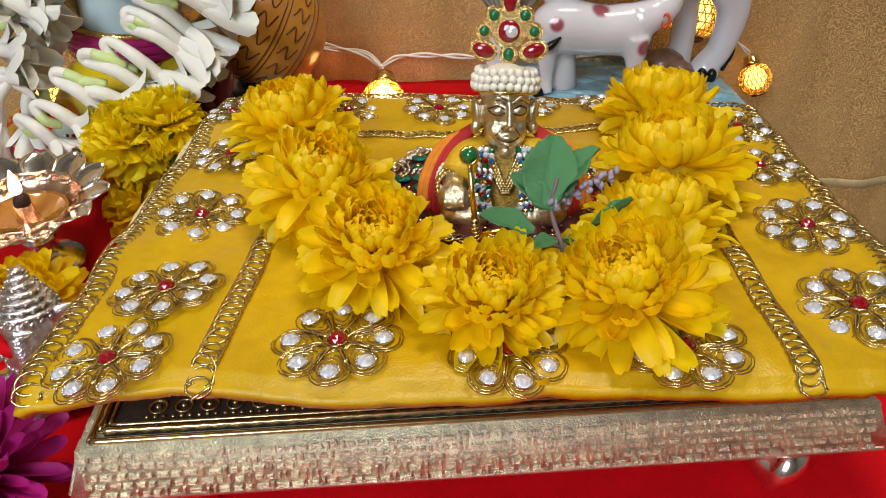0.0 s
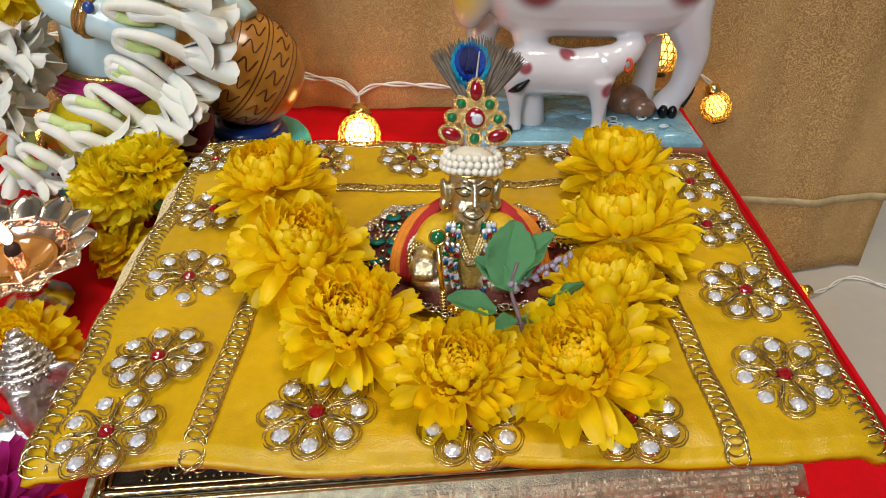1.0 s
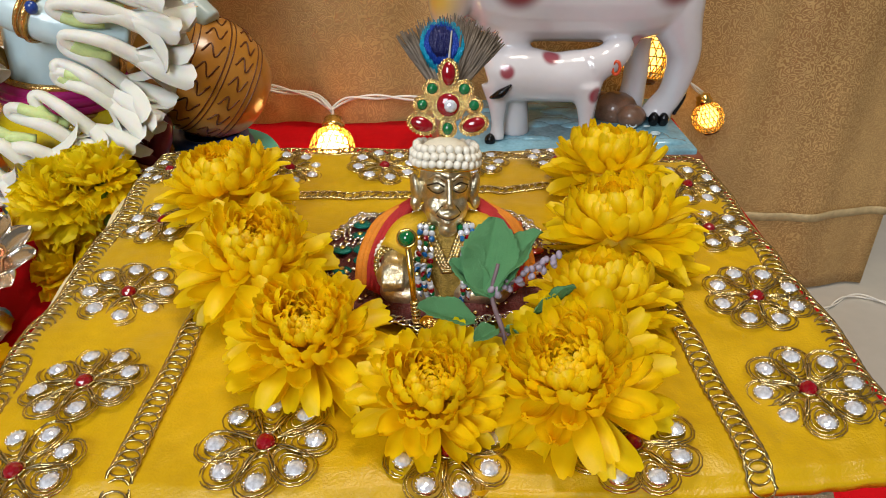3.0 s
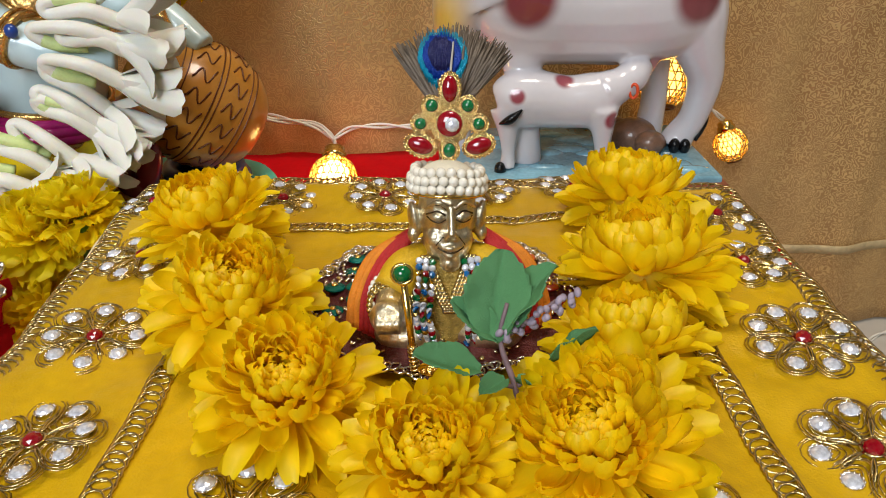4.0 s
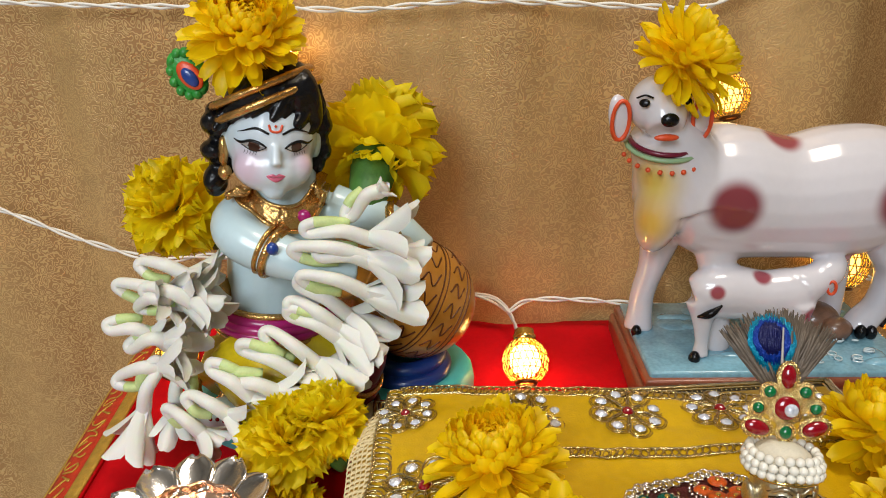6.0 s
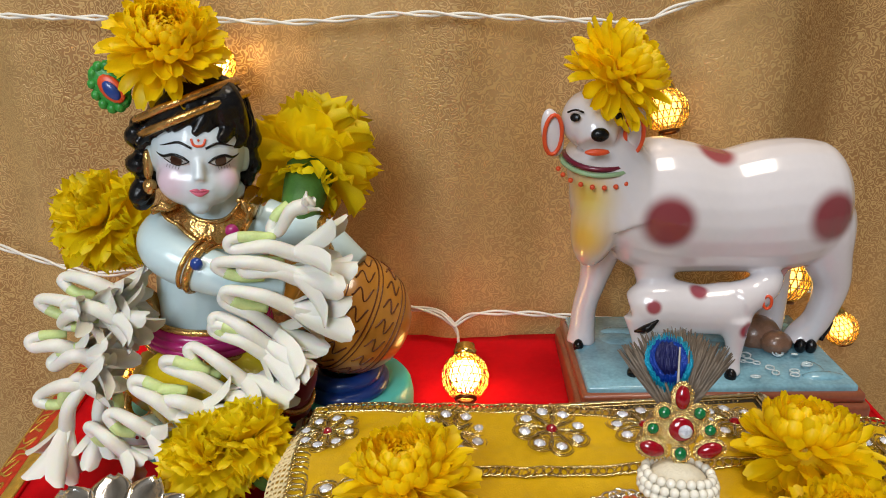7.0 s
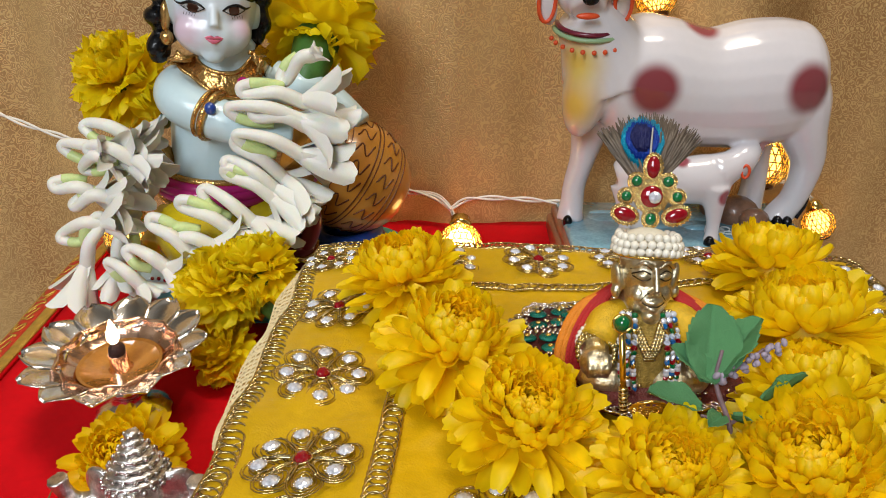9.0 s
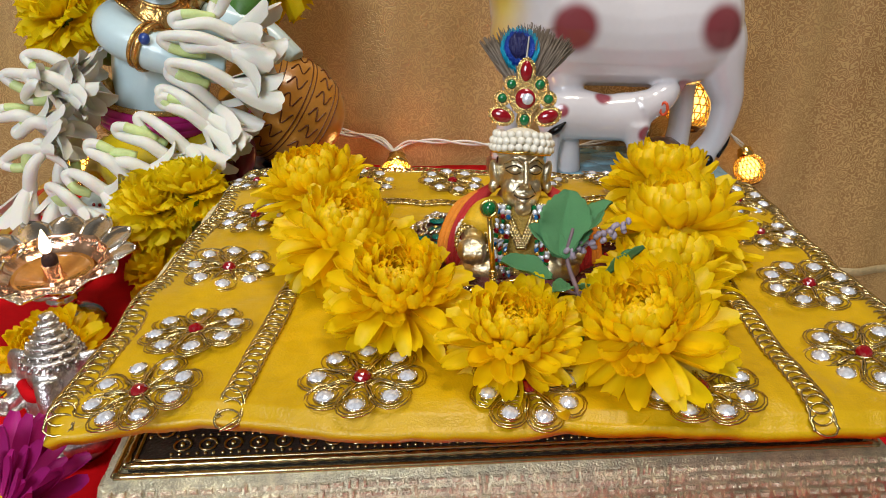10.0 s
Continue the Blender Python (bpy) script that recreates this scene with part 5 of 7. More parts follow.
    tube(e, [(-0.226, 0.470, 0.056, 0.022), (-0.236, 0.450, 0.044, 0.015)], 0.02, 16, 0, 4)
    y = fuse(e, 0.0016, 4)
    join(out, y, 6)
    e = bmesh.new()
    ell(e, (-0.148, 0.449, 0.047), (0.013, 0.011, 0.015), (0, 25, 0))
    ell(e, (-0.138, 0.446, 0.062), (0.007, 0.007, 0.017), (0, 20, 0))
    join(out, e, 10)
    e = bmesh.new()
    ring(e, (-0.146, 0.447, 0.054), 0.0125, 0.0020, (30, 25, 0), 20, 0, 1, 6)
    ring(e, (-0.150, 0.447, 0.039), 0.0135, 0.0022, (10, 15, 0), 20, 0, 1, 6)
    ring(e, (-0.2385, 0.449, 0.046), 0.0105, 0.0030, (60, -30, 0), 20, 0, 1, 8)
    join(out, e, 2)
    e = bmesh.new()
    for k in range(7):
        ell(e, (-0.236 + 0.004 * k, 0.4255 - 0.0004 * k, 0.0375 + 0.0012 * math.sin(k)), 0.0013, u=6, v=5)
    join(out, e, 15)
    # pot, its neck, painted lines and scrolls, foot ring
    pc = Vector((-0.1165, 0.487, 0.0875))
    pm = Matrix.Translation(pc) @ pose(0, 0, 0, 20, -52, 0)
    prof = [(0.0140, -0.0370), (0.0230, -0.0330), (0.0320, -0.0220), (0.0368, -0.0070), (0.0372, 0.0040), (0.0340, 0.0170), (0.0270, 0.0275), (0.0190, 0.0330), (0.0165, 0.0370), (0.0190, 0.0415), (0.0170, 0.0425), (0.0120, 0.0380)]
    e = bmesh.new()
    lathe(e, [tuple(q) for q in spline(prof, 4)], 44)
    bmesh.ops.transform(e, matrix=pm, verts=e.verts[:])
    join(out, e, 3)

    def pot_r(z):
        for (ra, za), (rb, zb) in zip(prof, prof[1:]):
            if za <= z <= zb:
                return ra + (rb - ra) * (z - za) / (zb - za)
        return 0.03
    e = bmesh.new()
    for z in (-0.020, -0.0165, 0.0005, 0.0035, 0.0205, 0.0235):
        R = pot_r(z) + 0.0004
        tube(e, [(R * math.cos(a), R * math.sin(a), z) for a in [2 * math.pi * k / 48 for k in range(48)]], 0.0005, 4, 0, 1, closed=True)
    for k in range(18):
        a0 = 2 * math.pi * k / 18
        for zc, hh in ((-0.008, 0.0055), (0.012, 0.0058)):
            pts = []
            for j in range(13):
                t = j / 12 * 2 - 1
                z = zc + hh * t
                a = a0 + 0.11 * math.sin(t * 4.4) * (1 - 0.2 * t)
                R = pot_r(z) + 0.0004
                pts.append((R * math.cos(a), R * math.sin(a), z))
            tube(e, pts, 0.0006, 4, 0, 1)
    bmesh.ops.transform(e, matrix=pm, verts=e.verts[:])
    join(out, e, 4)
    e = bmesh.new()
    for k in range(9):
        a = 2 * math.pi * (k + 0.5) / 9
        R = pot_r(0.0275)
        ell(e, (R * math.cos(a), R * math.sin(a), 0.0275), (0.0016, 0.0016, 0.0012), u=8, v=6)
    bmesh.ops.transform(e, matrix=pm, verts=e.verts[:])
    join(out, e, 11)
    e = bmesh.new()
    ring(e, (-0.1215, 0.490, 0.0460), 0.0200, 0.0055, (6, 0, 0), 30, 0, 1, 10)
    ring(e, (-0.1215, 0.489, 0.0385), 0.0235, 0.0055, (4, 0, 0), 30, 0, 1, 10)
    join(out, e, 9)
    # turquoise base
    z0 = floor_z(0.475) - 0.006
    e = bmesh.new()
    lathe(e, [(0.960, z0), (0.99, z0 + 0.002), (1.0, 0.022), (0.985, 0.0300), (0.95, 0.0345), (0.5, 0.0355)], 56, wave=lambda a, i, r, z: (r * (0.083 + 0.010 * math.cos(2 * a) + 0.0025 * math.sin(3 * a)), z))
    bmesh.ops.transform(e, matrix=pose(-0.170, 0.488, 0, 0, 0, 8) @ Matrix.Diagonal((1, 0.76, 1, 1)), verts=e.verts[:])
    join(out, e, 8)
    # painted feather standing at the hair band
    e = bmesh.new()
    ell(e, (-0.2290, 0.460, 0.2320), (0.0085, 0.0035, 0.0135), (0, -38, 0), u=18, v=10)
    for k in range(12):
        a = 2 * math.pi * k / 12
        ell(e, (-0.2290 + 0.0075 * math.cos(a) - 0.004 * math.sin(a), 0.4595, 0.2320 + 0.0105 * math.sin(a) + 0.004 * math.cos(a)), (0.003, 0.003, 0.003), u=8, v=6)
    join(out, e, 7)
    e = bmesh.new()
    ell(e, (-0.2265, 0.4560, 0.2315), (0.0058, 0.002, 0.0085), (0, -38, 0), u=14, v=8)
    join(out, e, 14)
    e = bmesh.new()
    ell(e, (-0.2260, 0.4545, 0.2308), (0.0036, 0.0018, 0.0058), (0, -38, 0), u=14, v=8)
    join(out, e, 9)
    bmesh.ops.translate(out, vec=(0.17, -0.475, -0.008), verts=out.verts[:])
    mats = [skin_glaze(), BLACK, FLAKY_GOLD, POT_BROWN, POT_LINE, MAGENTA_PAINT, YELLOW_PAINT, mat("leaf_green_paint", (0.03, 0.28, 0.04), 0.4, 0, 0.2, 100, 0.4, 600), TURQUOISE, ROYAL_BLUE, MAROON, LIPS, EYE_WHITE, EYE_BROWN, ORANGE_RED, RED_GEM]
    ob = new("child_statue", mesh_of("child_statue", out, mats))
    ob.location = (-0.17, 0.475, 0.008)
    return tagged(ob, "glossy painted statue of a seated blue child holding a pot", "statue")


child_statue()


def silver_statue():
    """A small seated figure with a tall tiered cap, a trunk and wide ears."""
    x, y = -0.170, 0.246
    z0 = floor_z(y)
    bm = bmesh.new()
    lathe(bm, [(0.019, z0 - 0.001), (0.021, z0 + 0.002), (0.019, z0 + 0.006), (0.016, z0 + 0.008)], 24, (x, y, 0))
    ell(bm, (x, y, z0 + 0.020), (0.0135, 0.011, 0.0135))
    ell(bm, (x, y - 0.004, z0 + 0.011), (0.021, 0.011, 0.006))
    ell(bm, (x + 0.002, y - 0.003, z0 + 0.0395), (0.0100, 0.0100, 0.0100))
    tube(bm, [(x + 0.004, y - 0.011, z0 + 0.040, 0.0055), (x + 0.006, y - 0.015, z0 + 0.031, 0.0048), (x + 0.009, y - 0.0165, z0 + 0.023, 0.0042), (x + 0.014, y - 0.0155, z0 + 0.020, 0.0034), (x + 0.017, y - 0.0140, z0 + 0.0235, 0.0028)], 0.004, 12)
    for s in (-1, 1):
        ell(bm, (x + 0.002 + s * 0.0150, y + 0.001, z0 + 0.0395), (0.0080, 0.0024, 0.0082), (0, 0, s * 22))
        tube(bm, [(x + s * 0.011, y, z0 + 0.029, 0.0052), (x + s * 0.020, y - 0.004, z0 + 0.022, 0.0042), (x + s * 0.022, y - 0.010, z0 + 0.027, 0.0034)], 0.004, 10)
        tube(bm, [(x + s * 0.012, y + 0.003, z0 + 0.031, 0.0046), (x + s * 0.024, y + 0.001, z0 + 0.031, 0.0038), (x + s * 0.026, y - 0.003, z0 + 0.040, 0.0032), (x + s * 0.027, y - 0.004, z0 + 0.046, 0.0042)], 0.004, 10)
        tube(bm, [(x + s * 0.006, y - 0.008, z0 + 0.011, 0.0065), (x + s * 0.021, y - 0.010, z0 + 0.011, 0.0055), (x + s * 0.008, y - 0.017, z0 + 0.009, 0.0042)], 0.005, 10)
    out = fuse(bm, 0.0008, 1)
    e = bmesh.new()
    for k, rr in enumerate((0.0122, 0.0108, 0.0092, 0.0075, 0.0057, 0.0040, 0.0030)):
        ell(e, (x + 0.002, y + 0.0004 * k, z0 + 0.0460 + 0.0027 * k), (rr, rr, 0.0021), (-4, 0, 0), u=24, v=8)
        for q in range(int(rr * 1500)):
            a = 2 * math.pi * q / int(rr * 1500)
            ell(e, (x + 0.002 + rr * math.cos(a), y + 0.0004 * k + rr * math.sin(a), z0 + 0.0463 + 0.0027 * k), 0.0009, u=5, v=4)
    for k in range(20):
        a = 2 * math.pi * k / 20
        ell(e, (x + 0.002 + 0.0122 * math.cos(a), y + 0.0122 * math.sin(a), z0 + 0.0445), 0.0013, u=6, v=5)
    for k in range(15):
        a = math.radians(200 + 140 * k / 14)
        ell(e, (x + 0.0125 * math.cos(a), y + 0.0105 * math.sin(a), z0 + 0.0240 + 0.004 * math.sin(a)), 0.0011, u=6, v=5)
    join(out, e, 0)
    e = bmesh.new()
    tube(e, [(x - 0.0095, y - 0.006, z0 + 0.0350), (x - 0.003, y - 0.0125, z0 + 0.0335), (x + 0.004, y - 0.0135, z0 + 0.0345)], 0.0028, 8)
    join(out, e, 1)
    bmesh.ops.translate(out, vec=(-x, -y, -z0), verts=out.verts[:])
    ob = new("silver_figurine", mesh_of("silver_figurine", out, [mat("aged_silver", (0.70, 0.67, 0.65), 0.30, 1.0, 0.45, 260, 0.35, 1100), RED_CLOTH]))
    ob.location = (x, y, z0)
    return tagged(ob, "small silver seated figurine with a tiered cap", "statue")


silver_statue()
# ---- the brass idol on the cloth and what it wears ----
IX, IY = 0.0272, 0.277
IZ = cloth_z(IX, IY) + 0.0005


def idol_head():
    """Cast head in its own space, the face towards -y: the metal, and the darkened lines in its creases."""
    h = bmesh.new()
    ell(h, (0, 0.001, 0.002), (0.0102, 0.0112, 0.0128))
    ell(h, (0, -0.0022, -0.0058), (0.0088, 0.0088, 0.0074))
    ell(h, (0, -0.0086, -0.0116), (0.0038, 0.0030, 0.0027))
    tube(h, [(0, -0.0098, 0.0050, 0.0009), (0, -0.0116, 0.0005, 0.0011), (0, -0.0128, -0.0030, 0.0016)], 0.001, 10)
    for q in (-1, 1):
        ell(h, (q * 0.0046, -0.0062, -0.0050), (0.0036, 0.0034, 0.0036))
        ell(h, (q * 0.0014, -0.0114, -0.0034), (0.0012, 0.0012, 0.0010), u=10, v=8)
        ell(h, (q * 0.0045, -0.0086, 0.0016), (0.0030, 0.0017, 0.0016), (0, 0, q * 24), u=12, v=8)
        tube(h, [(q * 0.0014, -0.0106, 0.0046, 0.0005), (q * 0.0046, -0.0102, 0.0062, 0.0008), (q * 0.0086, -0.0072, 0.0040, 0.0005)], 0.0007, 8)
        ell(h, (q * 0.0116, 0.0005, -0.0008), (0.0021, 0.0034, 0.0054), (0, q * 12, q * -14))
        ell(h, (q * 0.0122, -0.0004, -0.0050), (0.0020, 0.0022, 0.0024), u=10, v=8)
    tube(h, [(-0.0038, -0.0098, -0.0066, 0.0005), (0, -0.0114, -0.0068, 0.0009), (0.0038, -0.0098, -0.0066, 0.0005)], 0.0008, 8)
    tube(h, [(-0.0030, -0.0100, -0.0083, 0.0005), (0, -0.0110, -0.0090, 0.0011), (0.0030, -0.0100, -0.0083, 0.0005)], 0.0008, 8)
    h = fuse(h, 0.00048, 1)
    y_at = front_of(h)
    dark = bmesh.new()
    for q in (-1, 1):
        line_on(dark, y_at, [(q * 0.0018, 0.0012), (q * 0.0045, 0.0004), (q * 0.0078, 0.0014)], 0.00028, 0.0)
        line_on(dark, y_at, [(q * 0.0018, 0.0024), (q * 0.0046, 0.0034), (q * 0.0080, 0.0020)], 0.00030, 0.0)
        line_on(dark, y_at, [(q * 0.0016, 0.0040), (q * 0.0046, 0.0055), (q * 0.0084, 0.0034)], 0.00018, 0.0)
        line_on(dark, y_at, [(q * 0.0024, -0.0034), (q * 0.0050, -0.0062)], 0.00022, -0.0001)
    line_on(dark, y_at, [(-0.0044, -0.0068), (-0.002, -0.0077), (0, -0.0078), (0.002, -0.0077), (0.0044, -0.0068)], 0.00032, 0.0)
    line_on(dark, y_at, [(-0.0080, 0.0082), (0, 0.0092), (0.0080, 0.0082)], 0.0006, 0.0)
    return h, dark


def brass_idol():
    bm = bmesh.new()
    for s in (-1, 1):
        tube(bm, [(IX + s * 0.009, IY - 0.002, 0.0935, 0.0055), (IX + s * 0.018, IY - 0.008, 0.087, 0.0055), (IX + s * 0.0195, IY - 0.017, 0.083, 0.0050)], 0.005, 12)
        ell(bm, (IX + s * 0.0200, IY - 0.0200, 0.0820), (0.0062, 0.0050, 0.0060))
        for k in range(4):
            tube(bm, [(IX + s * (0.0165 + 0.0022 * k), IY - 0.0215, 0.0855, 0.0012), (IX + s * (0.0165 + 0.0022 * k), IY - 0.0258, 0.0825, 0.0013), (IX + s * (0.0165 + 0.0022 * k), IY - 0.0240, 0.0785, 0.0011)], 0.0012, 8)
        ell(bm, (IX + s * 0.013, IY - 0.012, 0.0715), (0.0130, 0.0100, 0.0075))
    tube(bm, [(IX, IY, 0.103, 0.0062), (IX, IY + 0.001, 0.096, 0.0105), (IX, IY, 0.083, 0.0125), (IX, IY, IZ, 0.0150)], 0.01, 18, 0, 5)
    out = fuse(bm, 0.0007, 2)
    for body, slot in zip(idol_head(), (0, 1)):
        bmesh.ops.transform(body, matrix=pose(IX, IY - 0.002, 0.1095, -10, 2, 5) @ Matrix.Diagonal((0.94, 1.0, 1.16, 1)), verts=body.verts[:])
        join(out, body, slot)
    bmesh.ops.translate(out, vec=(-IX, -IY, -IZ), verts=out.verts[:])
    ob = new("brass_idol", mesh_of("brass_idol", out, [BRASS, mat("darkened_brass", (0.07, 0.05, 0.03), 0.5, 0.8, 0.3, 200)]))
    ob.location = (IX, IY, IZ)
    return tagged(ob, "small brass idol seated among yellow flowers", "statue")


brass_idol()
cap = thing("pearl_cap", "white pearl band round the idol's head", "headband", (IX, IY + 0.0005, 0.1190), "", (-14, 3, 0))
bm = bmesh.new()
ell(bm, (0, 0.001, 0.0005), (0.0108, 0.0112, 0.0082), u=24, v=10)
part("cap_lining", bm, mat("ivory_cloth", (0.74, 0.68, 0.54), 0.7, 0, 0.1, 200, 0.3, 900), cap)
PEARL_ME = mesh_of("pearl", (lambda b: (ell(b, (0, 0, 0), 0.00165, u=10, v=7), b)[1])(bmesh.new()), PEARL)
for row, (z, R, n) in enumerate(((0.0003, 0.0120, 25), (0.0029, 0.0119, 24), (0.0055, 0.0108, 21))):
    for k in range(n):
        a = 2 * math.pi * (k + 0.5 * (row % 2)) / n
        piece("pearl", PEARL_ME, cap, Matrix.Translation((R * math.cos(a), R * 1.02 * math.sin(a), z + 0.0004 * math.sin(3 * a))))
bm = bmesh.new()
ring(bm, (0, 0, -0.0016), 0.0118, 0.0007, seg=32, squash=1.02)
part("gold_edge", bm, GOLD, cap)

# crown ornament with gems, leaning back a little
crown = thing("crown_ornament", "gold crown ornament with red and green gems", "crown", (0.0282, 0.2805, 0.1272), "", (-14, 0, -4))
PLATE = mat("cast_gold", (0.86, 0.66, 0.30), 0.24, 1.0, 0.2, 250, 0.6, 2200)
GEMS = [(0.0, 0.0115, 0.0042, 0.0042, "r", 0), (-0.0095, 0.0045, 0.0043, 0.0027, "r", 18), (0.0095, 0.0045, 0.0043, 0.0027, "r", -18), (0.0, 0.0225, 0.0025, 0.0042, "r", 0),
        (0.0, 0.0030, 0.0021, 0.0024, "g", 0), (-0.0094, 0.0115, 0.0020, 0.0020, "g", 0), (0.0094, 0.0115, 0.0020, 0.0020, "g", 0), (-0.0058, 0.0172, 0.0021, 0.0021, "g", 0), (0.0058, 0.0172, 0.0021, 0.0021, "g", 0)]
bm = bmesh.new()
for x, z, rx, rz, c, rot in GEMS:
    ell(bm, (x, 0.0006, z), (rx + 0.0014, 0.0012, rz + 0.0014), (0, rot, 0), u=18, v=8)
ell(bm, (0, 0.0009, 0.0115), (0.0068, 0.0009, 0.0070), u=18, v=8)
tube(bm, [(0, 0.0009, 0.004, 0.0022), (0, 0.001, -0.001, 0.0016), (0, 0.0015, -0.006, 0.0012)], 0.002, 8)
part("plate", fuse(bm, 0.0004, 1), PLATE, crown)
bm = bmesh.new()
for x, z, rx, rz, c, rot in GEMS:
    n = 22
    q = pose(x, -0.0004, z, 0, rot, 0)
    for k in range(n):
        a = 2 * math.pi * k / n
        p = q @ Vector(((rx + 0.0011) * math.cos(a), 0, (rz + 0.0011) * math.sin(a)))
        ell(bm, p, 0.00045, u=5, v=4)
part("beading", bm, PLATE, crown)
for x, z, rx, rz, c, rot in GEMS:
    bm = bmesh.new()
    ell(bm, (x, -0.0004, z), (rx, 0.0018, rz), (0, rot, 0), u=18, v=12)
    part("red_gem" if c == "r" else "green_gem", bm, RED_GEM if c == "r" else GREEN_GEM, crown)
piece("rhinestone", STONE_ME, crown, pose(0.0009, -0.0018, 0.0113, 90, 0, 0) @ Matrix.Scale(0.85, 4))

# peacock feather behind the crown: barbs as thin blades, with the eye's rings
BARB = mat("feather_barb", (0.13, 0.10, 0.075), 0.5, 0.1, 0.35, 300)
EYE_BLUE = mat("feather_blue", (0.0, 0.035, 0.30), 0.3, 0.3, 0.2, 400, 0.4, 1500)
EYE_TEAL = mat("feather_teal", (0.0, 0.26, 0.42), 0.3, 0.4, 0.2, 400, 0.4, 1500)
EYE_NAVY = mat("feather_navy", (0.004, 0.006, 0.075), 0.35, 0.2, 0.2, 400, 0.4, 1500)
feather = thing("peacock_feather", "tip of a peacock feather with a blue eye", "feather", (0.0285, 0.2885, 0.1370), "", (-30, 0, -4))
rnd = random.Random(12)
bm = bmesh.new()
for k in range(280):
    a = math.radians(90 + (k / 279 - 0.5  ) * 78 + rnd.uniform(-2, 2))
    L = rnd.uniform(0.029, 0.0335) * (1 - 0.10 * abs(k / 279 - 0.5))
    y = rnd.uniform(-0.0008, 0.0012)
    x0 = rnd.uniform(-0.001, 0.001)
    w = rnd.uniform(0.00045, 0.0008)
    bend = rnd.uniform(-0.05, 0.05)
    p = [Vector((x0 + L * t * math.cos(a + bend * t), y + 0.001 * math.sin(5 * t + k), L * t * math.sin(a + bend * t))) for t in (0.05, 0.4, 0.75, 1.0)]
    tube(bm, [(*q, w * (1 if i < 3 else 0.3)) for i, q in enumerate(p)], w, 4, 0, 1)
tagged(part("barb_fan", bm, BARB, feather, "fine brown-grey barbs"), kind="stuff")
for name, m, c, r, yy in (("teal_ring", EYE_TEAL, (-0.0025, 0.0205), (0.0080, 0.0098), -0.0016), ("blue_ring", EYE_BLUE, (-0.0027, 0.0212), (0.0062, 0.0078), -0.0021), ("dark_eye", EYE_NAVY, (-0.0030, 0.0222), (0.0042, 0.0056), -0.0026)):
    bm = bmesh.new()
    for k in range(46):
        s = k / 45 * 2 - 1
        h = r[1] * math.sqrt(max(0.02, 1 - s * s)) * rnd.uniform(0.9, 1.1)
        x = c[0] + r[0] * s
        lean = (x + 0.0005) * 0.35
        tube(bm, [(x - lean * h / 0.02, yy + rnd.uniform(-0.0002, 0.0002), c[1] - h, 0.0002), (x, yy, c[1], 0.00028), (x + lean * h / 0.02, yy, c[1] + h, 0.0002)], 0.0003, 4, 0, 2)
    part(name, bm, m, feather)
bm = bmesh.new()
tube(bm, [(0, -0.001, -0.004, 0.0006), (0, -0.003, 0.012, 0.0005), (0.001, -0.0032, 0.026, 0.0003)], 0.0005, 6)
part("shaft", bm, mat("feather_shaft", (0.45, 0.42, 0.38), 0.4), feather)

# staff with a green gem
staff = thing("gold_staff", "thin gold staff topped with a green gem", "staff", (0.0165, 0.2440, cloth_z(0.0165, 0.2440)), "", (-4, -5, 0))
bm = bmesh.new()
tube(bm, [(0, 0, 0.0, 0.0012), (0, 0, 0.038, 0.0011)], 0.0011, 12, 0, 2)
part("rod", bm, GOLD, staff)
bm = bmesh.new()
for k in range(9):
    ring(bm, (0, 0, 0.002 + 0.0016 * k), 0.0014, 0.0005, seg=12)
part("grip", bm, GOLD_WIRE, staff)
bm = bmesh.new()
ell(bm, (0, -0.0005, 0.0405), 0.0029, u=14, v=10)
part("green_gem", bm, GREEN_GEM, staff)
bm = bmesh.new()
ring(bm, (0, -0.0008, 0.0405), 0.0031, 0.0006, (80, 0, 0), 16)
part("gem_collar", bm, GOLD, staff)

# the idol's flared dress with paisley patches
dress = thing("idol_dress", "round maroon idol dress with sequins and paisley patches", "dress", (0.025, 0.288, 0.0))
DRESS = mat("maroon_sequin_cloth", (0.10, 0.012, 0.012), 0.4, 0.2, 0.5, 300, 0.8, 1200)


def dress_at(r, a):
    x, y = 0.025 + r * math.cos(a) * 1.08, 0.288 + r * math.sin(a) * 0.92
    return Vector((x - 0.025, y - 0.288, cloth_z(x, y) + 0.0032 + 0.015 * math.exp(-((r / 0.026) ** 2)) + 0.0016 * math.sin(9 * a) * (r / 0.05)))


bm = bmesh.new()
sheet(bm, 14, 64, lambda u, v: dress_at(0.008 + 0.040 * u, 2 * math.pi * v), 0.0015)
part("skirt", bm, DRESS, dress)
bm = bmesh.new()
for k in range(120):
    a = 2 * math.pi * k / 120
    c = dress_at(0.0480 + 0.001 * (k % 2), a)
    loop = [tuple(c + Vector((0.0022 * math.cos(t), 0.0022 * math.sin(t), 0.0012 + 0.0006 * math.sin(t + k)))) for t in [2 * math.pi * j / 8 for j in range(8)]]
    tube(bm, loop, 0.0005, 4, 0, 1, closed=True)
part("hem_braid", bm, SILVER, dress, "looped silver hem braid")
rnd = random.Random(21)
bm = bmesh.new()
for k in range(170):
    r, a = 0.014 + 0.033 * math.sqrt(rnd.random()), rnd.uniform(0, 2 * math.pi)
    ell(bm, dress_at(r, a) + Vector((0, 0, 0.0012)), (0.0010, 0.0010, 0.0005), (rnd.uniform(-40, 40), rnd.uniform(-40, 40), 0), mi=rnd.choice((0, 0, 1)), u=6, v=4)
tagged(part("sequin_scatter", bm, [GOLD_WIRE, SILVER], dress), kind="stuff")
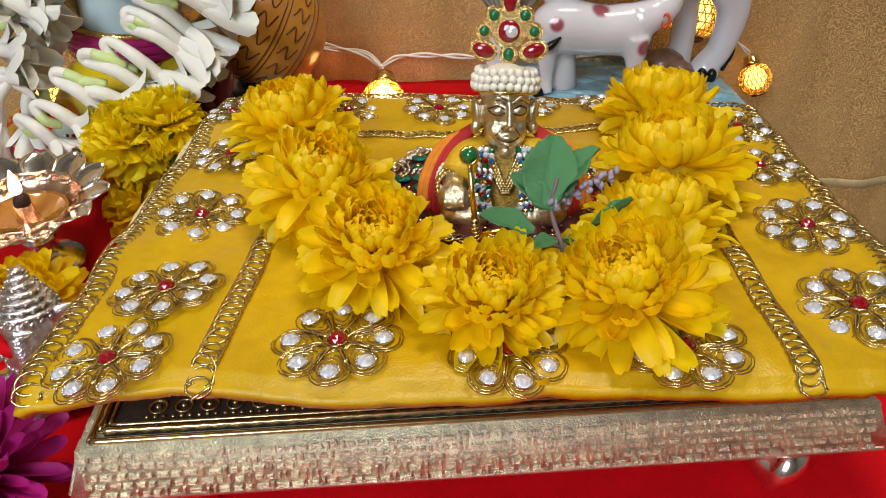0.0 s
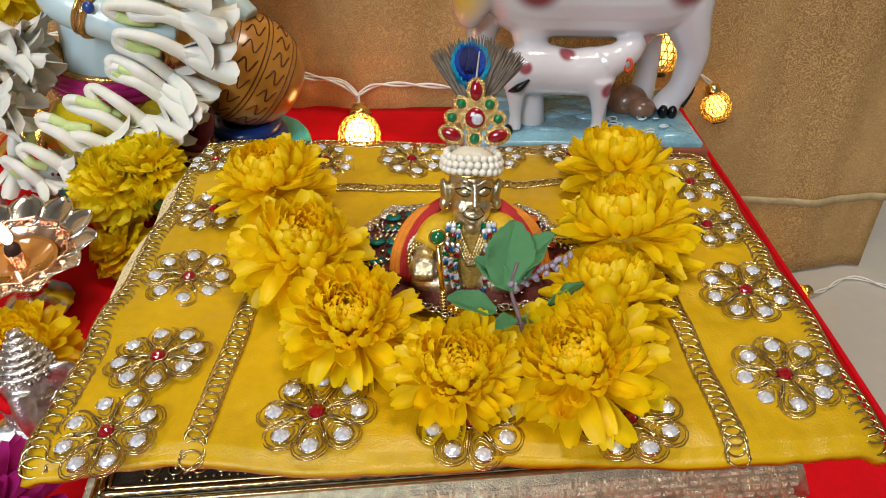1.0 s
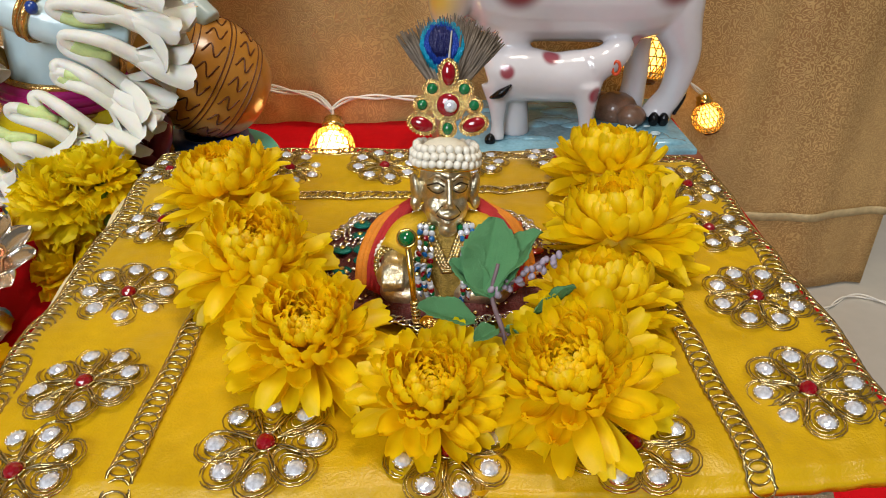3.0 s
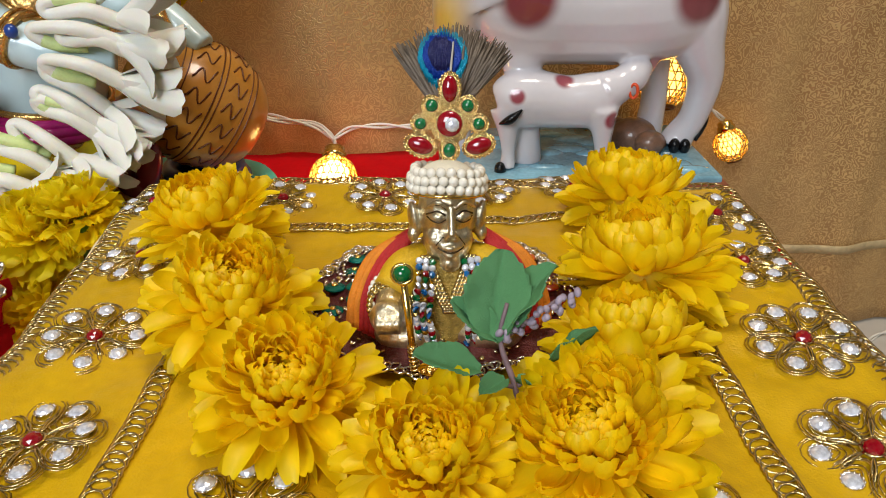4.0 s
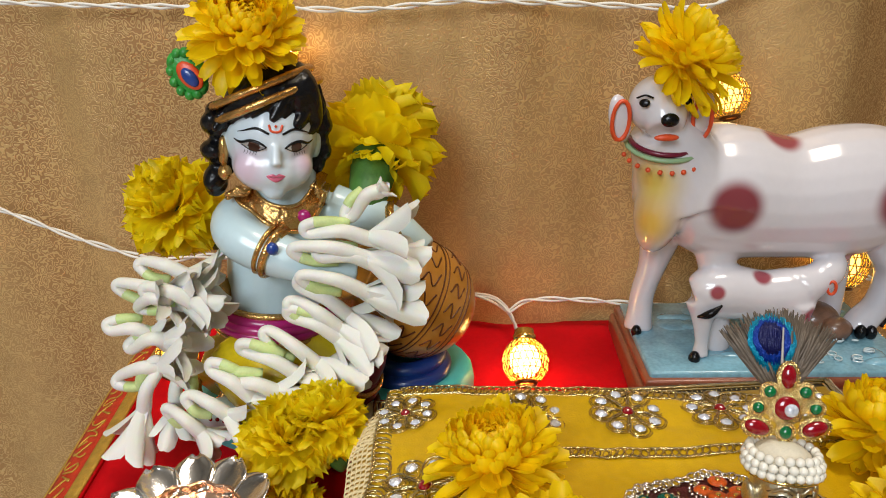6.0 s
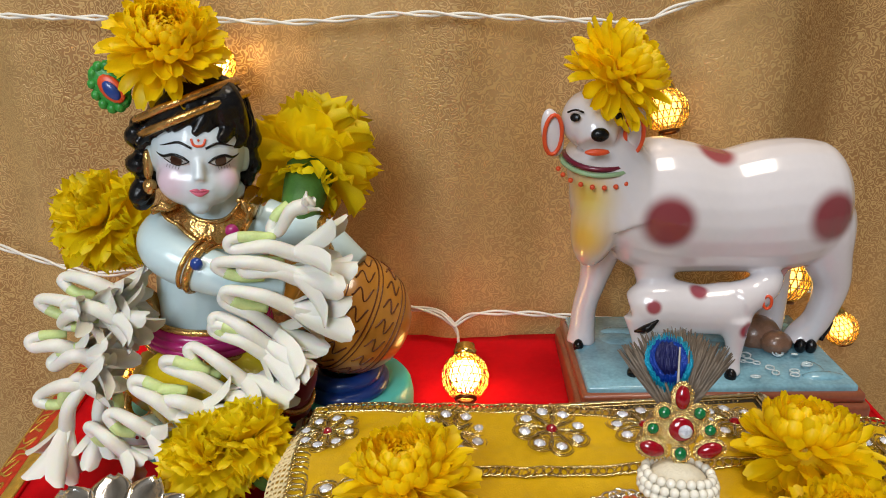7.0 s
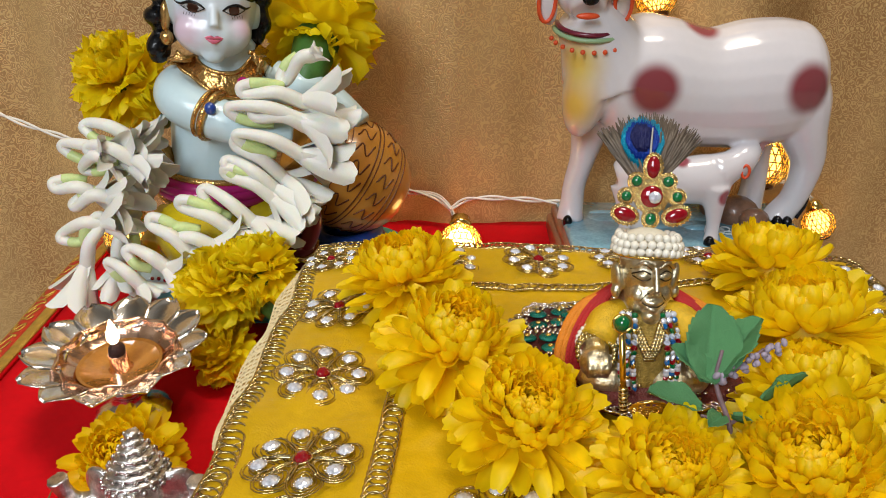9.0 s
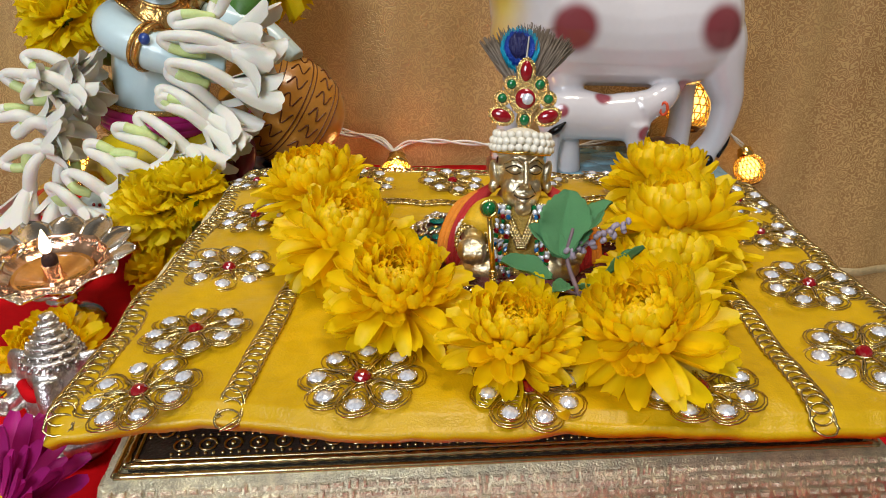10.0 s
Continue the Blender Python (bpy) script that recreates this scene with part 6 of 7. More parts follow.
TEAL = mat("teal_foil", (0.0, 0.15, 0.12), 0.25, 0.4, 0.4, 400, 0.5, 1500)
ORANGE = mat("orange_foil", (0.75, 0.12, 0.01), 0.35, 0.1, 0.3, 400, 0.5, 1500)
for k in range(5):
    a = math.radians(-5 + 47 * k)
    m = (RED_GEM, ORANGE, ORANGE, TEAL, TEAL)[k]
    pat = new("paisley_patch", mesh_of("paisley_patch", (lambda b: ([ell(b, dress_at(0.035 + 0.0075 * math.cos(w), a + 0.19 * math.sin(w)) + Vector((0, 0, 0.0012)), (0.0042, 0.0036, 0.0011), u=12, v=6) for w in (0, 1.25, 2.5, 3.8, 5.0)], b)[1])(bmesh.new()), m))
    pat.parent = dress
    bm = bmesh.new()
    for R, n in ((0.0128, 30), (0.0106, 26)):
        for j in range(n):
            w = 2 * math.pi * j / n
            ell(bm, dress_at(0.035 + R * math.cos(w), a + R / 0.04 * math.sin(w)) + Vector((0, 0, 0.0016)), 0.0009, u=5, v=4)
    part("patch_border", bm, SILVER, pat)
    bm = bmesh.new()
    for w in (0, 1.25, 2.5, 3.8, 5.0):
        ell(bm, dress_at(0.035 + 0.0075 * math.cos(w), a + 0.19 * math.sin(w)) + Vector((0, 0, 0.0024)), (0.0013, 0.0013, 0.0008), u=8, v=5)
    part("gold_stud", bm, GOLD, pat)

# yellow vest, red and orange shawl cords, bead necklaces
vest = thing("idol_vest", "yellow brocade vest with gold lace on the idol", "vest", (IX, IY, 0.0735))
VEST = mat("yellow_brocade", (0.66, 0.40, 0.01), 0.5, 0.1, 0.25, 300, 0.5, 1600)
bm = bmesh.new()
tube(bm, [(0, -0.001, 0.0235, 0.0075), (0, -0.002, 0.0190, 0.0120), (0, -0.002, 0.010, 0.0150), (0, -0.002, -0.004, 0.0165)], 0.015, 24, 0, 5)
part("bodice", bm, mat("gold_lace_cloth", (0.46, 0.30, 0.06), 0.42, 0.5, 0.45, 400, 0.8, 1500), vest, "gold lace bodice")
for s in (-1, 1):
    bm = bmesh.new()
    tube(bm, [(s * 0.006, 0.000, 0.0200, 0.0055), (s * 0.0140, -0.006, 0.0190, 0.0066), (s * 0.0185, -0.013, 0.0140, 0.0070)], 0.008, 16, 0, 6)
    part("sleeve", bm, VEST, vest, "puffed yellow sleeve")
    for k, (dd, rr, mm) in enumerate(((0.0, 0.0074, PEARL), (0.0022, 0.0071, GOLD_WIRE), (0.0040, 0.0068, GOLD_WIRE))):
        bm = bmesh.new()
        q = pose(s * (0.0187 + 0.2 * dd), -0.0140 - 0.8 * dd, 0.0133 - 0.6 * dd, 58, 0, s * 8)
        for j in range(26):
            a = 2 * math.pi * j / 26
            ell(bm, q @ Vector((rr * math.cos(a), rr * math.sin(a), 0)), 0.00115, u=6, v=5)
        part("sleeve_trim", bm, mm, vest, "beaded sleeve trim")
    bm = bmesh.new()
    for j in range(3):
        for k in range(16):
            t = k / 15
            ell(bm, (s * (0.0085 - 0.0075 * t - 0.0012 * j), -0.0095 - 0.0095 * min(1, 1.4 * t), 0.0245 - 0.0150 * t), (0.0011, 0.0010, 0.0010), u=6, v=5)
    part("gold_lace", bm, GOLD_WIRE, vest)
shawl = thing("idol_shawl", "red and orange cord shawl over the idol's shoulders", "shawl", (IX, IY, 0.0735))
SHAWL_RED, SHAWL_ORANGE = mat("red_yarn", (0.42, 0.012, 0.012), 0.7, 0, 0.2, 200, 0.5, 1500), mat("orange_yarn", (0.70, 0.22, 0.01), 0.7, 0, 0.2, 200, 0.5, 1500)
for s in (-1, 1):
    for j in range(6):
        bm = bmesh.new()
        o = 0.0017 * (j - 2.5)
        tube(bm, [(s * 0.002, 0.0090, 0.0290 + 0.3 * o), (s * (0.0125 + 0.5 * o), 0.003, 0.0275 - 0.3 * o), (s * (0.0215 + o), -0.003, 0.0215), (s * (0.0275 + o), -0.009, 0.0110), (s * (0.0290 + o), -0.013, -0.004 + 0.001 * j)], 0.0018, 7, 0, 6)
        part("cord", bm, SHAWL_ORANGE if j > 3 else SHAWL_RED, shawl)
beads = thing("bead_necklace", "long necklaces of coloured crystal beads", "necklace", (IX, IY, 0.0735))
BEAD_MATS = [STONE, RED_GEM, STONE, mat("blue_gem", (0.01, 0.12, 0.35), 0.08, 0, 0.2, 300, coat=1.0), GREEN_GEM, STONE, GOLD]
bead_me = [gem_mesh("bead", 0.00125, 0.0012, m, 7) for m in BEAD_MATS]
for s in (-1, 1):
    for j in range(3):
        for k in range(17):
            t = k / 16
            p = (s * (0.0095 - 0.0022 * j + 0.0012 * math.sin(3 * t)), -0.0105 - 0.0095 * min(1.0, 2.2 * t) - 0.0006 * j, 0.0240 - 0.0260 * t)
            piece("bead", bead_me[(k * 3 + j * 2) % 7], beads, pose(*p, 65, s * 20, 30 * k))
# small wicker-like gold ornament at the idol's knees
basket = thing("gold_ornament", "small round openwork gold ornament", "ornament", (0.0235, 0.2400, 0.0735), "", (35, 0, 0))
bm = bmesh.new()
ring(bm, (0, 0, 0), 0.0062, 0.0008, (90, 0, 0), 24)
for k in range(-2, 3):
    w = 0.0062 * math.sqrt(1 - (k / 3) ** 2)
    tube(bm, [(k * 0.0021, 0, -w), (k * 0.0021, -0.0012, 0), (k * 0.0021, 0, w)], 0.0005, 5)
    tube(bm, [(-w, 0, k * 0.0021), (0, -0.0012, k * 0.0021), (w, 0, k * 0.0021)], 0.0005, 5)
part("lattice", bm, GOLD, basket)

# ---- holy basil sprig ----
sprig = thing("basil_sprig", "green holy basil sprig with small mauve buds", "sprig", (0.045, 0.224, cloth_z(0.045, 0.224) + 0.004))
BASIL = mat("basil_leaf", (0.11, 0.32, 0.13), 0.55, 0, 0.22, 120, 0.5, 500, glow_through=0.15)
STEM = mat("mauve_stem", (0.20, 0.13, 0.15), 0.6, 0, 0.25, 200)


def leaf_mesh(width, fold, curl):
    bm = bmesh.new()

    def fn(u, v):
        s = 2 * v - 1
        w = width * math.sin(math.pi * min(0.985, u * 0.93 + 0.05)) ** 0.75
        saw = 0.10 * ((u * 9) % 1.0 - 0.5) * abs(s) ** 4
        vein = 0.018 * abs(math.sin(13 * u - 3.2 * abs(s))) * (1 - abs(s)) + 0.02 * (abs(s) < 0.1)
        return Vector((u + saw * 0.25, 0.5 * w * s * (1 + saw), curl * u * u + fold * w * abs(s) + 0.07 * math.sin(11 * u + 2 * s) * s * s * w - vein))
    sheet(bm, 36, 14, fn, 0.012)
    return mesh_of("leaf", bm, BASIL)


LEAVES = [leaf_mesh(0.72, 0.25, -0.18), leaf_mesh(0.52, 0.35, 0.15), leaf_mesh(0.46, 0.4, -0.35)]
bm = bmesh.new()
tube(bm, [(0.002, -0.006, 0.002, 0.0008), (0.000, -0.002, 0.014, 0.0009), (-0.004, 0.004, 0.026, 0.0008), (-0.002, 0.008, 0.036, 0.0006)], 0.0008, 8)
tube(bm, [(-0.004, 0.004, 0.026, 0.0007), (0.004, 0.006, 0.031, 0.0006), (0.012, 0.009, 0.036, 0.0005)], 0.0008, 8)
tube(bm, [(0.000, -0.002, 0.014, 0.0007), (-0.010, -0.003, 0.018, 0.0005)], 0.0008, 8, 0, 3)
tube(bm, [(0.000, -0.002, 0.014, 0.0007), (0.010, 0.000, 0.020, 0.0005)], 0.0008, 8, 0, 3)
part("stem", bm, STEM, sprig)
# (x, y, z of the foot, length, kind, roll, rise, heading)
for x, y, z, L, k, roll, rise, head in ((-0.007, 0.004, 0.0260, 0.0270, 0, 30, 56, 70), (-0.004, 0.006, 0.0260, 0.0260, 0, -25, 52, 35), (-0.004, 0.004, 0.026, 0.018, 1, -40, 25, 150), (-0.010, -0.003, 0.021, 0.020, 1, -35, 15, 185), (0.010, 0.000, 0.022, 0.016, 1, -40, 35, -10),
                                        (0.000, -0.003, 0.018, 0.017, 2, -30, 0, -40), (0.001, -0.004, 0.010, 0.020, 2, -20, -30, -75), (-0.003, -0.003, 0.018, 0.013, 1, -30, 5, -130), (0.008, 0.004, 0.012, 0.014, 2, -20, -10, 10)):
    piece("leaf", LEAVES[k], sprig, pose(x, y, z, 0, 0, head) @ pose(0, 0, 0, 0, -rise, 0) @ pose(0, 0, 0, roll * 0.5, 0, 0) @ Matrix.Scale(L, 4))
MAUVE = mat("mauve_bud", (0.34, 0.28, 0.36), 0.6, 0, 0.25, 300)
BUD = mesh_of("bud", (lambda b: (ell(b, (0, 0, 0), (0.0011, 0.0011, 0.0016), u=8, v=6), b)[1])(bmesh.new()), MAUVE)
for k in range(26):
    t = k / 25
    piece("bud", BUD, sprig, pose(-0.004 + 0.022 * t + 0.0018 * math.cos(2.4 * k), 0.003 + 0.006 * t, 0.0275 + 0.010 * t + 0.0018 * math.sin(2.4 * k), 20 * k, 30 * k, 0))

# ---- lamp bulbs in gold mesh shells, on a white cable ----
GLOW = mat("lamp_glow", (1.0, 0.75, 0.35), 0.4, emit=(1.0, 0.66, 0.22), power=16.0)
DIM = mat("dim_lamp_glow", (1.0, 0.70, 0.20), 0.4, emit=(1.0, 0.60, 0.12), power=4.0)
SHELL = mat("gold_mesh_shell", (0.90, 0.62, 0.18), 0.25, 1.0, 0.15, 200)
bm = bmesh.new()
for k in range(22):
    a = 2 * math.pi * k / 22
    for sgn in (-1, 1):
        pts = []
        for j in range(13):
            t = 0.35 + (math.pi - 0.62) * j / 12
            r = 0.0155 * math.sin(t) * (1 if t < 1.6 else 1)
            pts.append((r * math.cos(a + sgn * 0.9 * j / 12), r * math.sin(a + sgn * 0.9 * j / 12), -0.0155 * math.cos(t) * 1.05))
        tube(bm, pts, 0.00042, 4, 0, 1)
for t in (0.5, 0.8, 1.1, 1.4, 1.7, 2.0, 2.3, 2.6):
    r = 0.0157 * math.sin(t)
    ring(bm, (0, 0, -0.0163 * math.cos(t)), r, 0.0004, seg=28, cs=4)
SHELL_ME = mesh_of("shell", bm, SHELL)
bm = bmesh.new()
ell(bm, (0, 0, 0.001), (0.0105, 0.0105, 0.0115), u=18, v=12)
BULB_ME = mesh_of("bulb", bm, GLOW)
bm = bmesh.new()
lathe(bm, [(0.0072, 0.0140), (0.0082, 0.0150), (0.0080, 0.0180), (0.0070, 0.0190), (0.0066, 0.0225), (0.0030, 0.0240)], 20)
CAP_ME = mesh_of("cap", bm, GOLD)
bm = bmesh.new()
ring(bm, (0, 0, -0.0152), 0.0062, 0.0012, seg=24, cs=8)
RIM_ME = mesh_of("end_ring", bm, mat("dark_bronze", (0.16, 0.06, 0.02), 0.35, 0.8, 0.2, 200))


DIM_ME = BULB_ME.copy()
DIM_ME.materials[0] = DIM


def string_bulb(at, aim, s=1.0, label="round lamp bulb in a gold mesh shell"):
    """aim: where the cap points."""
    ob = tagged(new("string_light"), label, "light", "string light bulbs")
    ob.empty_display_size = 0.01
    ob.matrix_basis = Matrix.Translation(at) @ Vector(aim).to_track_quat("Z", "Y").to_matrix().to_4x4() @ Matrix.Scale(s, 4)
    for n, me in (("shell", SHELL_ME), ("bulb", BULB_ME if label.startswith("lit") else DIM_ME), ("cap", CAP_ME), ("end_ring", RIM_ME)):
        piece(n, me, ob, Matrix.Identity(4))
    return ob


string_bulb((-0.043, 0.505, 0.030), (0.0, 0.72, 0.62), 1.02, "lit lamp bulb in a gold mesh shell on the red cloth")
string_bulb((0.262, 0.612, 0.010), (-0.3, 0.25, 0.9), 0.86, "lamp bulb in a gold shell beside the cow statue")
string_bulb((0.094, 0.568, 0.196), (-0.1, 0.4, 0.9), 0.95, "lamp bulb in a gold shell hung on the curtain")
string_bulb((-0.207, 0.566, 0.232), (0.0, 0.5, 0.9), 0.9, "lit lamp bulb behind the child statue's head")
string_bulb((-0.283, 0.505, 0.035), (0.2, 0.7, 0.5), 0.95, "lamp bulb in a gold shell behind white flowers")
string_bulb((0.187, 0.566, 0.076), (0.1, 0.4, 0.9), 1.25, "lamp bulb in a gold shell behind the cow's legs")
string_bulb((0.365, 0.575, FLOOR_Z + 0.013), (0.9, 0.3, 0.2), 0.85, "lamp bulb in a gold shell on the floor")


def twisted(ob, pts, r=0.0010, pitch=0.055):
    pts = spline(pts, 14)
    for ph in (0, math.pi):
        bm = bmesh.new()
        s, line = 0.0, []
        for i, p in enumerate(pts):
            if i:
                s += float(np.linalg.norm(p - pts[i - 1]))
            a = 2 * math.pi * s / pitch + ph
            line.append((p[0], p[1] + 0.0014 * math.cos(a), p[2] + 0.0014 * math.sin(a)))
        tube(bm, line, r, 6, 0, 1)
        part("wire", bm, WHITE_CABLE, ob)


cable = thing("light_cable", "twisted white electric cable of the string lights", "cable", (0, 0, 0), "white cables")
twisted(cable, [(-0.60, 0.572, 0.165), (-0.45, 0.570, 0.131), (-0.37, 0.568, 0.100), (-0.31, 0.560, 0.086), (-0.27, 0.575, 0.082), (-0.20, 0.578, 0.060), (-0.12, 0.580, 0.050), (-0.093, 0.581, 0.047), (-0.065, 0.578, 0.043), (-0.050, 0.572, 0.034)])
twisted(cable, [(-0.105, 0.581, 0.052), (-0.080, 0.582, 0.046), (-0.058, 0.578, 0.042), (-0.049, 0.570, 0.032), (-0.0475, 0.535, 0.040), (-0.046, 0.520, 0.044)])
twisted(cable, [(-0.052, 0.575, 0.033), (-0.035, 0.582, 0.040), (0.0, 0.583, 0.040), (0.031, 0.582, 0.038), (0.08, 0.584, 0.034), (0.15, 0.588, 0.045), (0.22, 0.600, 0.050), (0.255, 0.617, 0.030)])
cable = thing("light_cable", "twisted white electric cable hung across the curtain", "cable", (0, 0, 0), "white cables")
twisted(cable, [(-0.60, 0.575, 0.290), (-0.40, 0.575, 0.268), (-0.215, 0.575, 0.260), (-0.15, 0.575, 0.257), (-0.082, 0.575, 0.261), (-0.02, 0.575, 0.258), (0.03, 0.575, 0.255), (0.075, 0.577, 0.253), (0.10, 0.578, 0.262), (0.16, 0.580, 0.275), (0.40, 0.60, 0.30)])
cable = thing("floor_cable", "thin cable lying on the tiled floor", "cable", (0, 0, 0))
twisted(cable, [(0.378, 0.580, FLOOR_Z + 0.012), (0.41, 0.60, FLOOR_Z + 0.003), (0.45, 0.622, FLOOR_Z + 0.003), (0.50, 0.60, FLOOR_Z + 0.003), (0.62, 0.62, FLOOR_Z + 0.003)], 0.0009)

# ---- oil lamp: lotus bowl on a foot ----
DX, DY = -0.214, 0.340
dz = floor_z(DY)
COPPER = mat("rose_brass", (0.80, 0.50, 0.34), 0.2, 1.0, 0.18, 120, 0.15, 500)
lamp = thing("oil_lamp", "lotus-shaped silver and copper oil lamp with a burning wick", "oil lamp", (DX, DY, dz), "", (8, 0, 0))
bm = bmesh.new()
lathe(bm, spline([(0.0190, 0.0), (0.0195, 0.002), (0.0160, 0.005), (0.0090, 0.009), (0.0065, 0.014), (0.0085, 0.018), (0.0070, 0.022), (0.0100, 0.027)], 4), 32, wave=lambda a, i, r, z: (r * (1 + 0.03 * math.cos(14 * a)), z))
part("foot", bm, SILVER, lamp)
bm = bmesh.new()
prof = [(0.006, 0.0255), (0.018, 0.0285), (0.0265, 0.0360), (0.0285, 0.0420), (0.0275, 0.0420), (0.0250, 0.0370), (0.0165, 0.0315), (0.0020, 0.0300)]
lathe(bm, spline(prof, 4), 48, wave=lambda a, i, r, z: (r * (1 + 0.035 * math.cos(12 * a)), z))
part("bowl", bm, COPPER, lamp, "polished copper-coloured bowl")
bm = bmesh.new()


def petal_fn(u, v):
    s = 2 * v - 1
    w = 0.0205 * (0.55 + 0.45 * math.sin(math.pi * (0.15 + 0.6 * u))) * (1 - max(0, u - 0.55) ** 1.6 * 2.9)
    return Vector((0.0250 + 0.0190 * u, 0.5 * max(0.0006, w) * s, 0.0375 + 0.0115 * u - 0.004 * u * u + 0.0028 * s * s * (1 - 0.4 * u)))


sheet(bm, 8, 6, petal_fn, 0.0008)
LOTUS = mesh_of("lotus_petal", bm, SILVER)
for k in range(12):
    piece("lotus_petal", LOTUS, lamp, pose(0, 0, 0, 0, 0, 30 * k + 10))
bm = bmesh.new()
lathe(bm, [(0.0075, 0.0295), (0.0075, 0.0300), (0.0048, 0.0330), (0.0044, 0.0400), (0.0036, 0.0415)], 20)
part("wick_holder", bm, COPPER, lamp)
bm = bmesh.new()
tube(bm, [(0, 0, 0.040, 0.0042), (0.0004, 0, 0.0440, 0.0040), (0.0002, 0, 0.0475, 0.0018)], 0.003, 10)
part("wick", bm, mat("charred_wick", (0.03, 0.008, 0.006), 0.8, 0, 0.4, 300, 0.5, 900), lamp)
bm = bmesh.new()
tube(bm, [(0, 0, 0.0460, 0.0010), (0, 0, 0.0500, 0.0030), (0.0003, 0, 0.0550, 0.0022), (0.0008, 0, 0.0610, 0.0003)], 0.003, 12)
part("flame", bm, mat("flame_glow", (1, 0.8, 0.5), 0.5, emit=(1.0, 0.72, 0.40), power=14.0), lamp, "small bright flame")
bm = bmesh.new()
lathe(bm, [(0.0010, 0.0311), (0.0120, 0.0312), (0.0205, 0.0350), (0.0205, 0.0346), (0.0010, 0.0306)], 32)
part("oil", bm, mat("amber_oil", (0.45, 0.20, 0.04), 0.05, 0.0, 0.2, 100, coat=1.0), lamp)

# ---- tuberoses laid over the statue ----
STAR = []
for k in range(3):
    STAR.append(petal_mesh("tuberose_petal", WHITE_PETAL, 0.40, 0.45, 0.06 - 0.20 * k, seed=60 + k, nu=6, nv=4))


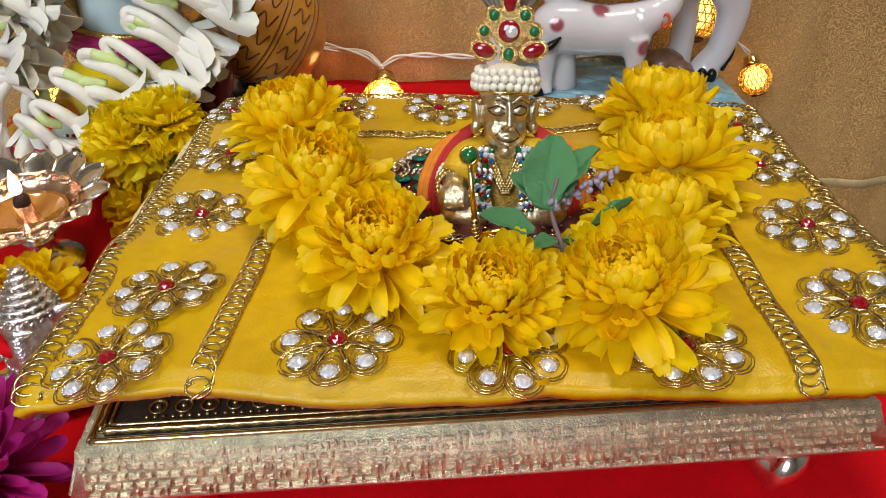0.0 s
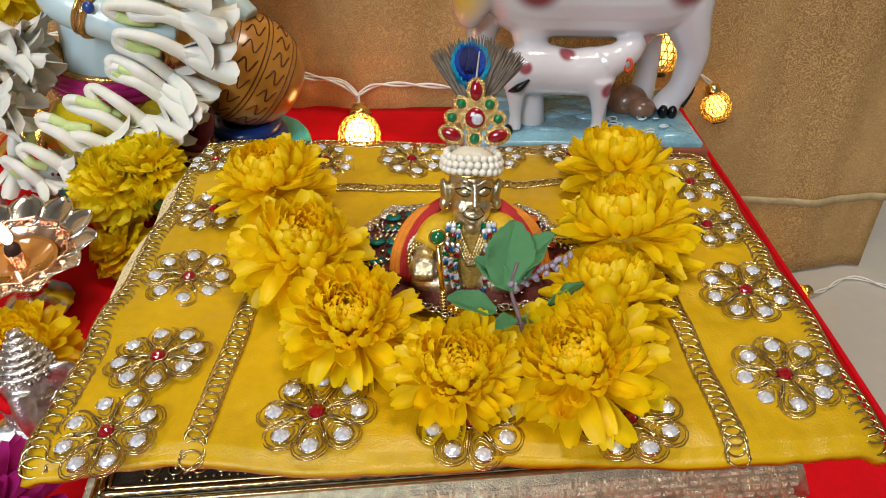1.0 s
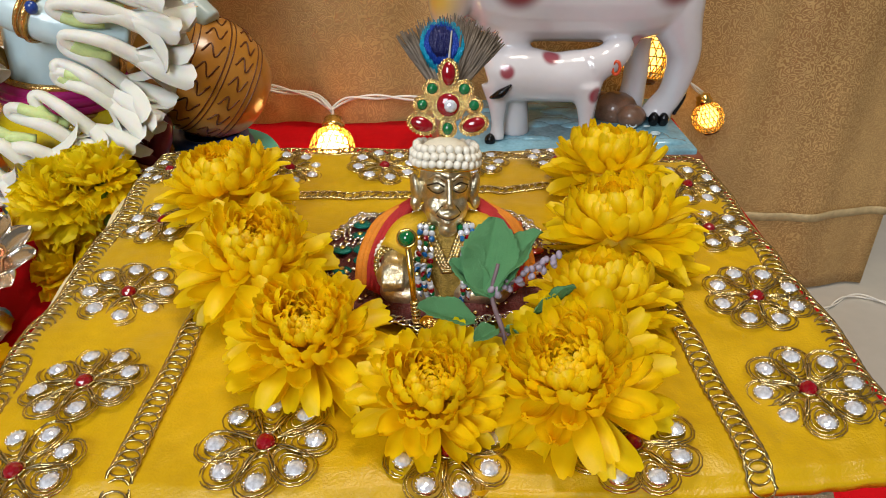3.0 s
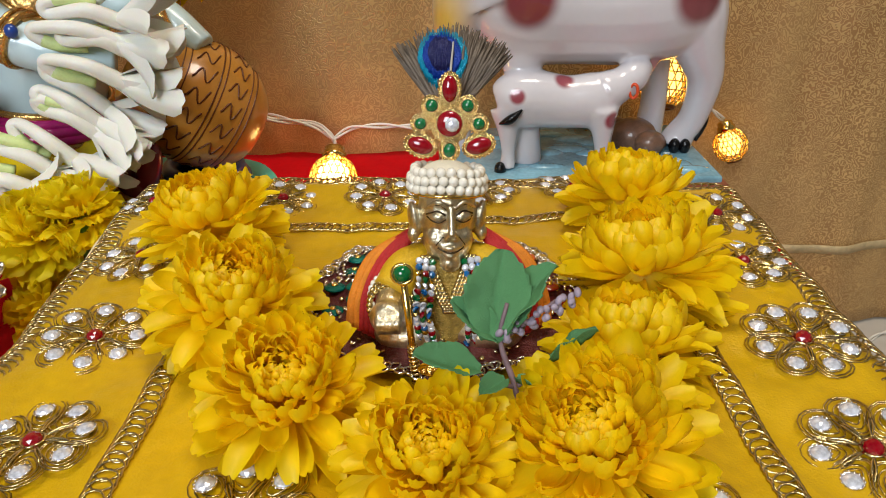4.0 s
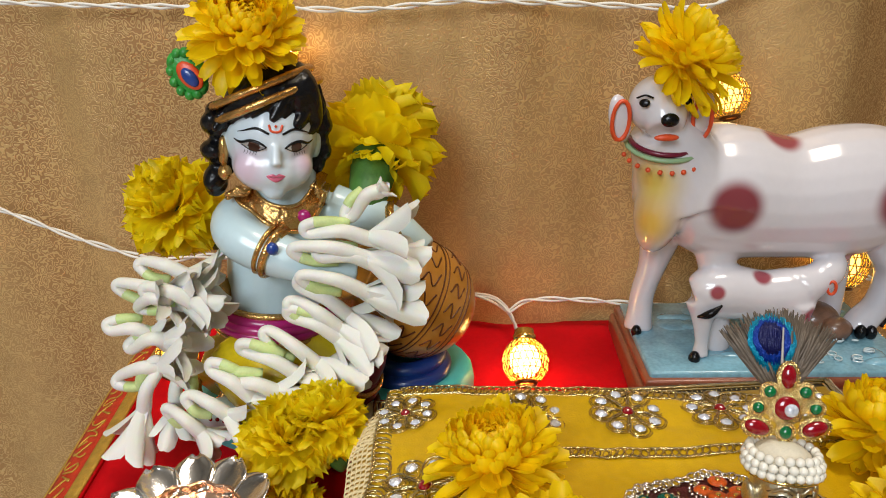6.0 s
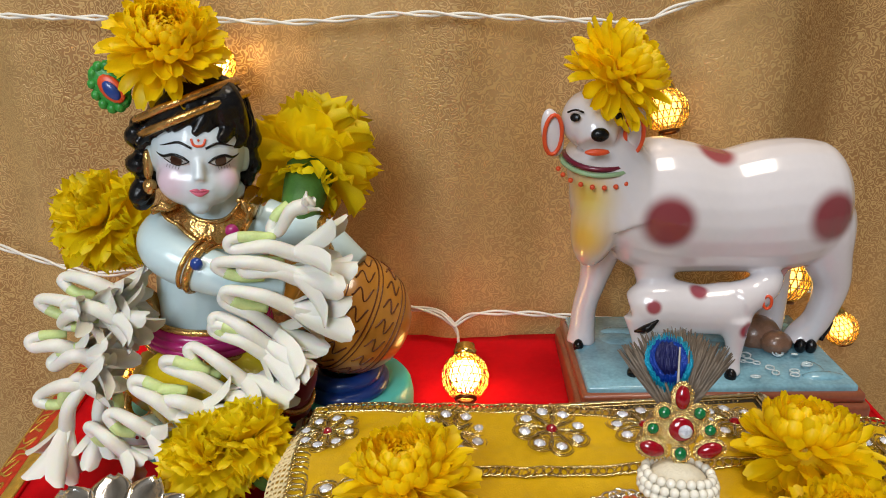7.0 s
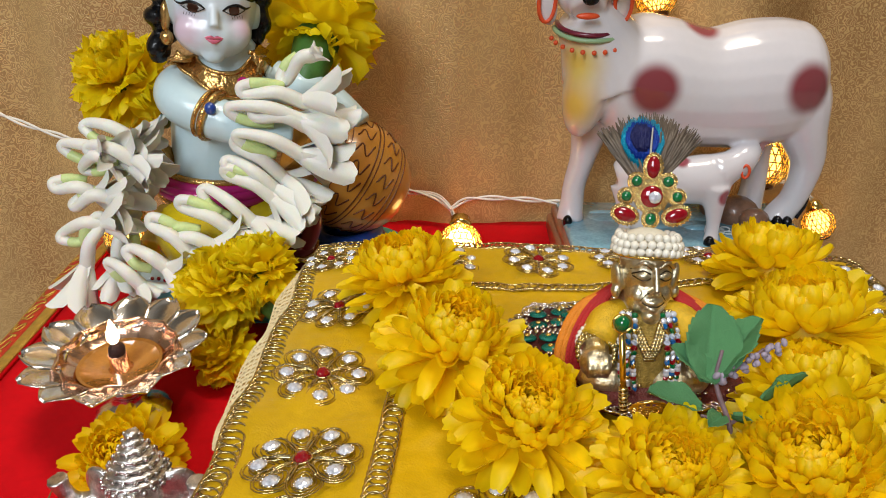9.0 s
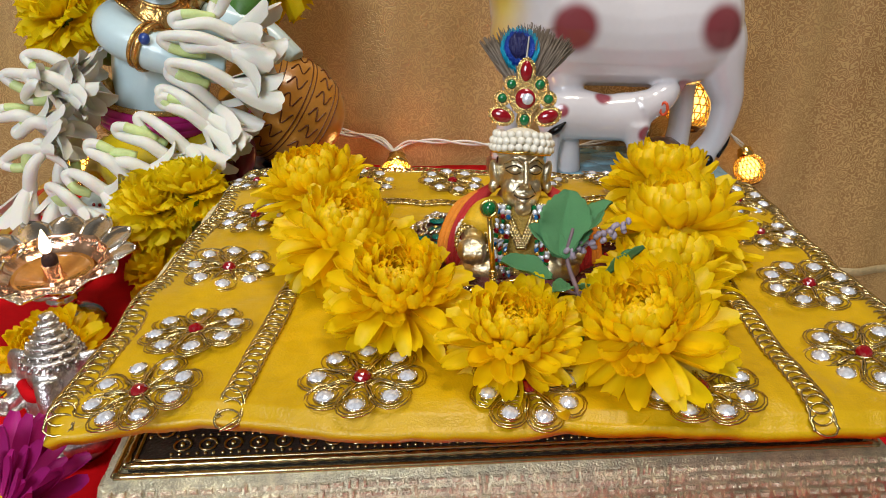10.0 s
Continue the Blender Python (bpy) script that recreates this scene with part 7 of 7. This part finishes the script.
def tuberose(bend, tip, seed, drop=0.004, bud=False):
    """A bent white tube: short green foot, a hook at bend, then the tube to its star of petals at tip."""
    rnd = random.Random(seed)
    a = Vector(bend)
    b = Vector(tip) + Vector((rnd.uniform(-0.005, 0.005), rnd.uniform(-0.004, 0.002), rnd.uniform(-0.007, 0.007)))
    d = b - a
    L = d.length
    d.normalize()
    side = d.cross(Vector((0, -1, 0.15))).normalized() * (1 if rnd.random() < 0.6 else -1)
    side = (side + Vector((rnd.uniform(-0.5, 0.5), rnd.uniform(-0.3, 0.6), rnd.uniform(-0.5, 0.3)))).normalized()
    side = (side - d * side.dot(d)).normalized()
    end = a + d * (L * 0.68)
    ob = thing("tuberose", "white tuberose blossom with a bent pale green tube", "flower", tuple(a), "white tuberoses")
    foot = d * (L * 0.36) + side * 0.0068 + Vector((0, 0.003, 0))
    bm = bmesh.new()
    tube(bm, [(*foot, 0.0027), (*(d * (L * 0.18) + side * 0.0072), 0.0031), (*(d * 0.002 + side * 0.0060), 0.0031)], 0.003, 12, 0, 5)
    part("green_foot", bm, GREEN_BUD, ob, "pale green foot of the tube")
    bm = bmesh.new()
    mid = (end - a) * 0.5 + Vector((0, -0.003, drop))
    tube(bm, [(*(d * 0.003 + side * 0.0064), 0.0030), (*(-d * 0.0028 + side * 0.0030), 0.0031), (*(d * 0.0005 - side * 0.0008), 0.0031), (*mid, 0.0039), (*(end - a - d * (0.10 * L)), 0.0043), (*(end - a + d * 0.001), 0.0036)], 0.003, 12, 0, 6)
    part("flower_tube", bm, WHITE_PETAL, ob)
    q = d.to_track_quat("Z", "Y").to_matrix().to_4x4()
    n = 5 if bud else 6
    for k in range(n):
        open_ = rnd.uniform(8, 16) if bud else rnd.uniform(10, 46)
        m = Matrix.Translation(end - a - d * 0.008) @ q @ pose(0, 0, 0, 0, 0, 360 * k / n + rnd.uniform(-14, 14)) @ pose(0.0026, 0, 0.0, rnd.uniform(-25, 25), -(90 - open_), 0) @ Matrix.Scale(rnd.uniform(0.52, 0.70) * L if not bud else 0.3 * L, 4)
        piece("petal", rnd.choice(STAR), ob, m)
    return ob


TUBES = [((-0.166, 0.435, 0.150), (-0.108, 0.445, 0.136)), ((-0.160, 0.433, 0.137), (-0.113, 0.443, 0.119)), ((-0.173, 0.432, 0.120), (-0.128, 0.440, 0.090)), ((-0.179, 0.428, 0.104), (-0.140, 0.430, 0.076)),
         ((-0.168, 0.428, 0.128), (-0.120, 0.436, 0.103)), ((-0.144, 0.444, 0.156), (-0.120, 0.446, 0.176)), ((-0.205, 0.420, 0.087), (-0.156, 0.418, 0.066)), ((-0.213, 0.414, 0.071), (-0.166, 0.412, 0.054)),
         ((-0.234, 0.410, 0.064), (-0.196, 0.406, 0.039)), ((-0.247, 0.410, 0.055), (-0.216, 0.406, 0.031)), ((-0.264, 0.445, 0.130), (-0.226, 0.443, 0.112)), ((-0.277, 0.440, 0.119), (-0.229, 0.440, 0.098)),
         ((-0.284, 0.432, 0.094), (-0.245, 0.437, 0.084)), ((-0.278, 0.420, 0.070), (-0.231, 0.420, 0.077)), ((-0.254, 0.420, 0.077), (-0.271, 0.414, 0.030)), ((-0.268, 0.438, 0.106), (-0.240, 0.428, 0.124)),
         ((-0.172, 0.431, 0.143), (-0.116, 0.439, 0.127)), ((-0.176, 0.429, 0.112), (-0.133, 0.434, 0.083)), ((-0.190, 0.424, 0.096), (-0.150, 0.424, 0.068)), ((-0.258, 0.432, 0.120), (-0.222, 0.432, 0.102)),
         ((-0.272, 0.428, 0.084), (-0.234, 0.426, 0.090)), ((-0.222, 0.414, 0.078), (-0.182, 0.410, 0.052)), ((-0.245, 0.426, 0.070), (-0.252, 0.416, 0.034))]
for k, (p, q) in enumerate(TUBES):
    tuberose(p, q, 100 + k, 0.004, k == 5)
